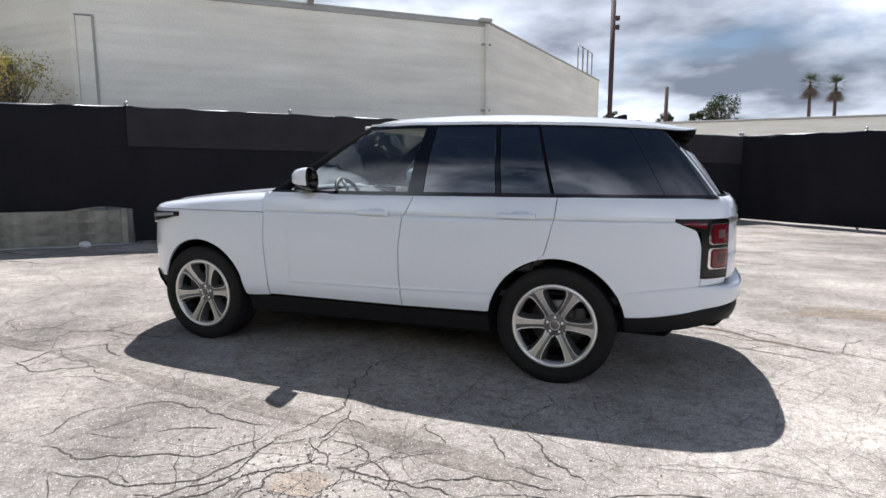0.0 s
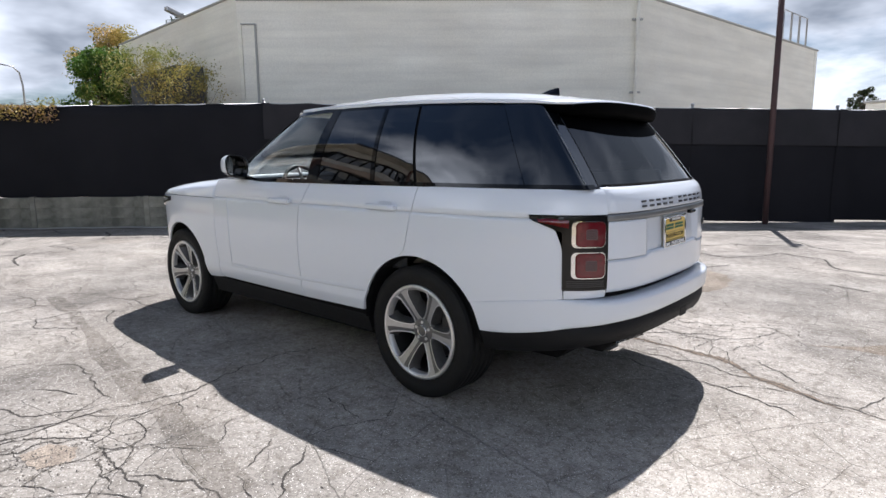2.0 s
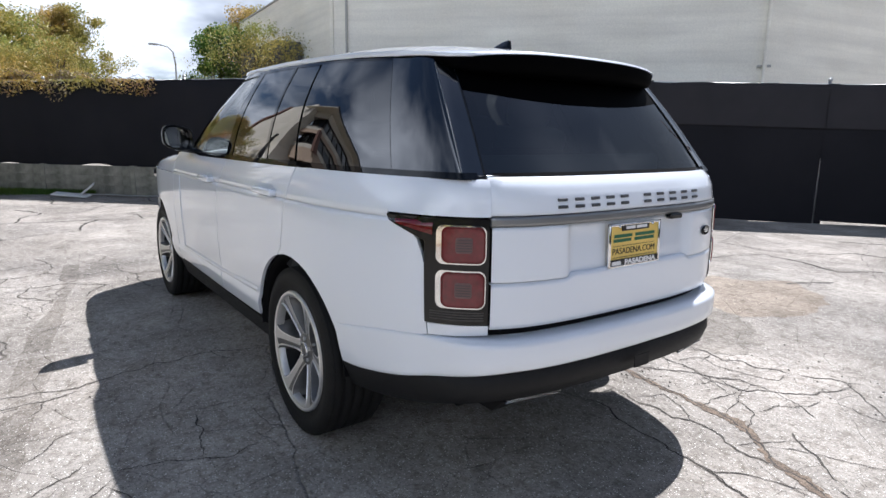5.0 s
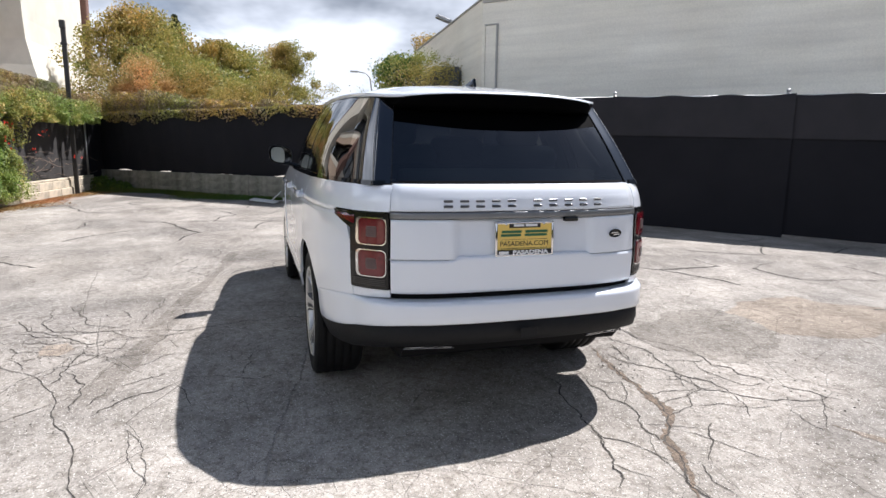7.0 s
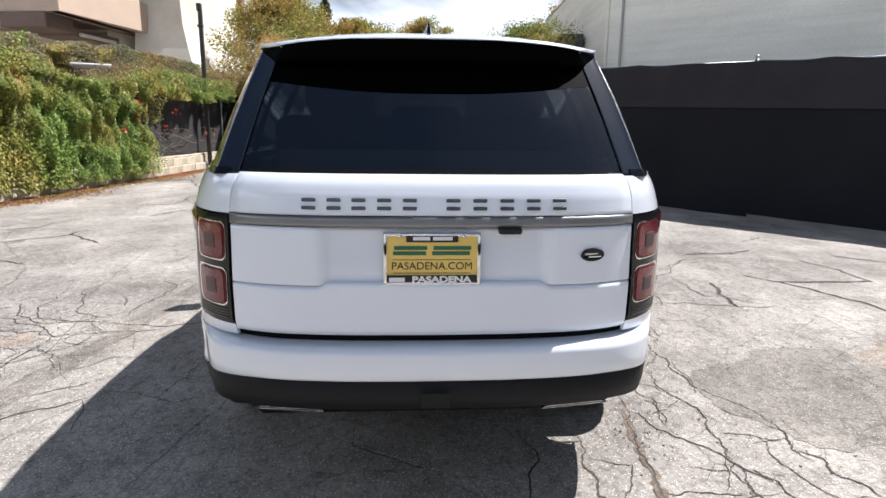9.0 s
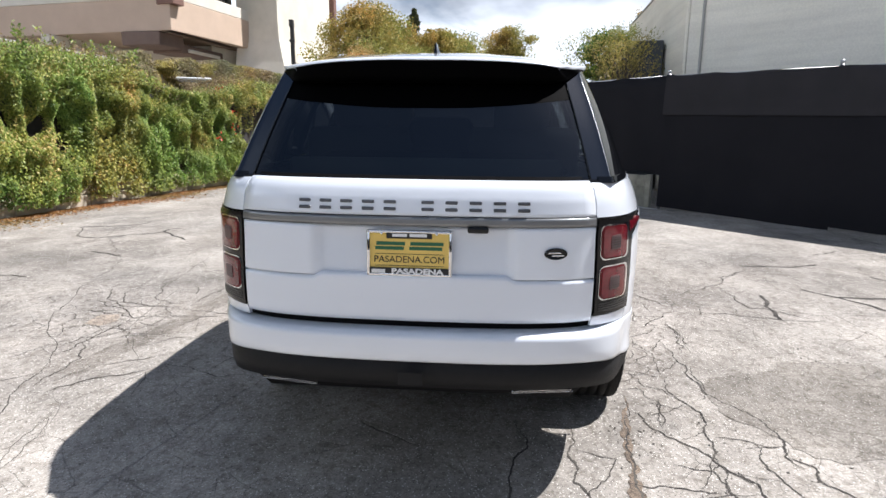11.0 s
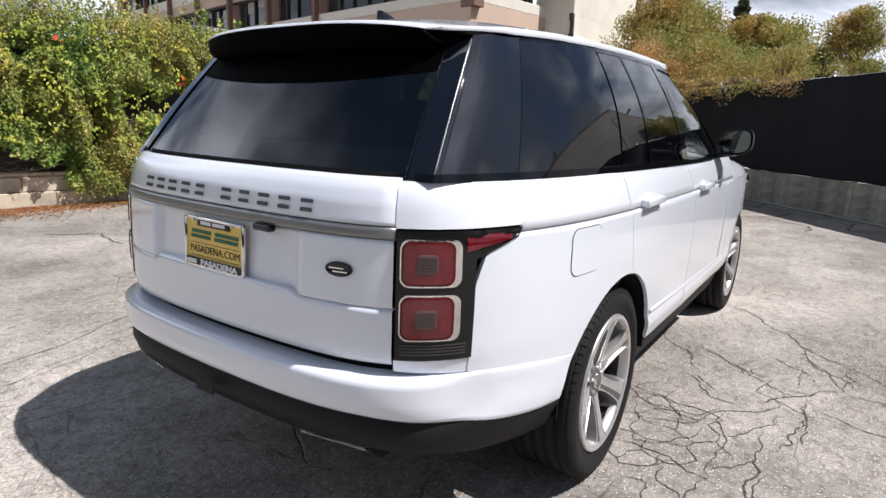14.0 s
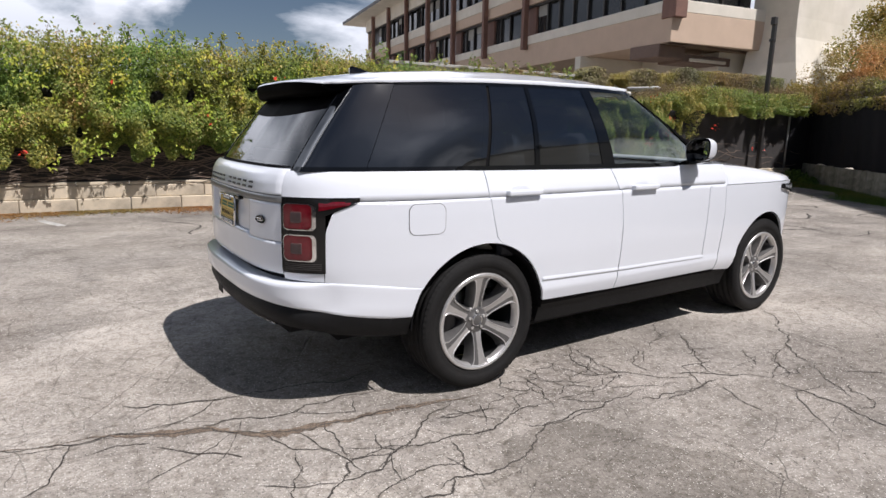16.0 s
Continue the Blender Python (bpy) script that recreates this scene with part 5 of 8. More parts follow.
def cabin(k, t, side=1, out=0.0):
    """A point of the glasshouse: k runs round from the windscreen's middle (0) to the rear glass's middle (14), t from belt to roof."""
    a = np.array([np.interp(k, K_AXIS, BELT[:, i]) for i in range(3)])
    b = np.array([np.interp(k, K_AXIS, EDGE[:, i]) for i in range(3)])
    p = a + (b - a) * t
    d0 = np.array([np.interp(min(14, k + 0.05), K_AXIS, BELT[:, i]) - np.interp(max(0, k - 0.05), K_AXIS, BELT[:, i]) for i in range(2)])
    d0 /= np.linalg.norm(d0)
    nrm = np.array([-d0[1], d0[0]])
    swell = 0.012 + 0.022 * float(ease(2.8, 4.0, k)) * float(ease(9.6, 8.2, k))
    p[:2] += nrm * (swell * math.sin(math.pi * t) + out)
    return Vector((p[0], p[1] * side, p[2]))


def resample(curve, n):
    c = np.array(curve, float)
    d = np.concatenate([[0], np.cumsum(np.linalg.norm(np.diff(c, axis=0), axis=1))])
    t = np.linspace(0, d[-1], n + 1)
    return np.stack([np.interp(t, d, c[:, i]) for i in range(2)], 1)


def coons(bottom, top, left, right, nu, nv):
    """A net between four border lines in the plane (along, up)."""
    b, t, l, r = resample(bottom, nu), resample(top, nu), resample(left, nv), resample(right, nv)
    u = np.linspace(0, 1, nu + 1)[:, None, None]
    v = np.linspace(0, 1, nv + 1)[None, :, None]
    return (1 - v) * b[:, None] + v * t[:, None] + (1 - u) * l[None] + u * r[None] - (
        (1 - u) * (1 - v) * b[0] + u * (1 - v) * b[-1] + (1 - u) * v * t[0] + u * v * t[-1])


def panel(name, net, fn, side, mat_, parent, rim=0.016, out=0.0, label="", flat=False):
    """A pressed panel: the net laid on a body surface, its border turned inwards by rim."""
    nu, nv = net.shape[0], net.shape[1]
    if fn is skin and nv > 12:
        # lay three rows on the shoulder crease, the others spread below and above it
        if (net[:, 0, 1] < CREASE[0] - 0.03).all() and (net[:, -1, 1] > CREASE[2] + 0.03).all():
            j = int(np.median(np.abs(net[:, 2:-2, 1] - CREASE[1]).argmin(axis=1))) + 2
            for i in range(nu):
                z = net[i, :, 1]
                lo, hi = z[0], z[-1]
                z[:j] = lo + (z[:j] - lo) * (CREASE[0] - lo) / (z[j - 1] - lo)
                z[j + 1 :] = hi - (hi - z[j + 1 :]) * (hi - CREASE[2]) / (hi - z[j + 1])
                z[j] = CREASE[1]
    vs = [fn(net[i, j, 0], net[i, j, 1], side, out) for i in range(nu) for j in range(nv)]
    fs = []
    for i in range(nu - 1):
        for j in range(nv - 1):
            q = (i * nv + j, (i + 1) * nv + j, (i + 1) * nv + j + 1, i * nv + j + 1)
            fs.append(q if side < 0 else q[::-1])
    ring = [(i, 0) for i in range(nu)] + [(nu - 1, j) for j in range(1, nv)] + [(i, nv - 1) for i in range(nu - 2, -1, -1)] + [(0, j) for j in range(nv - 2, 0, -1)]
    base = len(vs)
    for r_out in (0.0, -0.002, -rim):
        vs += [fn(net[i, j, 0], net[i, j, 1], side, out + r_out) for i, j in ring]
    m = len(ring)
    for a in range(m):
        b = (a + 1) % m
        for k in range(2):
            q = (base + k * m + a, base + (k + 1) * m + a, base + (k + 1) * m + b, base + k * m + b)
            fs.append(q if side < 0 else q[::-1])
    me = mesh_of(name, vs, fs, mat_, not flat)
    return part(name, me, None, parent, label)


def arc(cx, cz, r, a0, a1, n=24):
    return [(cx + r * math.cos(radians(a0 + (a1 - a0) * i / n)), cz + r * math.sin(radians(a0 + (a1 - a0) * i / n))) for i in range(n + 1)]


def along(pts):
    """Border points given as (x, z) turned into (arc length, z)."""
    return [(sx(x), z) for x, z in pts]


AXF, AXR, AZ, AR = -1.461, 1.461, 0.395, 0.452
GAP = 0.0032
BELT_Z = 1.24

FRONT_EDGE = [(-0.77, 0.445), (-0.79, 0.62), (-0.802, 0.85), (-0.785, 1.09), (-0.755, BELT_Z)]
MID_EDGE = [(0.372, 0.445), (0.350, 0.65), (0.352, 0.86), (0.385, 1.07), (0.458, BELT_Z)]
REAR_EDGE = [(1.365, 0.838), (1.39, 0.88), (1.418, 1.0), (1.442, 1.12), (1.462, BELT_Z)]


def shift(pts, d):
    return [(x + d, z) for x, z in pts]


def line(a, b, n=8):
    return [(a[0] + (b[0] - a[0]) * i / n, a[1] + (b[1] - a[1]) * i / n) for i in range(n + 1)]


def body(root):
    for side in (-1, 1):
        # front wing
        low = line((-2.02, 0.50), (AXF - AR + 0.02, 0.50), 3)[:-1] + arc(AXF, AZ, AR, 166, 3, 30) + line((AXF + AR + 0.005, 0.415), (-0.775 - GAP, 0.435), 4)[1:]
        left = along(line((-2.02, 0.50), (-2.02, 1.085)))
        right = along(shift(FRONT_EDGE[:-1], -GAP))
        right[-1] = (sx(-0.785 - GAP), 1.085)
        right[0] = along(low)[-1]
        panel("front_wing", coons(along(low), along(line((-2.02, 1.085), (-0.785 - GAP, 1.085), 30)), left, right, 60, 16), skin, side, M_BODY, root)
        # doors
        lf, rt = along(shift(FRONT_EDGE, GAP)), along(shift(MID_EDGE, -GAP))
        door = panel("front_door", coons(line(lf[0], rt[0]), line(lf[-1], rt[-1]), lf, rt, 22, 36), skin, side, M_BODY, root)
        handle(0.162, 1.112, side, door)
        panel("side_vent", coons([(sx(-0.605), 0.585), (sx(-0.575), 0.575)], [(sx(-0.612), 1.085), (sx(-0.578), 1.085)], [(sx(-0.605), 0.585), (sx(-0.612), 1.085)], [(sx(-0.575), 0.575), (sx(-0.578), 1.085)], 2, 12), skin, side, M_BODY, door, 0.006, 0.004)
        ridge("door_moulding", -0.59, 0.352, 0.556, 0.566, side, door)
        lf = along(shift(MID_EDGE, GAP))
        rear = shift(REAR_EDGE, -GAP)
        arch = [(x, z) for x, z in arc(AXR, AZ, AR, 172, 105.5, 16)]
        sill = line((MID_EDGE[0][0] + GAP, 0.445), arch[0], 16)
        bottom = along(sill[:-1] + arch)
        rt = along([arch[-1]] + rear[1:])
        door = panel("rear_door", coons(bottom, line(lf[-1], rt[-1], 20), lf, rt, 40, 30), skin, side, M_BODY, root)
        handle(1.21, 1.119, side, door)
        ridge("door_moulding", 0.360, 1.03, 0.566, 0.585, side, door)
        # rear quarter: over the arch, back to the lamp and down to the bumper
        a_end = 30.6
        arch = arc(AXR, AZ, AR, 105.0, a_end, 24)
        seam = (AXR + AR * math.cos(radians(a_end)), AZ + AR * math.sin(radians(a_end)))
        low = along(arch + line(seam, (2.34, 0.70), 8)[1:])
        lf = along([arch[0]] + shift(REAR_EDGE, GAP)[1:])
        top = line(lf[-1], (sx(2.175), BELT_Z), 20)
        rt2 = along([(2.34, 0.70), (2.337, 0.78), (2.332, 0.95), (2.30, 1.04), (2.20, 1.088), (2.175, 1.118), (2.175, BELT_Z)])
        panel("rear_quarter", coons(low, top, lf, rt2, 44, 26), skin, side, M_BODY, root)
        # shoulder strip over the lamp to the tailgate
        e0, e1 = sx(2.175) + 0.0, sy(0.668)
        panel("rear_shoulder", coons([(e0, 1.118), (e1, 1.118)], [(e0, BELT_Z), (e1, BELT_Z)], [(e0, 1.118), (e0, BELT_Z)], [(e1, 1.118), (e1, BELT_Z)], 14, 6), skin, side, M_BODY, root, 0.01)
        # corner below the lamp
        c0, c1 = sx(2.343), sy(0.668)
        panel("quarter_corner", coons([(c0, 0.70), (c1, 0.708)], [(c0, 0.744), (c1, 0.744)], [(c0, 0.70), (c0, 0.744)], [(c1, 0.708), (c1, 0.744)], 14, 4), skin, side, M_BODY, root, 0.012)
        if side > 0:
            # fuel flap, a rounded square standing a hair proud
            cx, cz = sx(1.83), 1.0
            net = rounded_net(cx, cz, 0.105, 0.080, 0.04)
            disc_panel("fuel_flap_gap", net, 1.0, skin, side, M_LINER, root, 0.0008)
            disc_panel("fuel_flap", net, 0.972, skin, side, M_BODY, root, 0.0025)
        # black sill below the doors
        lo = [(AXF + AR + 0.01, 0.40), (AXR - AR - 0.005, 0.425)]
        s0, s1 = sx(lo[0][0]), sx(lo[1][0])
        panel("sill", coons([(s0, 0.285), (s1, 0.30)], [(s0, 0.41), (s1, 0.44)], [(s0, 0.285), (s0, 0.41)], [(s1, 0.30), (s1, 0.44)], 20, 5), skin, side, M_MATTBLACK, root, 0.1, -0.012)
        # wheel-arch lip and liner
        for ax in (AXF, AXR):
            arch_liner(ax, side, root)
        lamp_rear(side, root)
        lamp_front(side, root)
        mirror(side, root)
    bumpers(root)
    tailgate(root)
    bonnet(root)
    glasshouse(root)
    roof_panel(root)
    underbody(root)


def ridge(name, x0, x1, z0, z1, side, parent):
    """A soft body-coloured rib along a door's foot."""
    rows = []
    for dz, o in ((0.022, 0.0), (0.010, 0.0055), (0.002, 0.0065), (-0.003, 0.003), (-0.005, 0.0)):
        rows.append([skin(sx(x), z0 + (z1 - z0) * (x - x0) / (x1 - x0) + dz, side, o) for x in np.linspace(x0, x1, 20)])
    loft(name, rows, M_BODY, parent, flip=side < 0)


def rounded_net(cx, cz, rx, rz, r, n=6, m=6):
    """A rounded rectangle: n steps round each corner, m along each straight edge."""
    pts = []
    for q, (sx_, sz_) in enumerate(((1, 1), (-1, 1), (-1, -1), (1, -1))):
        for i in range(n + 1):
            a = math.pi / 2 * (q + i / n)
            pts.append((cx + sx_ * (rx - r) + r * math.cos(a), cz + sz_ * (rz - r) + r * math.sin(a)))
        nx_, nz_ = ((-1, 1), (-1, -1), (1, -1), (1, 1))[q]
        b = math.pi / 2 * (q + 1)
        end = (cx + nx_ * (rx - r) + r * math.cos(b), cz + nz_ * (rz - r) + r * math.sin(b))
        pts += line(pts[-1], end, m)[1:-1]
    return cx, cz, pts


def disc_panel(name, net, scale, fn, side, mat_, parent, out, depth=0.006):
    cx, cz, pts = net
    rings = (0.0, 0.25, 0.5, 0.75, 0.92, 1.0)
    vs = [fn(cx, cz, side, out)]
    fs = []
    m = len(pts)
    for r in rings[1:]:
        vs += [fn(cx + (x - cx) * r * scale, cz + (z - cz) * r * scale, side, out) for x, z in pts]
    vs += [fn(cx + (x - cx) * scale, cz + (z - cz) * scale, side, out - depth) for x, z in pts]
    for i in range(m):
        j = (i + 1) % m
        fs.append((0, 1 + i, 1 + j))
        for k in range(len(rings) - 1):
            a = 1 + k * m
            fs.append((a + i, a + m + i, a + m + j, a + j))
    if side > 0:
        fs = [f[::-1] for f in fs]
    me = mesh_of(name, vs, fs, mat_, False)
    return part(name, me, None, parent)


def lathe(profile, n, close=False, axis_y=1):
    """Turns a profile of (radius, offset along y) round the y axis."""
    vs, fs = [], []
    m = len(profile)
    for i in range(n):
        w = 2 * math.pi * i / n
        for r, y in profile:
            vs.append((r * math.cos(w), y, r * math.sin(w)))
    for i in range(n):
        for k in range(m - 1 + (1 if close else 0)):
            a, b = i * m + k, i * m + (k + 1) % m
            c, d = ((i + 1) % n) * m + (k + 1) % m, ((i + 1) % n) * m + k
            fs.append((a, b, c, d))
    return vs, fs


def handle(x, z, side, door):
    """Body-coloured bar handle over a shallow cup."""
    s = sx(x)
    net = rounded_net(sx(x + 0.02), z + 0.004, 0.062, 0.026, 0.024)
    disc_panel("handle_cup", net, 1.0, skin, side, M_CUP, door, 0.0012)
    bm = bmesh.new()
    c = skin(s, z - 0.004, side, 0.023)
    add_box(bm, pose(c.x, c.y, c.z), (0.25, 0.022, 0.034), 0.0108, 4)
    for dx in (-0.1, 0.1):
        c2 = skin(sx(x + dx), z - 0.004, side, 0.008)
        add_box(bm, pose(c2.x, c2.y, c2.z), (0.045, 0.04, 0.03), 0.008, 2)
    part("door_handle", bm, M_BODY, door, smooth=True)


def arch_liner(ax, side, root):
    vs, fs = [], []
    n = 28
    prof = ((AR - 0.004, 0.955), (AR - 0.012, 0.93), (AR - 0.012, 0.62))
    for i in range(n + 1):
        w = radians(2 + 176 * i / n)
        for r, y in prof:
            yy = min(y, float(np.interp(ax + r * math.cos(w), PLAN[:, 0], PLAN[:, 1])) - 0.022)
            vs.append((ax + r * math.cos(w), yy * side, AZ + r * math.sin(w)))
    m = len(prof)
    for i in range(n):
        for k in range(m - 1):
            q = (i * m + k, i * m + k + 1, (i + 1) * m + k + 1, (i + 1) * m + k)
            fs.append(q)
    c = len(vs)
    vs += [(ax, 0.62 * side, AZ - 0.1)]
    for i in range(n):
        fs.append((i * m + m - 1, (i + 1) * m + m - 1, c))
    part("wheel_arch_liner", mesh_of("wheel_arch_liner", vs, fs, M_LINER), None, root)


def lamp_rear(side, root):
    """Tail lamp: smoked housing wrapped round the corner, two squared red lenses with bright bezels, and a red blade running forward."""
    s0, s1 = sx(2.335), sy(0.672)
    lamp = panel("tail_lamp", coons([(s0, 0.748), (s1, 0.748)], [(s0, 1.112), (s1, 1.112)], [(s0, 0.748), (s0 - 0.004, 1.112)], [(s1, 0.748), (s1, 1.112)], 16, 14), skin, side, M_SMOKE, root, 0.02, 0.004,
                 "smoked black tail lamp with two red lenses")
    # blade
    f0 = sx(2.178)
    panel("lamp_blade_surround", coons([(f0, 1.096), (s0 + 0.004, 1.03)], [(f0, 1.112), (s0 + 0.004, 1.112)], [(f0, 1.096), (f0, 1.112)], [(s0 + 0.004, 1.03), (s0 + 0.004, 1.112)], 10, 4), skin, side, M_SMOKE, lamp, 0.02, 0.004)
    panel("indicator_blade", coons([(f0 + 0.05, 1.084), (s0 + 0.028, 1.055)], [(f0 + 0.04, 1.1), (s0 + 0.028, 1.1)], [(f0 + 0.05, 1.084), (f0 + 0.04, 1.1)], [(s0 + 0.028, 1.055), (s0 + 0.028, 1.1)], 8, 3), skin, side, M_REDLENS, lamp, 0.004, 0.0065)
    mid = (s0 + s1) / 2 + 0.014
    for cz, m1 in ((1.025, M_REDLENS), (0.872, M_REDLENS)):
        net = rounded_net(mid + 0.002, cz, 0.086, 0.066, 0.026)
        disc_panel("bezel", net, 1.0, skin, side, M_CHROME, lamp, 0.0075)
        net = rounded_net(mid + 0.010, cz, 0.074, 0.061, 0.024)
        disc_panel("lens_rim", net, 1.0, skin, side, M_DARKRED, lamp, 0.0105)
        net = rounded_net(mid + 0.011, cz, 0.067, 0.055, 0.021)
        disc_panel("lens", net, 1.0, skin, side, m1, lamp, 0.0125)
        net = rounded_net(mid + 0.013, cz, 0.028, 0.026, 0.008)
        disc_panel("reflector", net, 1.0, skin, side, M_GREYLENS, lamp, 0.0145)
        for q in range(5):
            net = rounded_net(mid + 0.013, cz - 0.018 + q * 0.009, 0.026, 0.0016, 0.0012, 2)
            disc_panel("rib", net, 1.0, skin, side, M_LENSRIB, lamp, 0.016, 0.002)
    for q in range(4):
        z = 0.764 + q * 0.009
        panel("lens_rib", coons([(s0 + 0.02, z), (s1 - 0.015, z)], [(s0 + 0.02, z + 0.004), (s1 - 0.015, z + 0.004)], [(s0 + 0.02, z), (s0 + 0.02, z + 0.004)], [(s1 - 0.015, z), (s1 - 0.015, z + 0.004)], 8, 1), skin, side, M_LENSRIB, lamp, 0.003, 0.0065)


def lamp_front(side, root):
    s0, s1 = sx(-2.27), sx(-1.66)
    lamp = panel("headlamp", coons([(s0, 0.885), (sx(-2.12), 0.935), (sx(-1.94), 0.975), (s1, 1.030)], [(s0, 1.05), (s1, 1.066)], [(s0, 0.90), (s0, 1.05)], [(s1, 1.030), (s1, 1.066)], 24, 6), skin, side, M_SMOKE, root, 0.03, 0.017, "smoked glass headlamp")
    panel("lens", coons([(s0 + 0.2, 0.985), (s1 - 0.05, 1.035)], [(s0 + 0.2, 1.035), (s1 - 0.05, 1.055)], [(s0 + 0.2, 0.985), (s0 + 0.2, 1.035)], [(s1 - 0.05, 1.035), (s1 - 0.05, 1.055)], 10, 4), skin, side, M_CLEARLENS, lamp, 0.003, 0.0195)


def loft(name, rows, mat_, parent, label="", smooth=True, flip=False, close_ends=False):
    """A skin over rows of points."""
    n, m = len(rows), len(rows[0])
    vs = [p for r in rows for p in r]
    fs = []
    for i in range(n - 1):
        for j in range(m - 1):
            q = (i * m + j, i * m + j + 1, (i + 1) * m + j + 1, (i + 1) * m + j)
            fs.append(q[::-1] if flip else q)
    return part(name, mesh_of(name, vs, fs, mat_, smooth), None, parent, label)


def fit_arch(s, s_list, z):
    """Slides the first stretch of the bumper so that its end follows the wheel arch."""
    dz = min(0.4, max(-0.2, z - AZ))
    a = sx(AXR + math.sqrt(AR * AR - dz * dz) + 0.003)
    k = max(0.0, 1 - (s - s_list[0]) / 0.35)
    return s + (a - s_list[0]) * k


def round_plan(s_list, z_of, out_of, levels):
    """Rows of points right round the tail (or nose): left side to right side at each level."""
    rows = []
    for lv in levels:
        row = []
        for s in s_list:
            row.append(skin(fit_arch(s, s_list, z_of(s, lv)), z_of(s, lv), -1, out_of(s, lv)))
        for s in s_list[-2::-1]:
            row.append(skin(fit_arch(s, s_list, z_of(s, lv)), z_of(s, lv), 1, out_of(s, lv)))
        rows.append(row)
    return rows


def bumpers(root):
    # rear: from behind the wheel arch right round; a shelf on top, rounded over, and a dark lower part
    s0 = sx(AXR + AR * math.cos(radians(12)) + 0.003)
    ss = list(np.linspace(s0, S_END, 44))

    def back(s):
        return float(ease(2.30, 2.53, np.interp(s, PLAN_S, PLAN[:, 0])))

    def z_of(s, lv):
        b = back(s)
        lo = 0.487 + 0.098 * float(ease(s0, S_END - 0.55, s))
        up = 0.6235 + (0.697 - 0.6235) * float(ease(1.75, 2.36, np.interp(s, PLAN_S, PLAN[:, 0])))
        return lo + (up - lo) * lv[0]

    def out_of(s, lv):
        b = back(s)
        x = float(np.interp(s, PLAN_S, PLAN[:, 0]))
        soft = float(ease(s0, s0 + 0.12, s))
        return (0.006 + b * 0.060) * lv[1] * soft + lv[2] * b

    lev = [(0.0, 0.55, 0), (0.015, 0.9, 0), (0.1, 1.0, 0), (0.4, 1.03, 0), (0.78, 1.0, 0), (0.91, 0.92, 0), (0.97, 0.72, 0), (1.0, 0.35, 0), (1.0, 0.0, -0.05)]
    loft("rear_bumper", round_plan(ss, z_of, out_of, lev), M_BODY, root)

    def z_low(s, lv):
        hi = 0.484 + 0.098 * float(ease(s0, S_END - 0.55, s))
        lo = 0.385 + 0.082 * float(ease(s0, S_END - 0.55, s))
        return lo + (hi - lo) * lv[0]

    lev = [(-0.05, -0.5, -0.12), (0.0, 0.2, -0.01), (0.08, 0.5, 0), (0.5, 0.75, 0), (0.92, 0.7, 0), (1.0, 0.5, 0)]
    loft("lower_bumper", round_plan(ss, z_low, out_of, lev), M_MATTBLACK, root)
    for side in (-1, 1):
        # flat exhaust finisher tucked below: a bright lower edge about a dark bore
        m = pose(2.49, 0.475 * side, 0.472, 0, 0, 10 * side)
        pipe = part("exhaust_tip", box((0.10, 0.25, 0.026), m, 0.010, 3), M_LINER, root, "flat chrome exhaust tip", smooth=False)
        bm = bmesh.new()
        for y, z, wide, high, lean in ((0, -0.012, 0.246, 0.005, 0), (0, -0.004, 0.23, 0.003, 0)):
            add_box(bm, m @ pose(0.047, y, z, lean), (0.026, wide, high), 0.003, 2)
        part("finisher", bm, M_CHROME, pipe, "bright chrome finisher", smooth=True)
    part("tow_cover", box((0.004, 0.09, 0.05), pose(2.640, 0.0, 0.53), 0.001), M_MATTBLACK, root)
    # nose
    ss = list(np.linspace(sx(-2.017), 0.0, 40))

    def zf(s, lv):
        return 0.36 + (1.065 - 0.36) * lv

    rows = []
    for lv in np.linspace(0, 1, 14):
        z = 0.36 + 0.705 * lv
        o = 0.012 * math.sin(math.pi * lv)
        bulge = [o * float(ease(0.0, 0.3, ss[0] - s)) for s in ss]
        row = [skin(s, z, -1, w) for s, w in zip(ss, bulge)] + [skin(s, z, 1, w) for s, w in zip(ss[-2::-1], bulge[-2::-1])]
        rows.append(row)
    loft("front_bumper", rows, M_BODY, root, flip=True)
    ss = list(np.linspace(sx(-2.02), 0.0, 24))
    loft("lower_front_bumper", [[skin(s, z, -1, o) for s in ss] + [skin(s, z, 1, o) for s in ss[-2::-1]] for z, o in ((0.30, -0.05), (0.33, 0.01), (0.46, 0.022), (0.52, 0.016))], M_MATTBLACK, root, flip=True)
    g = sx(-2.325)
    ss = list(np.linspace(g, 0.0, 14))
    loft("grille", [[skin(s, z, -1, o) for s in ss] + [skin(s, z, 1, o) for s in ss[-2::-1]] for z, o in ((0.83, 0.0), (0.835, 0.014), (1.0, 0.014), (1.005, 0.0))], M_GLOSSBLACK, root, flip=True)


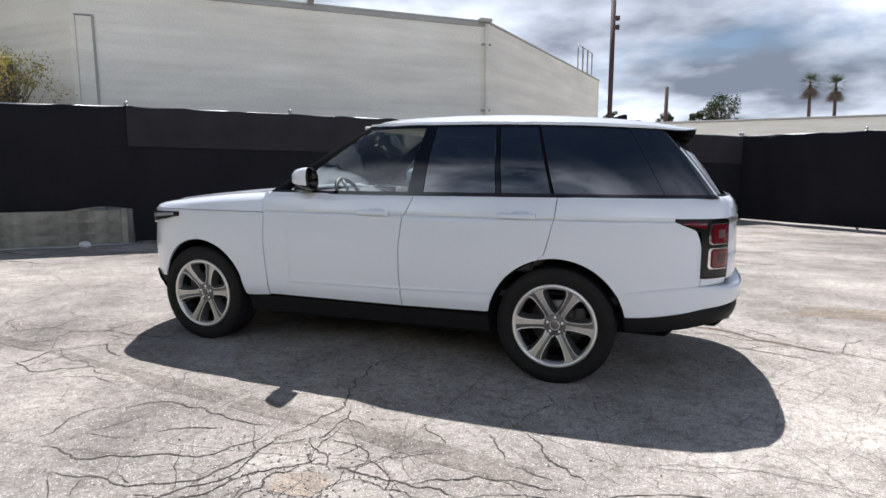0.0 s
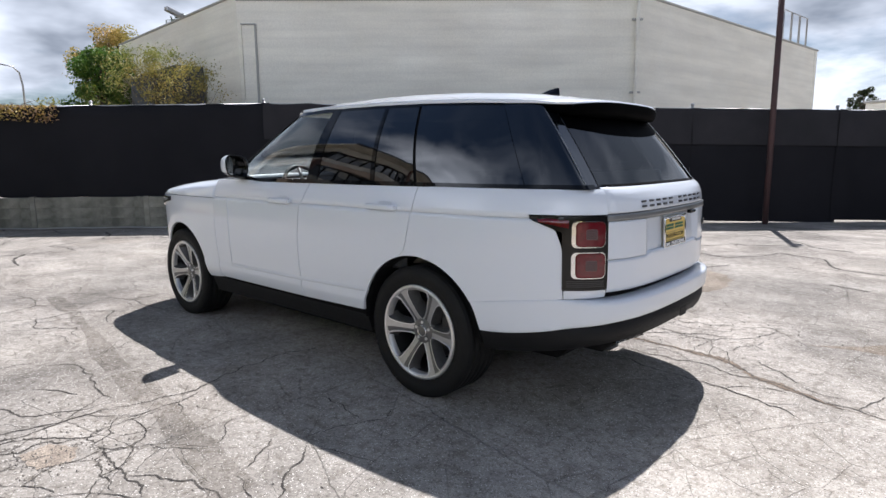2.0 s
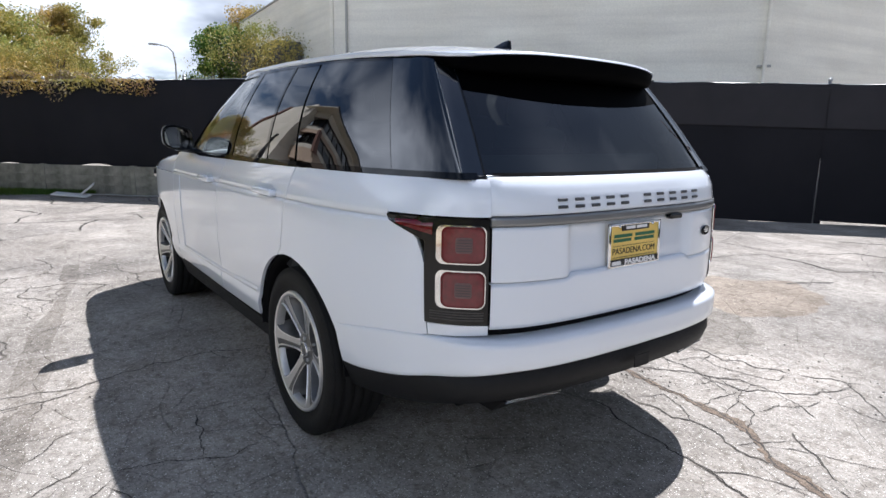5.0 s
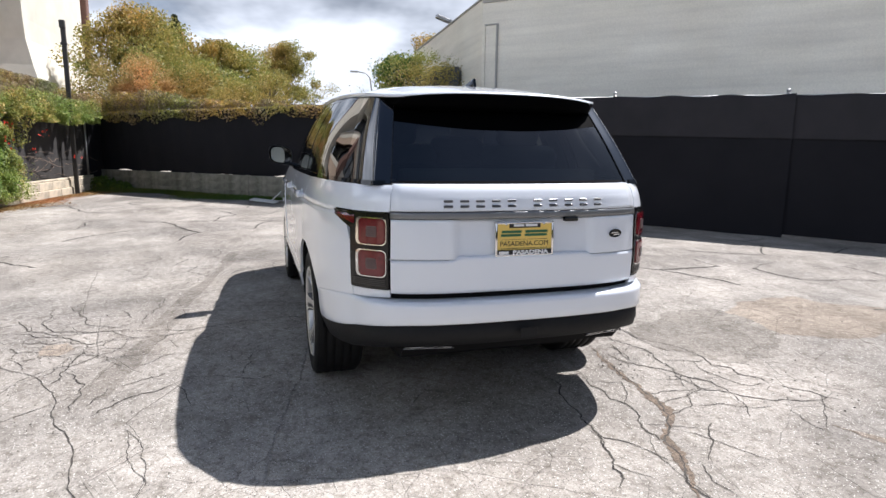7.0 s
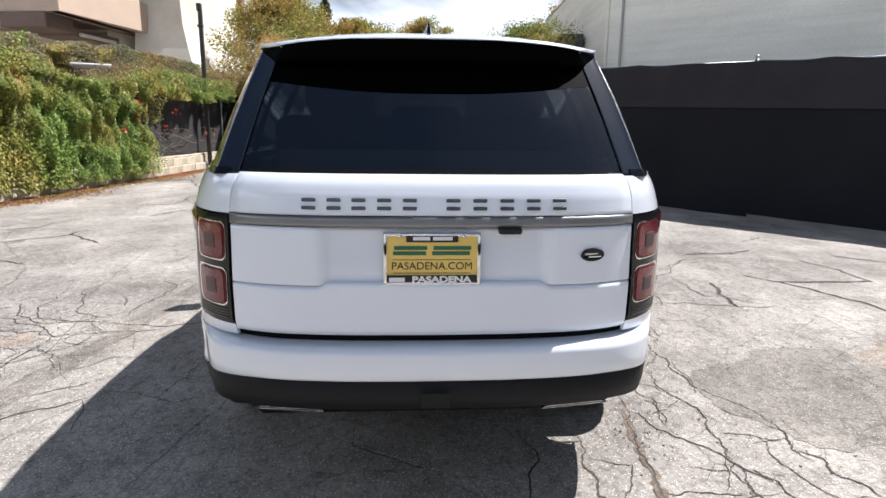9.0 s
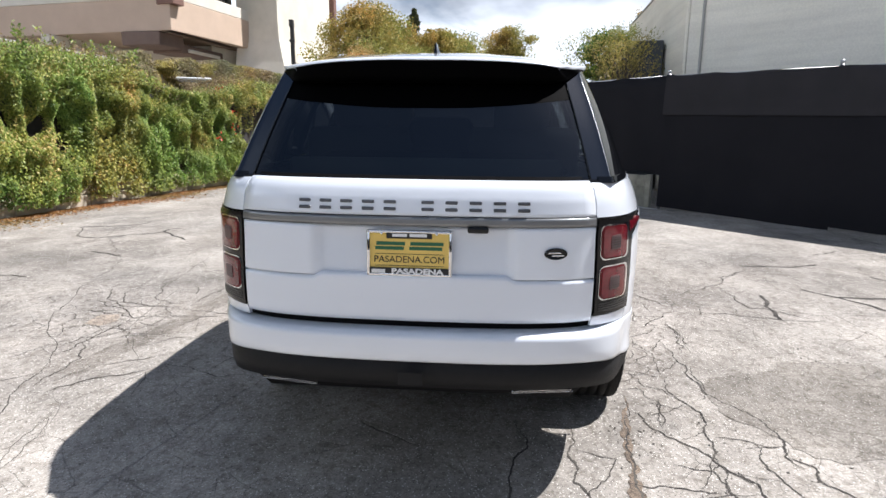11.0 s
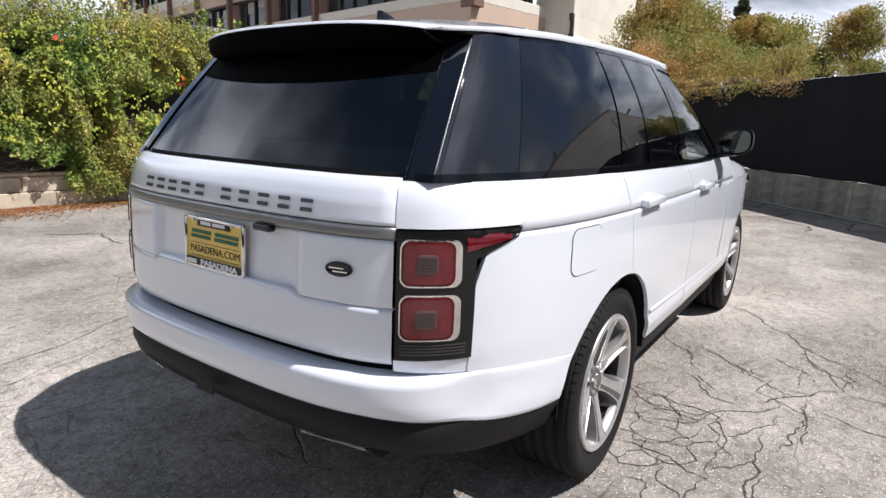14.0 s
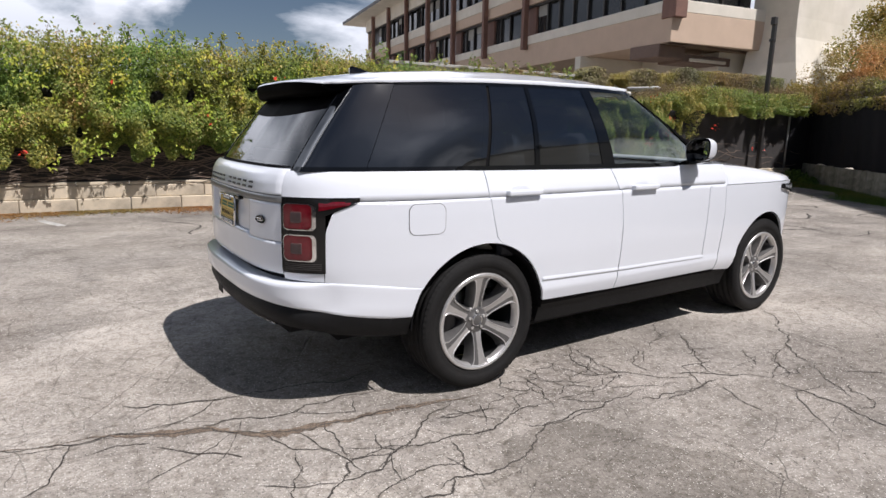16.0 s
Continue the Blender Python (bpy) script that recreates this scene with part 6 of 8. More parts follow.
def tailgate(root):
    w = 0.664
    gate = thing_part("tailgate", root)

    def strip(name, y0, y1, z0, z1, mat_, out=0.0, nu=30, nv=10, rim=0.02, label=""):
        """A full-width piece of the gate between two heights; y limits are half widths."""
        rows = []
        ys = np.linspace(y0, y1, nu)
        zs = np.linspace(z0, z1, nv)
        vs = []
        for z in zs:
            row = []
            for y in ys:
                p = skin(sy(abs(y)), z, 1 if y >= 0 else -1, out)
                row.append(p)
            rows.append(row)
        inner = lambda row: [Vector((p.x - rim, p.y, p.z)) for p in row]
        rows = [inner(rows[0])] + rows + [inner(rows[-1])]
        rows = [[Vector((r[0].x - rim, r[0].y, r[0].z))] + r + [Vector((r[-1].x - rim, r[-1].y, r[-1].z))] for r in rows]
        return loft(name, rows, mat_, gate, label)

    strip("upper_skin", -w, w, 1.122, 1.247, M_BODY, nv=12)
    strip("trim_strip", -w, w, 1.087, 1.118, M_TRIM, 0.004, nv=4, label="satin grey finisher strip")
    # middle skin with the plate recess: a tray that steps in between the two upright flanks
    ys = np.concatenate([np.linspace(-w, -0.40, 10), np.linspace(-0.385, -0.33, 6), np.linspace(-0.31, 0.31, 15), np.linspace(0.33, 0.385, 6), np.linspace(0.40, w, 10)])
    rows = []
    for z in np.concatenate([np.linspace(0.896, 0.905, 3), np.linspace(0.915, 0.93, 4), np.linspace(0.95, 1.083, 10)]):
        row = []
        for y in ys:
            d = (1 - ease(0.33, 0.385, abs(y)))
            p = skin(sy(abs(y)), z, 1 if y >= 0 else -1, -0.026 * float(d) * float(0.75 + 0.25 * ease(0.93, 1.05, z)))
            row.append(p)
        rows.append(row)
    rows = [[Vector((p.x - 0.02, p.y, p.z)) for p in rows[0]]] + rows + [[Vector((p.x - 0.02, p.y, p.z)) for p in rows[-1]]]
    loft("middle_skin", rows, M_BODY, gate)
    # lower skin, raised in the middle under the recess
    rows = []
    for v in np.linspace(0, 1, 12):
        row = []
        for y in ys:
            d = float(1 - ease(0.335, 0.38, abs(y)))
            up = 0.889 + 0.018 * d
            p = skin(sy(abs(y)), 0.730 + (up - 0.730) * v, 1 if y >= 0 else -1, 0.0)
            row.append(p)
        rows.append(row)
    rows = [[Vector((p.x - 0.02, p.y, p.z)) for p in rows[0]]] + rows + [[Vector((p.x - 0.034, p.y, p.z + 0.003)) for p in rows[-1]]]
    loft("lower_skin", rows, M_BODY, gate)
    # inner dark backing seen in the shut lines
    rows = [[skin(sy(abs(y)), z, 1 if y >= 0 else -1, -0.03) for y in np.linspace(-0.70, 0.70, 24)] for z in np.linspace(0.66, 1.26, 8)]
    loft("backing", rows, M_LINER, gate)
    lettering(gate)
    # camera pod and release under the strip
    part("camera_pod", box((0.03, 0.075, 0.022), pose(2.575, 0.235, 1.076), 0.007, 2), M_GLOSSBLACK, gate)
    plate(root)


def thing_part(name, parent):
    ob = new(name)
    ob.parent = parent
    ob.empty_display_size = 0.05
    return ob


def text_mesh(word, size, depth, mat_, shear=0.0, bold=0.0):
    """Solid letters from the built-in font, standing upright and facing the tail, centred."""
    cu = bpy.data.curves.new("letters", "FONT")
    cu.body, cu.size, cu.extrude, cu.align_x, cu.align_y = word, size, depth, "CENTER", "CENTER"
    cu.shear, cu.offset = shear, bold
    ob = bpy.data.objects.new("letters", cu)
    scene.collection.objects.link(ob)
    me = bpy.data.meshes.new_from_object(ob.evaluated_get(bpy.context.evaluated_depsgraph_get()))
    bpy.data.objects.remove(ob)
    me.materials.clear()
    me.materials.append(mat_)
    return me


FACE_BACK = Matrix(((0, 0, 1, 0), (1, 0, 0, 0), (0, 1, 0, 0), (0, 0, 0, 1)))


def lettering(gate):
    # the maker's mark: two words as rows of plain double bars
    for y in (-0.400, -0.321, -0.243, -0.163, -0.083, 0.054, 0.139, 0.225, 0.311, 0.397):
        side = 1 if y >= 0 else -1
        p, q = skin(sy(abs(y)), 1.158, side, 0.003), skin(sy(abs(y) + 0.01), 1.158, side, 0.003)
        turn = math.atan2((p.x - q.x), 0.01) * side
        bm = bmesh.new()
        for dz in (0.0125, -0.0125):
            add_box(bm, Matrix.Translation(p) @ Matrix.Rotation(turn, 4, "Z") @ Matrix.Rotation(radians(-11), 4, "Y") @ pose(0, 0, dz), (0.006, 0.044, 0.0115), 0.002)
        part("mark_bar", bm, M_LETTER, gate)
    # oval badge
    p, q = skin(sy(0.515), 0.992, 1, 0.003), skin(sy(0.535), 0.992, 1, 0.003)
    aim = math.atan2(p.x - q.x, q.y - p.y)
    vs, fs = lathe([(0.0, 0.006), (0.85, 0.006), (0.9, 0.007), (1.0, 0.003), (1.0, 0.0)], 32)
    me = mesh_of("badge", vs, fs, M_GLOSSBLACK, True)
    me.transform(Matrix.Translation(p) @ Matrix.Rotation(aim, 4, "Z") @ Matrix(((0, 1, 0, 0), (0.043, 0, 0, 0), (0, 0, 0.0215, 0), (0, 0, 0, 1))))
    ob = part("badge", me, None, gate, "small oval dark badge")
    for k, z in enumerate((0.004, -0.006)):
        q = p + Matrix.Rotation(aim, 3, "Z") @ Vector((0.0065, 0.006 if k else -0.006, z))
        part("badge_bar", box((0.002, 0.046, 0.005), Matrix.Translation(q) @ Matrix.Rotation(aim, 4, "Z"), 0.0008), M_CHROME, ob)


def plate(root):
    """Dealer's card in a chrome frame, where the number plate goes."""
    m = Matrix.Translation((2.572, -0.012, 0.985)) @ Matrix.Rotation(radians(-2), 4, "Y")
    pl = thing("dealer_plate", "yellow dealer plate card with green lettering in a chrome frame", "plate", at=m)
    part("card", box((0.004, 0.296, 0.148), Matrix(), 0.001), M_YELLOW, pl)
    bm = bmesh.new()
    for y, z, sy_, sz_ in ((0, 0.078, 0.31, 0.012), (0, -0.078, 0.31, 0.012), (0.149, 0, 0.012, 0.168), (-0.149, 0, 0.012, 0.168)):
        add_box(bm, pose(0.004, y, z), (0.012, sy_, sz_), 0.004, 2)
    part("frame", bm, M_CHROME, pl, "chrome plate frame", smooth=True)
    part("frame_header", box((0.006, 0.165, 0.024), pose(0.0066, 0, 0.066), 0.002), M_BLACKINK, pl)
    part("frame_footer", box((0.006, 0.29, 0.026), pose(0.0066, 0, -0.066), 0.002), M_BLACKINK, pl)

    def words(text, z, size, mat_, wide, shear=0.0, bold=0.001, y=0.0, x=0.0105):
        me = text_mesh(text, size, 0.0006, mat_, shear, bold)
        co = [v.co.x for v in me.vertices]
        k = wide / (max(co) - min(co))
        me.transform(Matrix.Translation((x, y, z)) @ FACE_BACK @ Matrix.Diagonal((k, 1, 1, 1)))
        part("lettering", me, None, pl)

    # the maker's name as plain bars: small and white above, large and green on the card
    for y, z, wide, high, mat_, x in ((-0.034, 0.066, 0.054, 0.011, M_WHITEINK, 0.0103), (0.033, 0.066, 0.062, 0.011, M_WHITEINK, 0.0103),
                                      (-0.068, 0.035, 0.105, 0.0125, M_GREENINK, 0.003), (0.064, 0.035, 0.120, 0.0125, M_GREENINK, 0.003),
                                      (-0.072, 0.018, 0.105, 0.0125, M_GREENINK, 0.003), (0.060, 0.018, 0.120, 0.0125, M_GREENINK, 0.003)):
        part("name_bar", box((0.001, wide, high), pose(x, y, z)), mat_, pl)
    words("PASADENA.COM", -0.024, 0.034, M_BLACKINK, 0.255, 0, 0.0, x=0.003)
    words("PASADENA", -0.066, 0.027, M_WHITEINK, 0.19, 0.0, 0.0012, 0.03)
    part("rule", box((0.001, 0.25, 0.0015), pose(0.003, 0, -0.003)), M_BLACKINK, pl)
    part("rule", box((0.001, 0.25, 0.0015), pose(0.003, 0, -0.046)), M_BLACKINK, pl)
    part("dealer_mark", box((0.001, 0.05, 0.014), pose(0.0103, -0.112, -0.066)), M_WHITEINK, pl)
    for y in (-0.1, 0.1):
        bm = bmesh.new()
        bmesh.ops.create_uvsphere(bm, u_segments=8, v_segments=5, radius=0.006, matrix=pose(0.01, y, 0.072))
        part("screw", bm, M_CHROME, pl, smooth=True)


def bonnet(root):
    rows = []
    for i, x in enumerate(np.concatenate([np.linspace(-2.225, -2.05, 9), np.linspace(-2.0, -0.80, 22)])):
        w = float(np.interp(x, PLAN[:, 0], PLAN[:, 1])) - 0.013 - 0.05 * float(ease(-1.95, -2.22, x))
        zc = float(np.interp(x, [-2.225, -2.205, -2.17, -2.1, -2.0, -1.6, -1.2, -0.8], [1.068, 1.092, 1.116, 1.142, 1.163, 1.207, 1.245, 1.270]))
        row = []
        for y in np.concatenate([-np.linspace(1, 0.86, 8), np.linspace(-0.84, 0.84, 17), np.linspace(0.86, 1, 8)]):
            a = abs(y)
            z = zc - 0.022 * a * a - 0.016 * float(ease(0.62, 0.72, a))
            edge = max(0.0, (a - 0.86) / 0.14)
            z = z + (1.089 - z) * (1 - math.sqrt(max(0.0, 1 - edge**2)))
            row.append(Vector((x + 0.0 * a, y * w, z)))
        rows.append(row)
    first = [Vector((p.x - 0.012, p.y, 1.055)) for p in rows[0]]
    last = [Vector((p.x + 0.003, p.y, p.z - 0.03)) for p in rows[-1]]
    loft("bonnet", [first] + rows + [last], M_BODY, root)
    # dark cowl with wipers ahead of the windscreen
    rows = [[Vector((x + 0.28 * (abs(y) / 0.9) ** 3, y, z)) for y in np.linspace(-0.74, 0.74, 15)] for x, z in ((-1.05, 1.235), (-0.99, 1.22), (-0.93, 1.23))]
    loft("cowl", rows, M_MATTBLACK, root)
    # shoulder between bonnet, wing and door top
    for side in (-1, 1):
        s0, s1 = sx(-0.80), sx(-0.762)
        panel("wing_top", coons([(s0, 1.092), (s1, 1.092)], [(s0, 1.238), (s1, 1.238)], [(s0, 1.092), (s0, 1.238)], [(s1, 1.092), (s1, 1.238)], 2, 5), skin, side, M_BODY, root, 0.01, -0.002)


def glasshouse(root):
    def quad(name, k0, k1, t0, t1, mat_, side, parent, out=0.0, nu=12, nv=10, rim=0.01, k0t=None, k1t=None, label=""):
        k0t = k0 if k0t is None else k0t
        k1t = k1 if k1t is None else k1t
        net = coons([(k0, t0), (k1, t0)], [(k0t, t1), (k1t, t1)], [(k0, t0), (k0t, t1)], [(k1, t0), (k1t, t1)], nu, nv)
        return panel(name, net, cabin, side, mat_, parent, rim, out, label)

    for side in (-1, 1):
        quad("front_pillar", 2.55, 3.43, 0, 1, M_DEEPBLACK, side, root, 0.004)
        ob = quad("front_side_window", 3.44, 5.88, 0.03, 0.94, M_CLEAR, side, root, -0.004, k0t=3.44)
        ob.visible_shadow = False
        quad("window_trim", 3.43, 5.9, 0.94, 1.0, M_GLOSSBLACK, side, root, 0.004, nv=1)
        quad("centre_pillar", 5.9, 6.16, 0, 1, M_GLOSSBLACK, side, root, 0.003, nu=4)
        quad("rear_side_window", 6.17, 7.27, 0.03, 0.95, M_PRIVACY, side, root, 0.0)
        quad("window_bar", 7.28, 7.34, 0.0, 0.97, M_GLOSSBLACK, side, root, 0.003, nu=2)
        quad("rear_side_window", 7.35, 7.95, 0.03, 0.95, M_PRIVACY, side, root, 0.0, nu=6)
        quad("door_gap_backing", 7.9, 8.06, 0.0, 0.99, M_LINER, side, root, -0.008, nu=3)
        quad("window_trim", 6.17, 8.0, 0.95, 1.0, M_GLOSSBLACK, side, root, 0.002, nv=1)
        quad("quarter_window", 8.0, 9.7, 0.0, 0.958, M_PRIVACY, side, root, 0.001)
        quad("window_trim", 8.0, 9.7, 0.96, 1.0, M_GLOSSBLACK, side, root, 0.001, nv=1)
        quad("rear_pillar", 9.71, 11.52, 0.0, 0.985, M_PILLAR, side, root, 0.0015, 30, rim=0.02)
        quad("gate_frame", 11.56, 12.22, 0.0, 0.985, M_PILLAR, side, root, 0.004, 16, rim=0.02)
        quad("gate_gap_backing", 11.4, 11.7, 0.0, 0.98, M_LINER, side, root, -0.012, nu=4)
        edge = [cabin(12.24, t, side, 0.004) for t in np.linspace(0.0, 0.86, 14)]
        tube("glass_edge_bead", edge, 0.003, M_GLOSSBLACK, root, 6)
        # thin satin grey bead added to draw the highlight along the pillar's edge
        edge = [cabin(11.535, t, side, 0.001) for t in np.linspace(0.0, 0.93, 14)]
        tube("pillar_edge_highlight", edge, 0.003, M_TRIM, root, 6)
        # white ledge between the shoulder and the pillar's foot
        ks = np.linspace(8.2, 12.3, 40)
        foot = [cabin(float(k), 0.0, side, -0.004) - Vector((0, 0, 0.010)) for k in ks]
        ss = np.linspace(sx(1.5), sy(0.62), 200)
        rim = [skin(float(s), 1.236, side, 0.0) for s in ss]
        outer = [min(rim, key=lambda q: (q.x - p.x) ** 2 + (q.y - p.y) ** 2) for p in foot]
        outer = [outer[0]] + [(a + b + c) / 3 for a, b, c in zip(outer, outer[1:], outer[2:])] + [outer[-1]]
        loft("shoulder_ledge", [outer, [(p + q) / 2 + Vector((0, 0, 0.002)) for p, q in zip(outer, foot)], foot], M_BODY, root, flip=side < 0)
        # belt moulding
        quad("belt_moulding", 3.0, 12.1, -0.022, 0.03, M_GLOSSBLACK, side, root, 0.009, 60, 3)
    # windscreen and rear glass run across the middle
    for name, ka, kb, t0, t1, m_, o in (("windscreen", 2.56, 0.0, 0.02, 0.97, M_CLEAR, 0.0), ("rear_window", 12.2, 14.0, 0.012, 0.985, M_REARGLASS, 0.0)):
        ks = list(np.linspace(ka, kb, 14))
        rows = [[cabin(k, t, -1, o) for k in ks] + [cabin(k, t, 1, o) for k in ks[-2::-1]] for t in np.linspace(t0, t1, 10)]
        ob = loft(name, rows, m_, root, flip=(name == "windscreen"))
        if name == "windscreen":
            ob.visible_shadow = False
    # black band across the top of the rear glass, deeper in the middle: print, with the spoiler's dark reflection
    # painted in
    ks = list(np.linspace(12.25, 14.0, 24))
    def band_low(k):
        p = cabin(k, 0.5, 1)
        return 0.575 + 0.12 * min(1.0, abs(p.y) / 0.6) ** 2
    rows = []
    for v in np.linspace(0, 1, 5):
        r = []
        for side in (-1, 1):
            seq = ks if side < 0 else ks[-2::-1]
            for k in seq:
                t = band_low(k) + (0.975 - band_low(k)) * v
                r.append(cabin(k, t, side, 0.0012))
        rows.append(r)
    loft("print_and_reflection_band", rows, M_DEEPBLACK, root)
    # thin bright line at the foot of the rear glass and its dark gasket
    ks = list(np.linspace(12.0, 14.0, 14))
    rows = [[cabin(k, t, -1, o) for k in ks] + [cabin(k, t, 1, o) for k in ks[-2::-1]] for t, o in ((-0.035, -0.02), (-0.02, 0.006), (0.008, 0.004), (0.014, -0.01))]
    loft("rear_gasket", rows, M_GLOSSBLACK, root)


def roof_panel(root):
    """White roof with turned-down sides; its end overhangs the rear glass as a visor with a black hollow underside."""
    rows = []
    xs = np.concatenate([np.linspace(-0.13, 0.1, 7), np.linspace(0.2, 1.9, 21), np.linspace(1.96, 2.285, 9)])
    for x in xs:
        w = float(np.interp(x, [-0.13, -0.09, -0.03, 0.05, 0.2, 0.5, 0.9, 1.3, 1.65, 1.95, 2.06, 2.15, 2.22, 2.26, 2.285], [0.36, 0.50, 0.62, 0.675, 0.708, 0.722, 0.722, 0.715, 0.70, 0.670, 0.643, 0.618, 0.588, 0.563, 0.535]))
        zc = float(np.interp(x, [-0.13, 0.0, 0.2, 0.6, 1.0, 1.4, 1.8, 2.06, 2.285], [1.778, 1.802, 1.822, 1.834, 1.830, 1.812, 1.776, 1.738, 1.700]))
        ze = float(np.interp(x, [-0.13, 0.0, 0.3, 0.9, 1.3, 1.65, 1.95, 2.06, 2.2, 2.285], [1.765, 1.748, 1.752, 1.748, 1.737, 1.722, 1.702, 1.692, 1.680, 1.678]))
        row = []
        for q in np.concatenate([-np.linspace(1, 0.8, 8), np.linspace(-0.75, 0.75, 15), np.linspace(0.8, 1, 8)]):
            a = abs(q)
            z = ze + (zc - ze) * (1 - a**2.6) - 0.010 * float(ease(0.70, 0.76, a)) * float(ease(1.0, 0.9, a)) * float(ease(2.2, 1.9, x))
            row.append(Vector((x - max(0.0, x - 1.95) * 0.24 * a**4, q * w, z)))
        drop = float(np.interp(x, [0, 1.9, 2.1, 2.285], [0.022, 0.020, 0.012, 0.010]))
        row = [Vector((row[0].x, -w + 0.006, ze - drop))] + row + [Vector((row[-1].x, w - 0.006, ze - drop))]
        rows.append(row)
    tail = [Vector((p.x + 0.004, p.y, p.z - 0.009)) for p in rows[-1]]
    loft("roof", rows + [tail], M_BODY, root)
    # underside: from the rim of the overhang, round the tail, in to the glass and the rear pillars
    late = [i for i, x in enumerate(xs) if x >= 2.0]
    rim = [rows[i][0] for i in late] + tail[1:-1] + [rows[i][-1] for i in late[::-1]]
    rim = [Vector((p.x - 0.003, p.y * 0.997, p.z - 0.002)) for p in rim]
    d = np.concatenate([[0], np.cumsum([(q - p).length for p, q in zip(rim, rim[1:])])])
    u = 2 * d / d[-1] - 1
    ring = []
    for e in u:
        ring.append(cabin(float(np.interp(abs(e), [0, 0.45, 0.62, 0.72, 0.82, 1.0], [14, 13, 12.3, 11.9, 11.4, 10.5])), float(np.interp(abs(e), [0, 0.45, 0.62, 0.74, 1.0], [0.80, 0.82, 0.86, 0.955, 0.985])), -1 if e < 0 else 1, 0.004))
    under = []
    for v in np.linspace(0, 1, 9):
        row = []
        for p, q, e in zip(rim, ring, u):
            m = p + (q - p) * v
            fall = float(ease(0.82, 0.55, abs(e)))
            m.z -= (0.026 * math.sin(math.pi * min(1.0, v * 1.0)) ** 0.7) * fall
            m.x += 0.02 * math.sin(math.pi * v) * fall
            row.append(m)
        under.append(row)
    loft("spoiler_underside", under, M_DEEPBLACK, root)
    part("brake_light", box((0.006, 0.3, 0.008), pose(2.279, 0, 1.682), 0.002), M_DARKRED, root)
    # shark-fin aerial
    vs, fs = [], []
    for x, h, w in ((0, 0.0, 0.03), (0.05, 0.02, 0.03), (0.12, 0.055, 0.02), (0.17, 0.072, 0.012), (0.19, 0.07, 0.01), (0.2, 0.0, 0.03)):
        vs += [(x, -w, 0), (x, -0.3 * w, h), (x, 0.3 * w, h), (x, w, 0)]
    for i in range(5):
        for k in range(3):
            fs.append((i * 4 + k, i * 4 + k + 1, i * 4 + k + 5, i * 4 + k + 4))
    me = mesh_of("aerial_fin", vs, fs, M_GLOSSBLACK, True)
    me.transform(pose(1.64, 0, 1.787, 0, 6) @ Matrix.Diagonal((0.85, 0.9, 0.72, 1)))
    part("aerial_fin", me, None, root)


def mirror(side, root):
    """Door mirror: rounded housing with a white cap, black foot, real glass."""
    def shell(scale, x0, x1):
        rows = []
        for i, v in enumerate(np.linspace(0, 1, 9)):
            x = x0 + (x1 - x0) * v
            k = math.sqrt(max(0.0, 1 - (1 - v) ** 2.2)) * scale
            row = []
            for a in np.linspace(0, 2 * math.pi, 33):
                c, s = math.cos(a), math.sin(a)
                e = 0.66
                yy = 0.098 * k * math.copysign(abs(c) ** e, c)
                zz = 0.080 * k * math.copysign(abs(s) ** e, s)
                row.append(Vector((x + 0.12 * yy, (1.03 + yy) * side, 1.345 + zz + 0.12 * yy)))
            rows.append(row)
        return rows

    rows = shell(1.0, -0.47, -0.31)
    head = loft("door_mirror", rows + [shell(0.93, -0.47, -0.304)[-1], shell(0.88, -0.47, -0.385)[-1]], M_GLOSSBLACK, root, "black door mirror with a white cap", flip=side > 0)
    vs = [Vector((p.x - 0.032 + 0.26 * (abs(p.y) - 1.03), p.y, p.z)) for p in shell(0.82, -0.47, -0.322)[-1][:-1]]
    part("mirror_pane", mesh_of("mirror_pane", vs, [tuple(range(len(vs)))], M_MIRROR), None, head, "mirror glass")
    part("mirror_foot", box((0.11, 0.17, 0.035), pose(-0.42, 0.945 * side, 1.262, 10 * side), 0.014, 2), M_GLOSSBLACK, head)
    # white cap over the front and upper part of the housing
    cap = shell(1.025, -0.476, -0.309)
    vs = [p for r in cap for p in [r[q % 32] for q in range(-3, 20)]]
    m = 23
    fs = [(i * m + j, i * m + j + 1, (i + 1) * m + j + 1, (i + 1) * m + j) for i in range(len(cap) - 1) for j in range(m - 1)]
    if side > 0:
        fs = [f[::-1] for f in fs]
    part("mirror_cap", mesh_of("mirror_cap", vs, fs, M_BODY, True), None, head, "white mirror cap")


def underbody(root):
    bm = bmesh.new()
    add_box(bm, pose(0.05, 0, 0.36), (1.96, 1.72, 0.2), 0.03)
    add_box(bm, pose(0.05, 0, 0.40), (4.3, 1.16, 0.24), 0.05)
    add_box(bm, pose(2.2, 0, 0.50), (0.6, 1.3, 0.2), 0.05)
    part("underbody", bm, M_LINER, root)
    # inner shell behind the shut lines
    for side in (-1, 1):
        for x0, x1, z0 in ((-0.79, 1.0, 0.42), (1.0, 2.3, 0.9), (-2.1, -0.79, 0.9)):
            net = coons([(sx(x0), z0), (sx(x1), z0)], [(sx(x0), 1.22 if x0 > -2 else 1.05), (sx(x1), 1.22 if x0 > -2 else 1.05)], [(sx(x0), z0), (sx(x0), 1.22 if x0 > -2 else 1.05)], [(sx(x1), z0), (sx(x1), 1.22 if x0 > -2 else 1.05)], 40, 36)
            panel("inner_panel", net, skin, side, M_LINER, root, 0.02, -0.008)


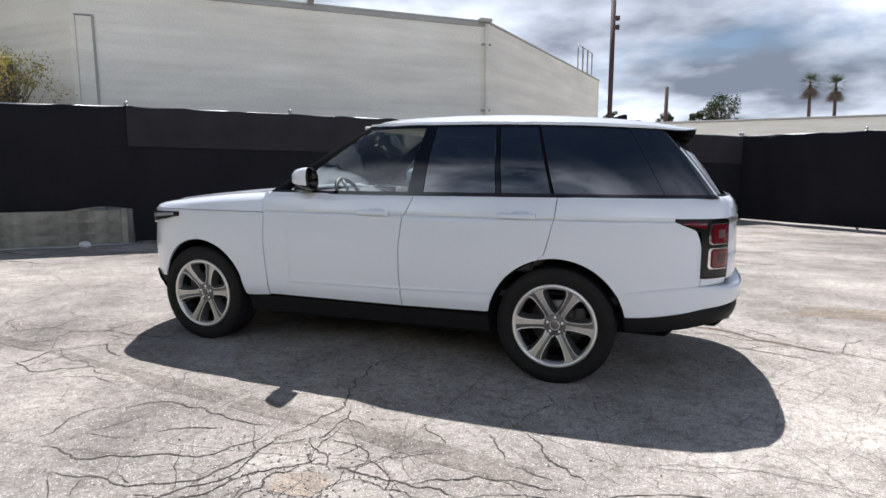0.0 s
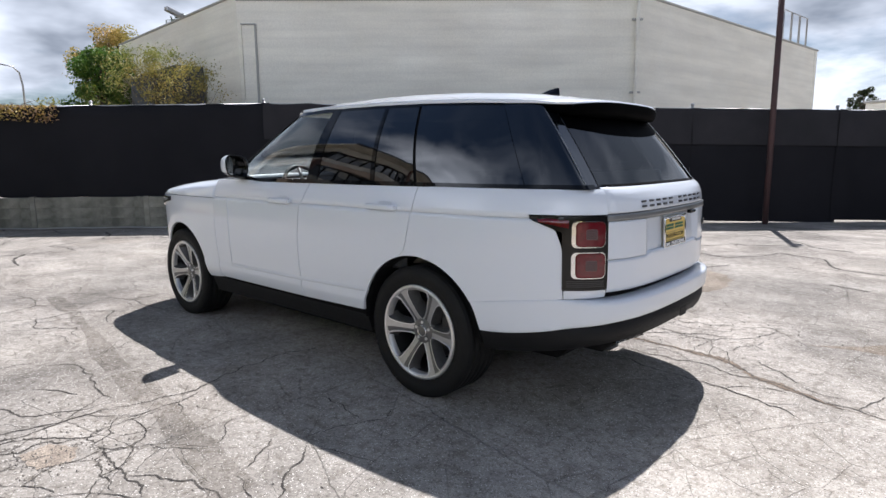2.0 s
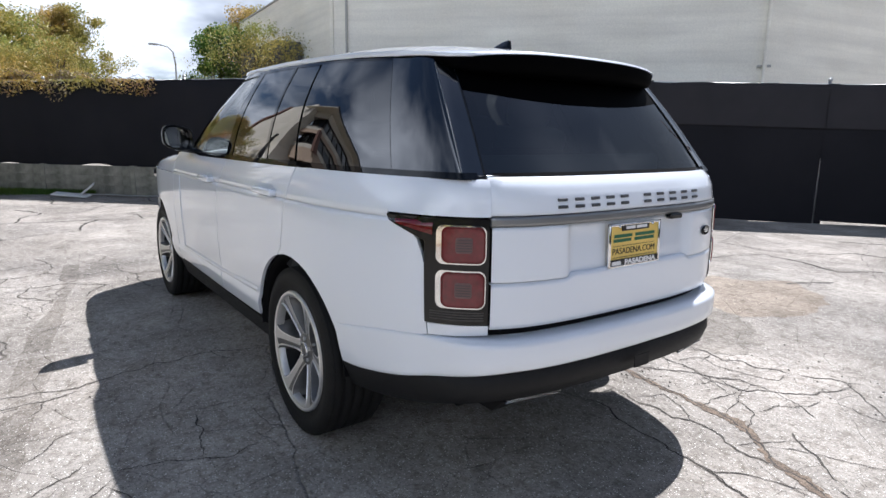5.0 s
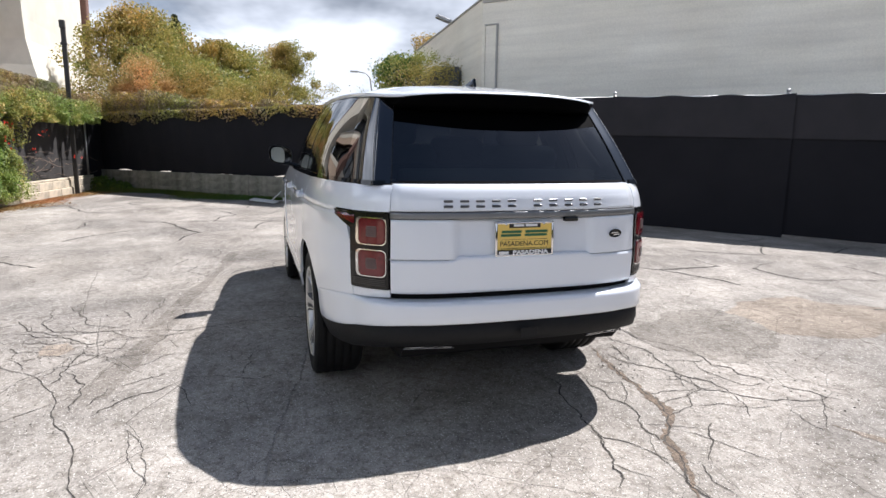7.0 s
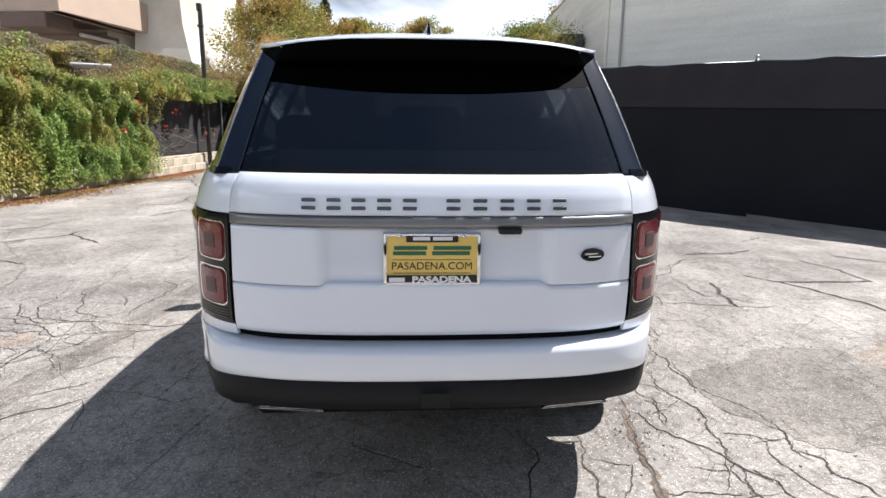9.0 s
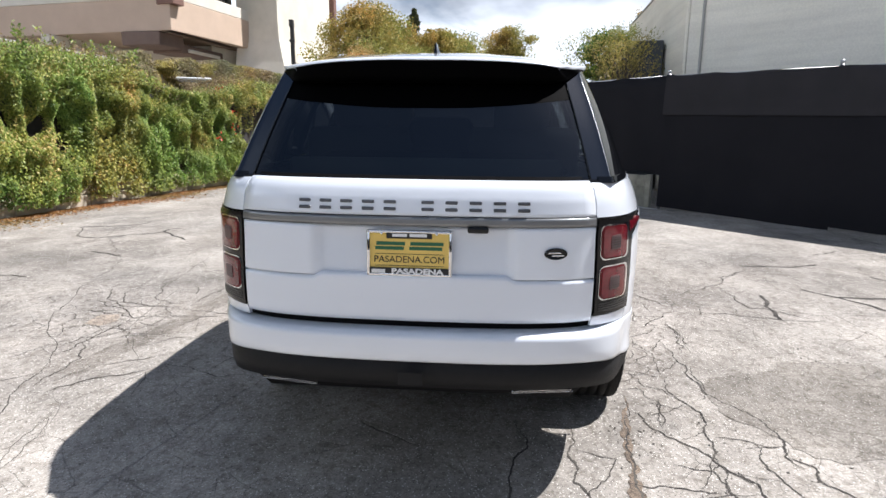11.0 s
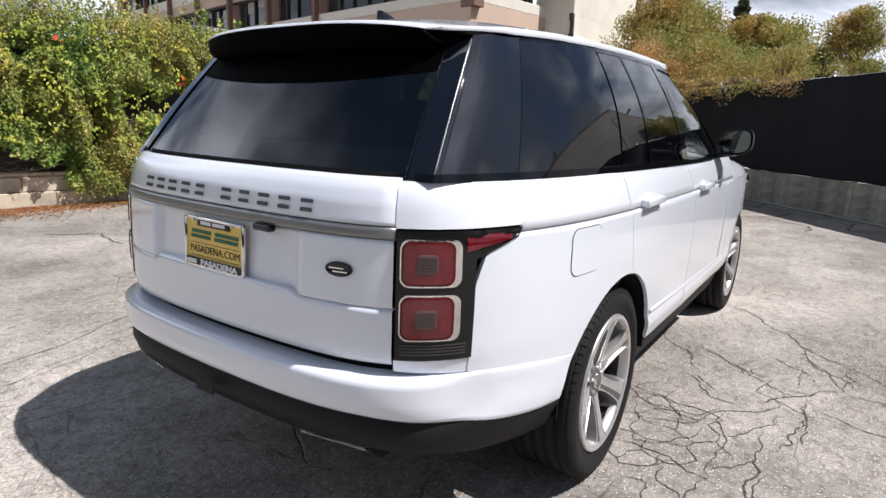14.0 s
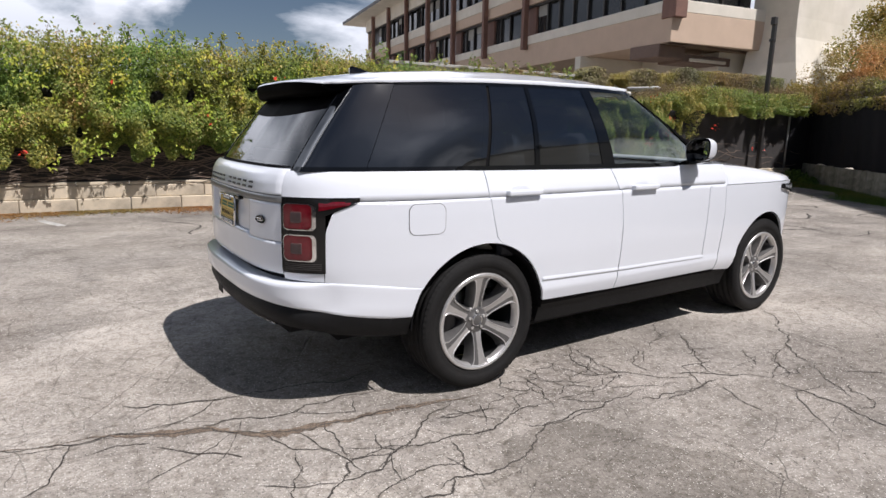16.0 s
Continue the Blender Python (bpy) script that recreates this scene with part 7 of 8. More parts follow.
def interior(root):
    """Seats, dash and wheel seen through the glass."""
    def seat(x, y, w):
        s = thing_part("seat", root)
        part("cushion", box((0.52, w, 0.16), pose(x - 0.05, y, 0.80, 0, -6), 0.05, 3), M_IVORY, s, smooth=True)
        part("backrest", box((0.17, w, 0.66), pose(x + 0.27, y, 1.12, 0, 16), 0.06, 3), M_IVORY, s, smooth=True)
        part("headrest", box((0.11, min(w, 0.29), 0.19), pose(x + 0.39, y, 1.53, 0, 12), 0.05, 3), M_IVORY, s, smooth=True)
    seat(0.12, -0.42, 0.54)
    seat(0.12, 0.42, 0.54)
    seat(1.12, -0.42, 0.6)
    seat(1.12, 0.42, 0.6)
    part("bench_middle", box((0.15, 0.34, 0.74), pose(1.40, 0, 1.13, 0, 16), 0.05, 3), M_DASH, root, smooth=True)
    part("floor_pan", box((2.7, 1.6, 0.06), pose(0.55, 0, 0.56), 0.01), M_DASH, root)
    part("load_floor", box((0.95, 1.3, 0.05), pose(1.95, 0, 1.12), 0.02), M_DASH, root)
    part("load_cover", box((0.75, 1.16, 0.03), pose(1.86, 0, 1.285, 0, 3), 0.012), M_DASH, root)
    part("cover_lip", box((0.05, 1.12, 0.085), pose(2.235, 0, 1.27), 0.02, 2), M_IVORY, root, smooth=True)
    part("dashboard", box((0.5, 1.62, 0.3), pose(-0.78, 0, 1.07, 0, 8), 0.08, 3), M_DASH, root, smooth=True)
    part("centre_console", box((0.9, 0.26, 0.26), pose(-0.2, 0, 0.82, 0, -5), 0.04, 2), M_DASH, root)
    part("headlining", box((2.1, 1.22, 0.03), pose(0.95, 0, 1.70, 0, 1.5), 0.012), M_IVORY, root)
    for side in (-1, 1):
        part("door_card", box((0.85, 0.05, 0.5), pose(-0.1, 0.86 * side, 0.98), 0.02), M_IVORY, root)
        part("door_card", box((0.8, 0.05, 0.5), pose(0.9, 0.86 * side, 0.98), 0.02), M_DASH, root)
    ring = [(math.cos(a) * 0.185, math.sin(a) * 0.185, 0) for a in np.linspace(0, 2 * math.pi, 28, endpoint=False)]
    m = pose(-0.33, -0.42, 1.17, 0, 62, 0)
    sw = tube("steering_wheel", [m @ Vector(p) for p in ring], 0.016, M_DASH, root, 8, True)
    part("hub", box((0.12, 0.2, 0.05), m, 0.02, 2), M_DASH, sw)
    for a in (0, 140, 220):
        tube("spoke", [m @ Vector((0, 0, 0)), m @ Vector((-math.cos(radians(a)) * 0.18, math.sin(radians(a)) * 0.18, 0))], 0.014, M_TRIM, sw, 6)


def wheel(ax, side, root):
    """Tyre with tread ribs, six-spoke two-tone alloy rim, disc and caliper."""
    hub = thing_part("wheel", root)
    yo = 0.955
    m = Matrix.Translation((ax, 0, AZ - 0.004)) @ Matrix.Diagonal((1, side, 1, 1))

    def put(name, vs, fs, mat_, parent, smooth=True, label=""):
        used = {v: k for k, v in enumerate(sorted({v for f in fs for v in f}))}
        me = mesh_of(name, [vs[v] for v in used], [tuple(used[v] for v in f) for f in fs], mat_, smooth)
        me.transform(m)
        if side < 0:
            me.flip_normals()
        return part(name, me, None, parent, label)

    prof = [(0.272, 0.70), (0.285, 0.675), (0.33, 0.668), (0.366, 0.676), (0.384, 0.695)]
    y = 0.705
    for k in range(5):
        prof += [(0.391, y), (0.391, y + 0.036), (0.383, y + 0.039), (0.383, y + 0.045)]
        y += 0.048
    prof += [(0.389, 0.934), (0.384, 0.941), (0.366, 0.953), (0.345, 0.957), (0.322, 0.956), (0.316, 0.951), (0.298, 0.948), (0.285, 0.945), (0.272, 0.925)]
    tyre = put("tyre", *lathe(prof, 96), M_RUBBER, hub)
    # shoulder blocks
    vs, fs = [], []
    for i in range(72):
        w0, w1 = 2 * math.pi * i / 72, 2 * math.pi * (i + 0.62) / 72
        o = len(vs)
        for r, yy in ((0.3925, 0.925), (0.3865, 0.944), (0.372, 0.9525)):
            for w in (w0, w1):
                vs.append((r * math.cos(w), yy, r * math.sin(w)))
        fs += [(o, o + 1, o + 3, o + 2), (o + 2, o + 3, o + 5, o + 4)]
    put("tread", vs, fs, M_RUBBER, tyre, False)
    put("barrel", *lathe([(0.272, 0.70), (0.262, 0.72), (0.255, 0.80), (0.256, 0.90), (0.262, 0.935)], 64), M_ALLOYDARK, hub)
    put("rim_edge", *lathe([(0.246, 0.915), (0.250, 0.940), (0.258, 0.949), (0.270, 0.953), (0.280, 0.951), (0.284, 0.938), (0.272, 0.925)], 96), M_SPOKE, hub, label="satin silver rim edge")
    put("rim_lip", *lathe([(0.263, 0.9515), (0.266, 0.9540), (0.273, 0.9550), (0.278, 0.9525)], 96), M_ALLOY, hub)
    put("brake_disc", *lathe([(0.08, 0.80), (0.185, 0.80), (0.185, 0.775), (0.08, 0.775)], 48), M_CALIPER, hub)
    put("hub_back", *lathe([(0.0, 0.79), (0.25, 0.775), (0.256, 0.76)], 40), M_LINER, hub)
    bm = box((0.09, 0.1, 0.2), pose(-0.155 if ax < 0 else 0.155, 0.82, 0.02), 0.02, 2)
    cal = part("caliper", bm, M_ALLOYDARK, hub)
    cal.matrix_world = m
    for k in range(6):
        w = radians(k * 60 + (0 if ax > 0 else 8) + (30 if side > 0 else 0))
        d, t = Vector((math.cos(w), 0, math.sin(w))), Vector((-math.sin(w), 0, math.cos(w)))
        vs = []
        stations = ((0.040, 0.034, 0.894), (0.070, 0.033, 0.904), (0.092, 0.0280, 0.911), (0.120, 0.0275, 0.918), (0.150, 0.029, 0.925), (0.190, 0.033, 0.935), (0.222, 0.039, 0.942), (0.238, 0.047, 0.946), (0.249, 0.062, 0.949), (0.257, 0.085, 0.951))
        for r, h, yy in stations:
            for sgn, dep in ((-1.55, -0.075), (-1.22, -0.02), (-1.0, 0.0), (-0.86, 0.0), (-0.80, -0.003), (0.12, -0.003), (0.80, -0.007), (0.86, 0.0), (1.0, 0.0), (1.22, -0.02), (1.55, -0.075)):
                vs.append(d * r + t * (h * sgn) + Vector((0, yy + dep, 0)))
        fs_face, fs_pocket, fs_edge, fs_side = [], [], [], []
        for i in range(len(stations) - 1):
            for q in range(10):
                f = (i * 11 + q, i * 11 + q + 1, i * 11 + q + 12, i * 11 + q + 11)
                (fs_face if q == 4 else fs_pocket if q == 5 else fs_edge if q in (2, 3, 6, 7) else fs_side).append(f)
        sp = put("spoke", vs, fs_side, M_SPOKESIDE, hub, True)
        put("spoke_face", vs, fs_face, M_SPOKE, sp, True)
        put("spoke_pocket", vs, fs_pocket, M_SPOKESIDE, sp, True)
        put("spoke_edge", vs, fs_edge, M_ALLOY, sp, False)
    put("hub_cap", *lathe([(0.0, 0.916), (0.026, 0.915), (0.031, 0.912), (0.034, 0.906), (0.066, 0.904), (0.082, 0.900), (0.088, 0.886), (0.088, 0.86)], 32), M_SPOKESIDE, hub)
    put("cap_ring", *lathe([(0.029, 0.914), (0.032, 0.917), (0.035, 0.914), (0.035, 0.905)], 32), M_CHROME, hub)
    for k in range(5):
        w = radians(18 + 72 * k)
        bm = bmesh.new()
        bmesh.ops.create_cone(bm, cap_ends=True, segments=6, radius1=0.0095, radius2=0.0085, depth=0.03, matrix=pose(0.052 * math.cos(w), 0.897, 0.052 * math.sin(w), 90))
        nut = part("wheel_nut", bm, M_ALLOY, hub)
        nut.matrix_world = m


car = thing("car", "clean white four-door luxury estate car with black glasshouse", "car", at=pose(0, 0, 0))
body(car)
interior(car)
for ax_ in (AXF, AXR):
    for side_ in (-1, 1):
        wheel(ax_, side_, car)


# ---- cracks, patch and marks on the yard ----
M_CRACK = material("crack_dirt", (0.035, 0.03, 0.027), 0.95, second=(0.09, 0.08, 0.068), scale=7, soft=0.35)
M_PATCH = ground_material("dark_asphalt_patch", (0.75, 0.745, 0.735))
M_SEAM = ground_material("dark_seam_asphalt", (0.76, 0.75, 0.74))
M_DIRT = material("brown_dirt", (0.36, 0.30, 0.24), 0.95, second=(0.22, 0.18, 0.145), scale=9, grain=0.5, grain_scale=140, bump=0.8, bump_scale=90, soft=0.3)
M_EARTH = material("damp_earth", (0.21, 0.16, 0.118), 0.95, second=(0.11, 0.085, 0.066), scale=9, grain=0.5, grain_scale=140, bump=0.8, bump_scale=90, soft=0.3)
M_STAIN = ground_material("rust_stained_asphalt", (0.90, 0.83, 0.76))


def wander(points, seed, rough=0.075, depth=6):
    """A broken line through points, made ragged by halving."""
    g = random.Random(seed)
    p = [Vector((x, y, 0)) for x, y in points]
    for d in range(depth):
        q = [p[0]]
        for a, b in zip(p, p[1:]):
            n = Vector((a.y - b.y, b.x - a.x, 0))
            q += [(a + b) / 2 + n * g.uniform(-rough, rough), b]
        p = q
        rough *= 0.96
    return p


CRACKS = []


def crack(points, width=0.012, seed=None, branch=3, fine=False):
    """A main crack, tapering at its ends, with a few side cracks that leave it at an angle."""
    seed = len(CRACKS) + 1 if seed is None else seed
    width *= 0.34
    g = random.Random(seed * 7)
    p = wander(points, seed, 0.16, 4) if fine else wander(points, seed)
    CRACKS.append((p, width, 0.1))
    for k in range((branch + 2) // 4):
        i = g.randrange(4, len(p) - 4)
        d = (p[i + 3] - p[i - 3]).normalized()
        turn = g.choice((-1, 1)) * g.uniform(0.6, 1.4)
        d = Vector((d.x * math.cos(turn) - d.y * math.sin(turn), d.x * math.sin(turn) + d.y * math.cos(turn), 0))
        e = p[i] + d * g.uniform(0.15, 0.6)
        CRACKS.append((wander([p[i][:2], e[:2]], seed * 13 + k, 0.08, 4), width * 0.5, 0.1))


crack([(2.0, -1.93), (2.56, -1.76), (3.3, -1.9)], 0.011)
crack([(-0.68, 1.87), (-1.85, 3.03), (-2.4, 4.6)], 0.014, branch=4)
crack([(3.2, -1.7), (1.43, -2.41), (-1.73, -4.06), (-3.5, -5.2)], 0.02, branch=6)
crack([(2.71, 0.62), (3.72, 0.45), (5.2, 0.8)], 0.012, branch=3)
crack([(4.4, 5.6), (3.8, 4.23), (4.01, 2.28), (3.76, 1.81)], 0.015, branch=5)
crack([(-3.2, -2.0), (-2.6, -0.2), (-3.4, 1.4)], 0.013, branch=8)
crack([(2.03, -1.94), (2.49, -1.76), (2.97, -1.69)], 0.012, branch=3)
crack([(0.38, 8.36), (1.84, 5.04), (2.53, 4.76)], 0.018, branch=6)
crack([(-0.18, 2.83), (-0.19, 3.99), (0.62, 4.87)], 0.015, branch=5)
crack([(-1.73, 2.63), (-2.5, 3.3), (-3.3, 3.79)], 0.016, branch=4)
crack([(3.77, -1.0), (3.4, -1.3), (3.13, -1.57)], 0.012, branch=3)
crack([(-1.55, 0.97), (-1.37, 1.18), (-1.06, 1.44), (-0.65, 1.69), (-0.61, 1.83)], 0.033, branch=2, fine=True)
crack([(-0.61, 1.83), (-0.78, 2.07), (-0.99, 2.31), (-1.07, 2.44), (-1.38, 2.58), (-1.64, 2.83), (-1.75, 3.1), (-1.86, 3.39)], 0.033, branch=2, fine=True)
crack([(-2.28, 2.52), (-2.21, 2.69), (-1.84, 2.79)], 0.020, branch=0, fine=True)
crack([(-0.61, 1.83), (-0.36, 1.84), (-0.15, 1.79), (-0.1, 1.72)], 0.020, branch=0, fine=True)
crack([(-0.13, 1.79), (-0.12, 1.99), (-0.12, 2.18), (-0.04, 2.38), (-0.0, 2.56), (0.02, 2.73), (0.02, 2.93)], 0.033, branch=2, fine=True)
crack([(-1.07, 2.44), (-0.55, 2.41), (-0.3, 2.43), (-0.29, 2.58), (-0.16, 2.68), (-0.05, 2.74)], 0.033, branch=2, fine=True)
crack([(-0.48, 2.07), (-0.35, 2.14), (-0.32, 2.27), (-0.1, 2.26)], 0.020, branch=0, fine=True)
crack([(-0.42, 2.49), (-0.36, 2.63), (-0.21, 2.78), (-0.16, 2.91), (-0.01, 2.93)], 0.020, branch=0, fine=True)
crack([(-0.1, 1.72), (0.12, 1.55), (0.24, 1.46), (0.3, 1.44)], 0.033, branch=2, fine=True)
crack([(0.15, 1.61), (0.36, 1.63), (0.54, 1.6), (0.71, 1.6), (0.84, 1.53)], 0.020, branch=0, fine=True)
crack([(0.62, 1.46), (0.83, 1.49), (1.06, 1.51), (1.26, 1.48), (1.42, 1.48), (1.54, 1.53), (1.64, 1.6), (1.74, 1.66), (1.9, 1.68), (1.99, 1.67), (2.1, 1.62), (2.15, 1.63), (2.21, 1.67)], 0.033, branch=2, fine=True)
crack([(0.54, 1.29), (0.82, 1.33), (1.08, 1.32), (1.23, 1.34)], 0.020, branch=0, fine=True)
crack([(1.23, 1.34), (1.48, 1.3), (1.65, 1.36), (1.84, 1.36), (2.0, 1.34), (2.09, 1.33), (2.2, 1.3)], 0.033, branch=2, fine=True)
crack([(1.71, 1.03), (1.83, 1.07), (2.0, 1.18), (2.1, 1.26), (2.2, 1.3), (2.28, 1.35), (2.35, 1.39)], 0.033, branch=2, fine=True)
crack([(0.67, 0.86), (0.87, 0.94), (1.12, 0.99), (1.11, 1.05), (1.03, 1.14), (0.94, 1.2), (0.77, 1.21)], 0.020, branch=0, fine=True)
crack([(0.87, 0.94), (0.84, 1.04), (0.81, 1.15), (0.71, 1.21), (0.55, 1.27), (0.47, 1.38), (0.37, 1.47), (0.21, 1.51)], 0.020, branch=0, fine=True)
crack([(0.7, 0.92), (0.69, 1.08), (0.67, 1.19), (0.53, 1.27)], 0.020, branch=0, fine=True)
crack([(1.26, 1.16), (1.39, 1.17), (1.44, 1.27), (1.52, 1.3)], 0.020, branch=0, fine=True)
crack([(1.46, 1.05), (1.43, 1.14), (1.58, 1.19), (1.78, 1.15), (1.89, 1.14)], 0.020, branch=0, fine=True)
crack([(1.95, 1.37), (1.96, 1.44), (2.0, 1.54), (2.04, 1.62)], 0.020, branch=0, fine=True)
crack([(2.22, 1.09), (2.24, 1.16), (2.25, 1.22), (2.26, 1.26), (2.34, 1.27), (2.43, 1.25)], 0.020, branch=0, fine=True)
crack([(2.2, 1.3), (2.26, 1.26)], 0.020, branch=0, fine=True)
crack([(1.17, 1.33), (1.09, 1.41), (0.98, 1.48)], 0.020, branch=0, fine=True)
crack([(0.82, 1.33), (0.74, 1.4), (0.62, 1.46), (0.44, 1.51)], 0.020, branch=0, fine=True)
crack([(-0.32, 0.78), (-0.31, 0.93), (-0.09, 1.0)], 0.020, branch=0, fine=True)
crack([(-0.44, 0.98), (-0.2, 1.17), (-0.04, 1.32), (-0.24, 1.37)], 0.020, branch=0, fine=True)
crack([(-0.89, 1.57), (-0.56, 1.6), (-0.3, 1.73), (-0.15, 1.79)], 0.020, branch=0, fine=True)
crack([(-0.47, 1.4), (-0.26, 1.63)], 0.020, branch=0, fine=True)
crack([(2.17, 1.3), (2.37, 1.27), (2.44, 1.28), (2.52, 1.4), (2.62, 1.48), (2.68, 1.56), (2.72, 1.69), (2.74, 1.88)], 0.033, branch=2, fine=True)
crack([(2.39, 0.85), (2.4, 0.98), (2.41, 1.14), (2.42, 1.24)], 0.020, branch=0, fine=True)
crack([(1.54, 1.22), (1.88, 1.15)], 0.020, branch=0, fine=True)
crack([(2.24, 1.36), (2.34, 1.41), (2.52, 1.4)], 0.033, branch=2, fine=True)
crack([(1.92, 0.7), (2.2, 0.65), (2.4, 0.65), (2.49, 0.7), (2.69, 0.63), (2.84, 0.62), (2.91, 0.61)], 0.033, branch=2, fine=True)
crack([(1.94, 1.54), (2.13, 1.5), (2.27, 1.52), (2.38, 1.54), (2.47, 1.61), (2.48, 1.78)], 0.020, branch=0, fine=True)
crack([(2.42, 1.16), (2.57, 1.07), (2.66, 0.92), (2.69, 0.84)], 0.020, branch=0, fine=True)
crack([(2.6, 1.07), (2.62, 1.21), (2.69, 1.29), (2.73, 1.36), (2.73, 1.51)], 0.020, branch=0, fine=True)
crack([(2.13, 0.69), (2.2, 0.86), (2.36, 0.79), (2.5, 0.68)], 0.020, branch=0, fine=True)
crack([(2.79, 1.54), (2.94, 1.5), (3.06, 1.49)], 0.020, branch=0, fine=True)
crack([(2.49, 1.77), (2.57, 1.81), (2.63, 1.88), (2.78, 1.94)], 0.033, branch=2, fine=True)
crack([(2.69, 0.33), (2.85, 0.32), (2.94, 0.3)], 0.020, branch=0, fine=True)
crack([(-0.91, -2.79), (-0.68, -2.79), (-0.48, -2.78), (-0.32, -2.7), (-0.13, -2.61), (0.03, -2.55), (0.09, -2.41), (0.16, -2.2)], 0.033, branch=2, fine=True)
crack([(-0.9, -2.28), (-0.8, -2.16), (-0.71, -2.1), (-0.55, -2.11), (-0.31, -2.14), (-0.04, -2.17), (0.12, -2.16)], 0.033, branch=2, fine=True)
crack([(-1.0, -2.74), (-0.95, -2.65), (-1.03, -2.51), (-1.03, -2.37), (-0.91, -2.27)], 0.020, branch=0, fine=True)
crack([(-0.61, -2.95), (-0.44, -2.94), (-0.2, -2.92), (-0.05, -2.88), (0.08, -2.8), (0.17, -2.71), (0.2, -2.57), (0.23, -2.42), (0.23, -2.27), (0.29, -2.2)], 0.033, branch=2, fine=True)
crack([(-0.32, -3.11), (-0.15, -3.08), (-0.03, -3.0), (0.12, -2.89), (0.19, -2.79), (0.27, -2.67), (0.25, -2.51), (0.24, -2.34)], 0.033, branch=2, fine=True)
crack([(0.1, -3.06), (0.16, -2.92), (0.28, -2.8), (0.34, -2.63), (0.45, -2.52), (0.53, -2.45), (0.56, -2.36)], 0.033, branch=2, fine=True)
crack([(0.38, -2.91), (0.42, -2.77), (0.47, -2.71), (0.44, -2.58), (0.54, -2.46)], 0.033, branch=2, fine=True)
crack([(0.38, -2.16), (0.48, -2.3), (0.57, -2.33), (0.64, -2.43), (0.56, -2.44), (0.5, -2.36), (0.48, -2.3)], 0.020, branch=0, fine=True)
crack([(0.45, -2.2), (0.56, -2.19), (0.68, -2.2), (0.78, -2.26), (0.8, -2.35), (0.75, -2.41), (0.64, -2.45)], 0.020, branch=0, fine=True)
crack([(0.65, -2.44), (0.81, -2.44), (0.92, -2.44), (1.08, -2.45), (1.23, -2.43), (1.31, -2.47)], 0.033, branch=2, fine=True)
crack([(0.39, -1.75), (0.45, -1.96), (0.46, -2.12), (0.44, -2.21)], 0.033, branch=2, fine=True)
crack([(0.45, -1.91), (0.56, -1.95), (0.62, -2.0)], 0.020, branch=0, fine=True)
crack([(0.78, -2.26), (0.92, -2.38), (1.0, -2.49), (1.0, -2.53)], 0.020, branch=0, fine=True)
crack([(1.08, -2.45), (1.18, -2.36), (1.28, -2.33), (1.34, -2.27), (1.48, -2.26), (1.6, -2.26), (1.76, -2.25)], 0.033, branch=2, fine=True)
crack([(1.44, -1.72), (1.58, -1.87), (1.67, -2.02), (1.76, -2.1), (1.83, -2.13)], 0.033, branch=2, fine=True)
crack([(0.88, -1.83), (0.94, -1.89), (1.05, -1.95), (1.11, -2.03)], 0.020, branch=0, fine=True)
crack([(1.25, -1.82), (1.36, -1.95), (1.43, -2.08)], 0.020, branch=0, fine=True)
crack([(1.45, -2.13), (1.55, -2.14), (1.7, -2.18)], 0.020, branch=0, fine=True)
crack([(0.84, -2.48), (0.99, -2.53), (1.18, -2.54)], 0.020, branch=0, fine=True)
crack([(-1.98, -2.22), (-1.8, -2.09), (-1.64, -1.99), (-1.35, -1.97), (-1.15, -1.94)], 0.020, branch=0, fine=True)
crack([(-0.86, -1.93), (-0.98, -1.66), (-0.88, -1.55)], 0.020, branch=0, fine=True)
crack([(0.62, -2.34), (0.68, -2.24), (0.71, -2.16)], 0.020, branch=0, fine=True)
crack([(-2.83, -1.77), (-2.49, -1.69), (-2.27, -1.5), (-2.0, -1.33), (-1.76, -1.24)], 0.020, branch=0, fine=True)
crack([(-2.49, -1.95), (-2.18, -1.96), (-2.13, -1.77), (-2.07, -1.58)], 0.020, branch=0, fine=True)
crack([(-2.57, -1.64), (-2.85, -1.38), (-3.06, -1.15)], 0.020, branch=0, fine=True)
crack([(-2.58, -0.91), (-2.11, -1.22)], 0.020, branch=0, fine=True)
crack([(-2.4, -1.56), (-1.9, -1.74), (-1.31, -1.83)], 0.020, branch=0, fine=True)
crack([(-0.33, 0.99), (-0.2, 1.18), (0.04, 1.43), (0.11, 1.6)], 0.020, branch=0, fine=True)
crack([(-0.63, 1.51), (-0.44, 1.63), (-0.32, 1.81), (-0.2, 1.83)], 0.020, branch=0, fine=True)
crack([(-0.63, 1.82), (-0.46, 1.95), (-0.36, 2.07), (-0.24, 2.21)], 0.020, branch=0, fine=True)
crack([(0.46, 0.63), (0.65, 0.87), (0.73, 1.13), (0.72, 1.24)], 0.020, branch=0, fine=True)
crack([(1.28, 0.87), (1.36, 1.0), (1.28, 1.13), (1.15, 1.14)], 0.020, branch=0, fine=True)
crack([(1.17, 0.94), (1.17, 1.16), (1.28, 1.37)], 0.020, branch=0, fine=True)
crack([(0.13, 1.62), (0.37, 1.64), (0.59, 1.63), (0.69, 1.64)], 0.020, branch=0, fine=True)
crack([(1.05, 1.53), (1.18, 1.5), (1.37, 1.51), (1.47, 1.49), (1.55, 1.42)], 0.020, branch=0, fine=True)
crack([(-0.56, 0.69), (-0.24, 0.94), (0.08, 1.12)], 0.020, branch=0, fine=True)
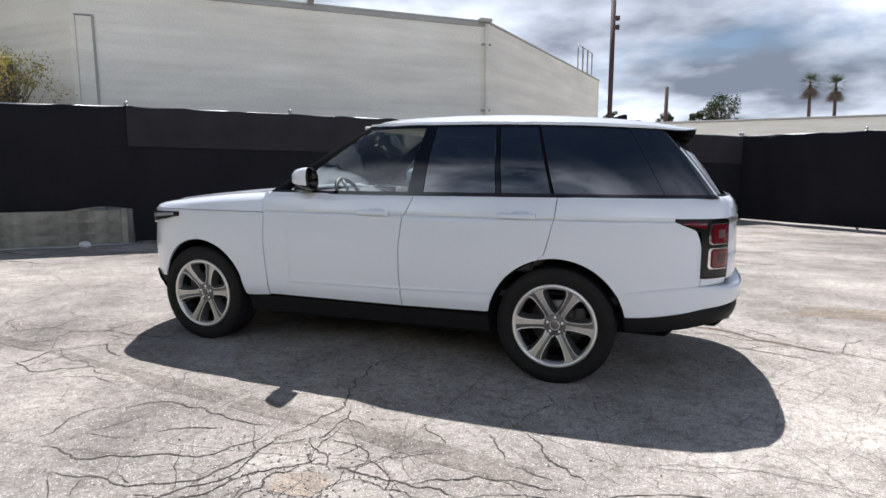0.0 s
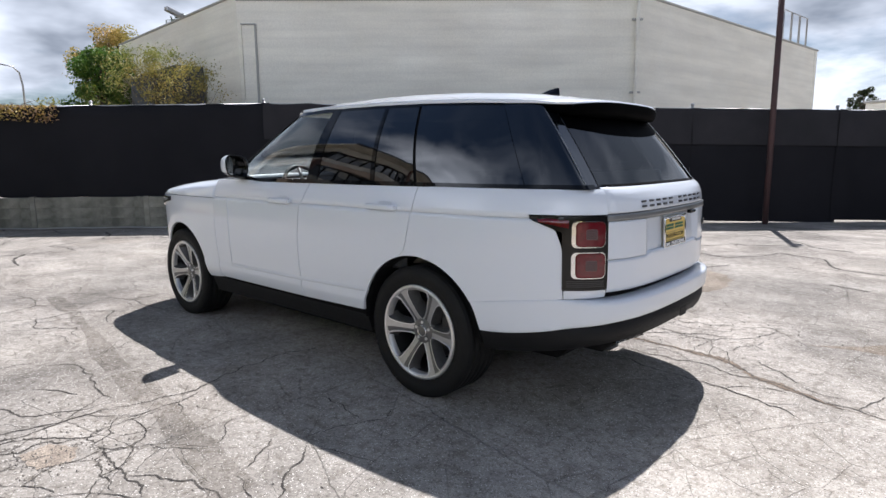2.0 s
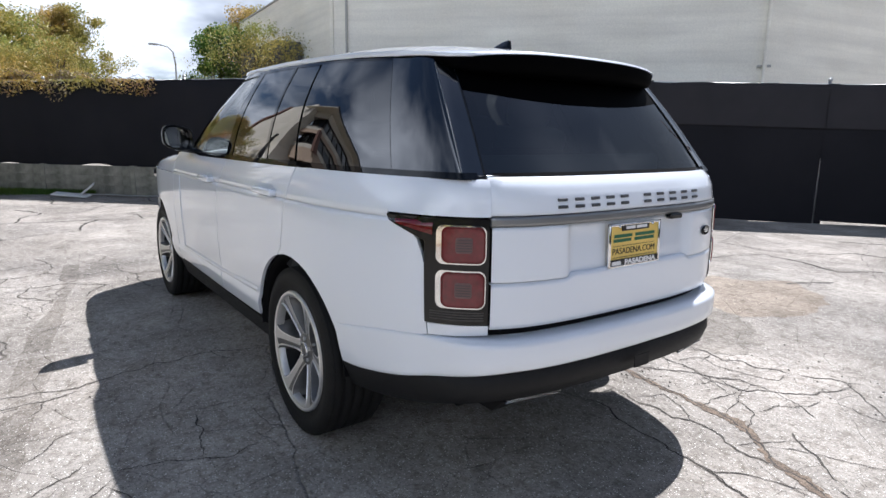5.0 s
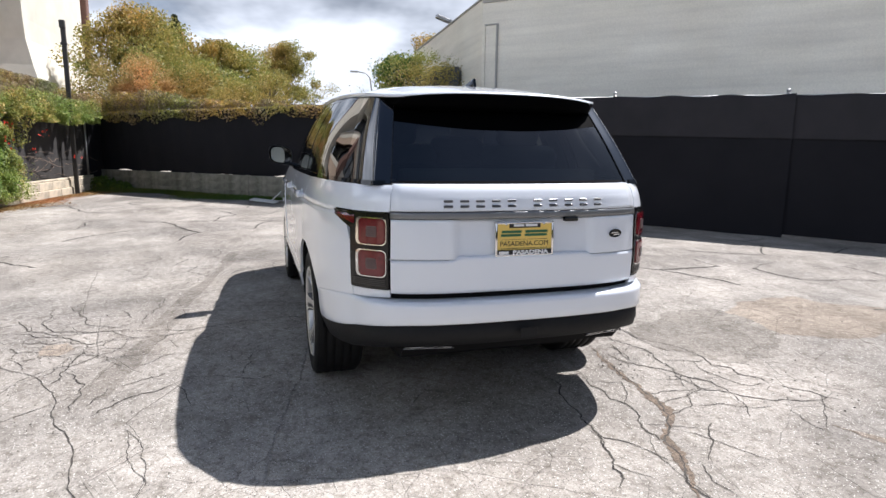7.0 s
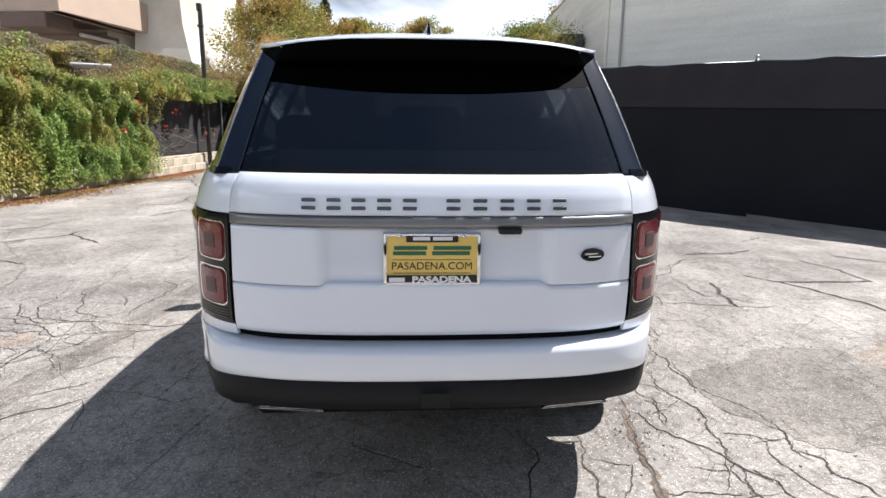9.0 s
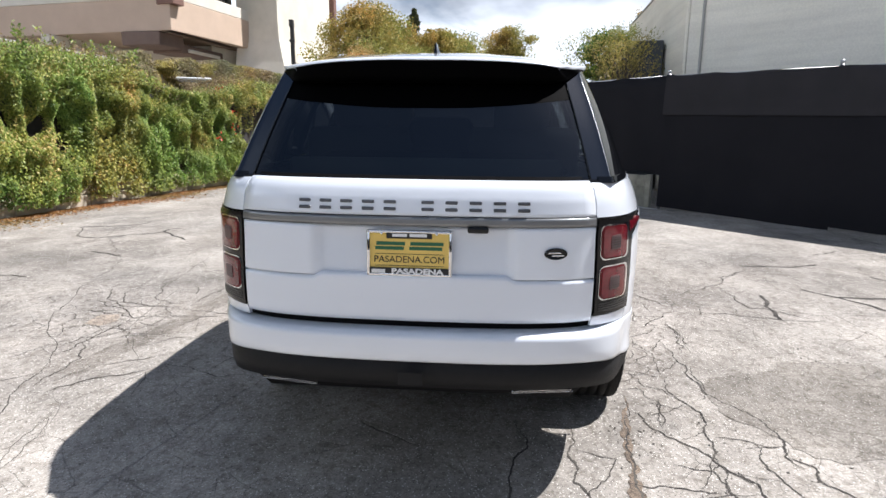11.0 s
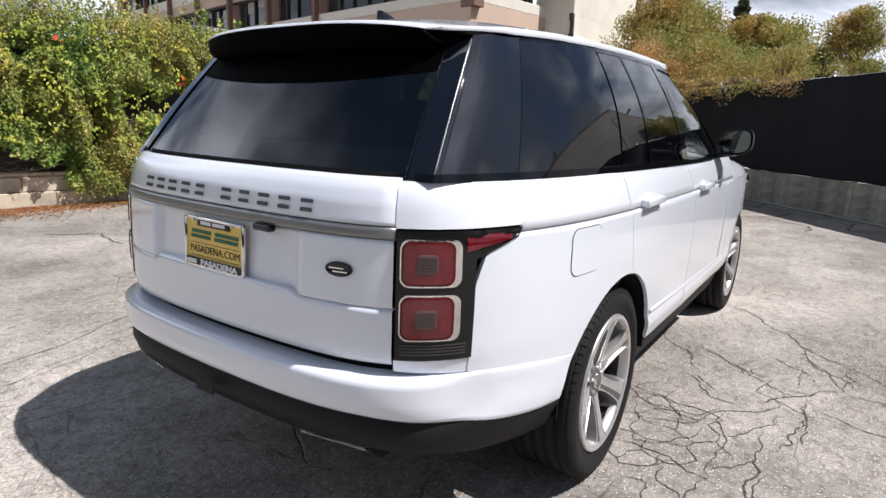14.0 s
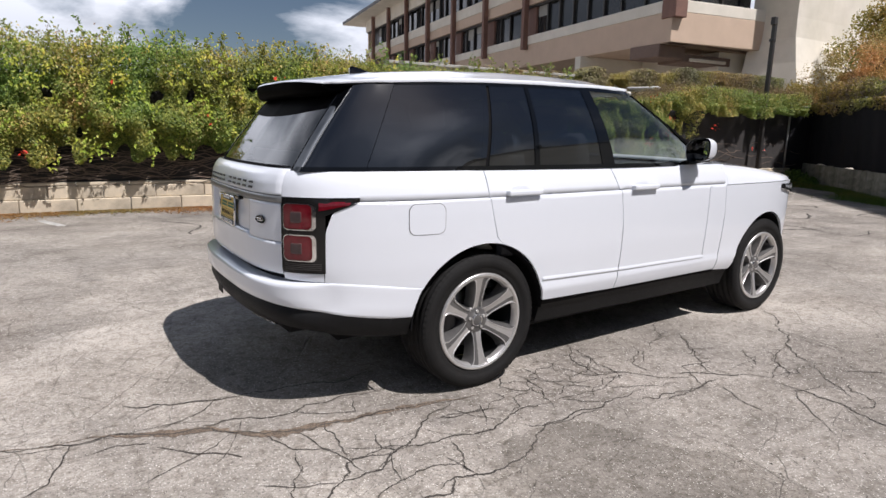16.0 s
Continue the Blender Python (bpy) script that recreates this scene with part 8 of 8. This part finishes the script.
crack([(0.57, 0.87), (0.64, 1.04), (0.8, 1.14)], 0.020, branch=0, fine=True)
crack([(0.14, 0.96), (0.41, 1.19), (0.41, 1.34)], 0.020, branch=0, fine=True)
crack([(-1.11, 1.34), (-1.1, 1.54), (-1.08, 1.73), (-1.1, 1.93)], 0.020, branch=0, fine=True)
crack([(0.2, -2.24), (0.32, -2.03), (0.36, -1.77), (0.27, -1.57), (0.2, -1.36), (0.18, -1.11), (0.25, -0.87), (0.31, -0.58)], 0.033, branch=2, fine=True)
crack([(1.39, -1.72), (1.41, -1.6), (1.47, -1.42), (1.53, -1.26), (1.47, -1.11)], 0.020, branch=0, fine=True)
crack([(1.91, 0.42), (2.11, 0.47), (2.41, 0.38), (2.63, 0.35), (2.86, 0.31), (3.0, 0.28), (3.15, 0.23), (3.22, 0.17)], 0.033, branch=2, fine=True)
crack([(1.01, -1.33), (1.25, -1.34), (1.46, -1.39)], 0.020, branch=0, fine=True)
crack([(3.13, 0.65), (3.27, 0.59), (3.38, 0.62)], 0.020, branch=0, fine=True)
crack([(2.11, 1.63), (2.18, 1.71), (2.32, 1.69), (2.49, 1.77)], 0.033, branch=0, fine=True)
FILLED = [(1.51, 1.03), (1.8, 0.98), (2.05, 0.94), (2.25, 0.93), (2.41, 0.9), (2.57, 0.88), (2.67, 0.84), (2.77, 0.76), (2.87, 0.66), (3.02, 0.61), (3.15, 0.55), (3.29, 0.47), (3.6, 0.42), (4.2, 0.25)]
crack(FILLED, 0.034, branch=3, fine=True)


def crack_net(x0, x1, y0, y1, cell, seed, drop=0.3, width=0.0052, turn=0.0):
    """Alligator cracking: an uneven honeycomb of short cracks that breaks the surface into small polygons."""
    g = random.Random(seed)
    nx, ny = int((x1 - x0) / (cell * 0.6)), int((y1 - y0) / cell)
    cx, cy = (x0 + x1) / 2, (y0 + y1) / 2
    node = {}
    for i in range(nx + 1):
        for j in range(ny + 1):
            x, y = x0 + (i + g.uniform(-0.3, 0.3)) * cell * 0.6 - cx, y0 + (j + (0.17 if (i + j) % 2 else -0.17) + g.uniform(-0.26, 0.26)) * cell - cy
            node[i, j] = (cx + x * math.cos(turn) - y * math.sin(turn), cy + x * math.sin(turn) + y * math.cos(turn))
    for (i, j), p in node.items():
        for e in [(i + 1, j)] + ([(i, j + 1)] if (i + j) % 2 else []):
            edge = max(abs(2 * i / max(nx, 1) - 1), abs(2 * j / max(ny, 1) - 1)) ** 3
            if e in node and g.random() > drop + 0.5 * edge:
                CRACKS.append((wander([p, node[e]], seed * 1000 + i * 40 + j * 7 + e[0], 0.1, 4), width * g.uniform(0.45, 1.3), 0.7))


crack_net(0.35, 1.5, 0.86, 1.42, 0.15, 5, 0.1, 0.0055, 0.3)
crack_net(1.5, 2.7, 0.95, 1.75, 0.30, 12, 0.35, 0.0048, -0.2)
crack_net(-0.9, 0.5, 1.0, 2.4, 0.32, 13, 0.4, 0.007, 0.4)
crack_net(-0.3, 1.5, -3.3, -2.3, 0.21, 6, 0.15, 0.006, 0.5)
crack_net(-1.4, 0.4, -2.9, -1.9, 0.42, 14, 0.45, 0.007, 0.5)
crack_net(2.6, 4.2, 0.1, 1.4, 0.38, 7, 0.45, 0.008)
crack_net(-4.5, -1.6, -2.6, -0.4, 0.45, 8, 0.12, 0.012, 0.2)
crack_net(-14.0, -4.5, -6.0, 3.0, 1.25, 9, 0.38, 0.046, 0.3)
crack_net(-5.0, 3.0, -7.0, -3.6, 1.0, 10, 0.42, 0.032, -0.3)
crack_net(-4.0, 5.0, 3.0, 9.0, 1.05, 11, 0.4, 0.038, 0.4)


def cracks_mesh():
    vs, fs = [], []
    g = random.Random(3)
    for p, w, blunt in CRACKS:
        n = len(p)
        o = len(vs)
        for i, q in enumerate(p):
            d = (p[min(n - 1, i + 1)] - p[max(0, i - 1)]).normalized()
            s = Vector((-d.y, d.x, 0))
            h = w * 0.5 * min(1.0, 6 * i / n + blunt, 6 * (n - 1 - i) / n + blunt) * g.uniform(0.45, 1.15)
            vs += [q + s * h + Vector((0, 0, 0.003)), q - s * h * g.uniform(0.7, 1.3) + Vector((0, 0, 0.003))]
        fs += [(o + 2 * i, o + 2 * i + 1, o + 2 * i + 3, o + 2 * i + 2) for i in range(n - 1)]
    ob = part("ground_cracks", mesh_of("ground_cracks", vs, fs, M_CRACK))
    tagged(ob, "dirt-filled cracks wandering over the asphalt", "cracks", kind="stuff")


cracks_mesh()


def blot(name, outline, mat_, z, label, category, seed, rough=0.08):
    p = wander(outline + outline[:1], seed, rough, 5)[:-1]
    ob = part(name, mesh_of(name, [Vector((q.x, q.y, z)) for q in p], [tuple(range(len(p)))], mat_))
    return tagged(ob, label, category, kind="structure")


blot("asphalt_patch", [(1.42, 1.48), (0.93, 2.1), (0.97, 2.74), (1.85, 2.5), (2.1, 1.75)], M_PATCH, 0.0022, "darker patch of newer asphalt in the yard", "asphalt patch", 5, 0.2)
for k, (a, b, w) in enumerate((((-3.2, -1.57), (-0.4, -1.93), 0.09), ((-0.3, -1.95), (1.6, -2.18), 0.12))):
    d = (Vector(b) - Vector(a)).normalized()
    s = Vector((-d.y, d.x)) * w
    blot("asphalt_seam", [tuple(Vector(a) + s), tuple(Vector(b) + s * 0.7), tuple(Vector(b) - s), tuple(Vector(a) - s * 0.6)], M_SEAM, 0.0015 + 0.0002 * k, "darker strip of patched asphalt", "seam", 40 + k, 0.03)
blot("rust_stain", [(1.18, 2.2), (0.77, 3.09), (0.73, 3.85), (1.3, 4.3), (1.95, 3.34), (1.66, 2.6)], M_STAIN, 0.0016, "brown rust-stained area of asphalt", "stain", 71, 0.16)
blot("rust_stain", [(3.0, 1.6), (3.5, 2.1), (4.4, 2.2), (4.2, 1.7)], M_STAIN, 0.0016, "brown rust-stained area of asphalt", "stain", 72, 0.14)
blot("dirt_patch", [(0.5, -2.72), (0.47, -2.58), (0.62, -2.50), (0.76, -2.57), (0.72, -2.7)], M_DIRT, 0.0028, "bare brown dirt where the asphalt has broken up", "dirt", 73, 0.16)


def dirt_in_crack():
    """A ragged ribbon of earth that fills the widest crack."""
    g = random.Random(74)
    p = wander(FILLED, 74, 0.1, 3)
    vs = []
    for i, q in enumerate(p):
        d = (p[min(len(p) - 1, i + 1)] - p[max(0, i - 1)]).normalized()
        side = Vector((-d.y, d.x, 0))
        fade = min(1.0, 5 * i / len(p), 3 * (len(p) - 1 - i) / len(p))
        wide = (0.028 + 0.014 * math.sin(i * 0.19) + g.uniform(-0.010, 0.010)) * fade
        vs += [q + side * wide * g.uniform(0.6, 1.1) + Vector((0, 0, 0.0026)), q - side * wide * g.uniform(0.6, 1.1) + Vector((0, 0, 0.0026))]
    ob = part("dirt_strip", mesh_of("dirt_strip", vs, [(2 * i, 2 * i + 1, 2 * i + 3, 2 * i + 2) for i in range(len(p) - 1)], M_EARTH))
    tagged(ob, "brown dirt lying in a wide crack", "dirt", kind="structure")


dirt_in_crack()
for k, (a, b) in enumerate((((4.6, -8.2), (3.1, -8.05)), ((1.87, -7.98), (0.3, -7.72)), ((3.52, -7.2), (3.27, -6.5)))):
    d = (Vector(b) - Vector(a)).normalized()
    s = Vector((-d.y, d.x)) * 0.05
    blot("parking_line", [tuple(Vector(a) + s), tuple(Vector(b) + s), tuple(Vector(b) - s), tuple(Vector(a) - s)], M_PAINT, 0.004, "worn white parking line paint", "line", 60 + k, 0.02)


def gravel():
    """Loose chips where the surface has broken up."""
    g = random.Random(17)
    vs, fs = [], []
    for cx, cy, r, n in ((0.62, -2.62, 0.28, 150), (1.9, 0.96, 0.3, 90), (0.3, -2.3, 0.7, 90), (2.6, 1.7, 0.8, 80), (-0.5, 1.9, 0.6, 70), (1.2, 2.9, 0.9, 90), (1.9, -2.4, 0.8, 90)):
        for k in range(n):
            x, y = g.gauss(cx, r * 0.6), g.gauss(cy, r * 0.45)
            e = g.uniform(0.003, 0.009)
            w = g.uniform(0, 6.28)
            o = len(vs)
            for i in range(4):
                q = w + i * math.pi / 2 + g.uniform(-0.4, 0.4)
                vs.append((x + e * math.cos(q) * g.uniform(0.7, 1.4), y + e * math.sin(q), 0.002))
            vs.append((x + g.uniform(-e, e) * 0.4, y + g.uniform(-e, e) * 0.4, 0.003 + e * g.uniform(0.5, 0.9)))
            fs += [(o + i, o + (i + 1) % 4, o + 4) for i in range(4)]
    ob = part("loose_gravel", mesh_of("loose_gravel", vs, fs, M_CHIP))
    tagged(ob, "loose grey-brown stone chips on the asphalt", "gravel", kind="stuff")


M_CHIP = material("stone_chips", (0.36, 0.33, 0.29), 0.9, second=(0.16, 0.14, 0.12), scale=25)
gravel()


# ---- strip of grass, weeds and rubbish at the fence's foot ----
def grass_strip():
    g = np.random.default_rng(31)
    m = frame_of(C1, CM)
    N = 26000
    x = g.uniform(0.3, 8.2, N)
    y = -0.2 - np.abs(g.normal(0, 0.45, N)) * (0.6 + 0.4 * np.sin(x * 1.3)) * np.clip((8.4 - x) / 3, 0.2, 1)
    h = g.uniform(0.04, 0.14, N)
    w = g.uniform(0, 6.28, N)
    lean = g.normal(0, 0.05, (N, 2))
    b = np.stack([x, y, np.zeros(N)], 1)
    s = np.stack([np.cos(w), np.sin(w), np.zeros(N)], 1) * 0.006
    t = b + np.concatenate([lean, h[:, None]], 1)
    v = np.stack([b - s, b + s, t], 1).reshape(-1, 3)
    i = np.arange(N)[:, None] * 3 + np.arange(3)
    me = bpy.data.meshes.new("grass")
    me.from_pydata(v.tolist(), [], i.tolist())
    me.materials.append(M_GRASS)
    ob = part("grass", me)
    ob.matrix_world = m
    tagged(ob, "narrow strip of green grass along the wall's foot", "grass", kind="stuff")
    for k, (x, y, r, h) in enumerate(((0.9, -0.6, 0.5, 0.45), (1.7, -0.5, 0.35, 0.3))):
        n = 900
        q = g.normal(0, 1, (n, 3))
        q /= np.linalg.norm(q, axis=1)[:, None]
        q *= g.random(n)[:, None] ** 0.4
        c = q * (r, r, h)
        c[:, 2] = np.abs(c[:, 2]) + 0.02
        root = part("weed_clump", leaf_mesh("weed_clump", c, g.uniform(0.05, 0.12, n), M_LEAF_GREEN, 300 + k))
        root.matrix_world = m @ Matrix.Translation((x, y, 0))
        tagged(root, "low clump of broad green weeds", "weeds")


grass_strip()


def rubbish():
    rng = random.Random(5)
    # broken white plastic piece by the wall
    root = thing("plastic_scrap", "broken white plastic piece lying on the grass", "rubbish", at=pose(-10.7, -1.05, 0, 0, 0, 55))
    part("shell", box((0.75, 0.22, 0.04), pose(0, 0, 0.06, 8, 4), 0.018, 2), M_WHITE, root)
    part("flap", box((0.4, 0.16, 0.02), pose(0.3, 0.05, 0.16, 25, -38), 0.008, 2), M_WHITE, root)
    # white bag by the wall's end
    bm = bmesh.new()
    bmesh.ops.create_icosphere(bm, subdivisions=3, radius=0.1)
    for v in bm.verts:
        v.co *= 1 + 0.35 * noise.noise(v.co * 14)
        v.co.z = max(-0.045, v.co.z * 0.6)
    ob = part("paper_bag", bm, M_WHITE)
    ob.matrix_world = frame_of(C1, CM) @ pose(13.1, -0.28, 0.047)
    tagged(ob, "crumpled white paper at the wall's foot", "rubbish")


rubbish()
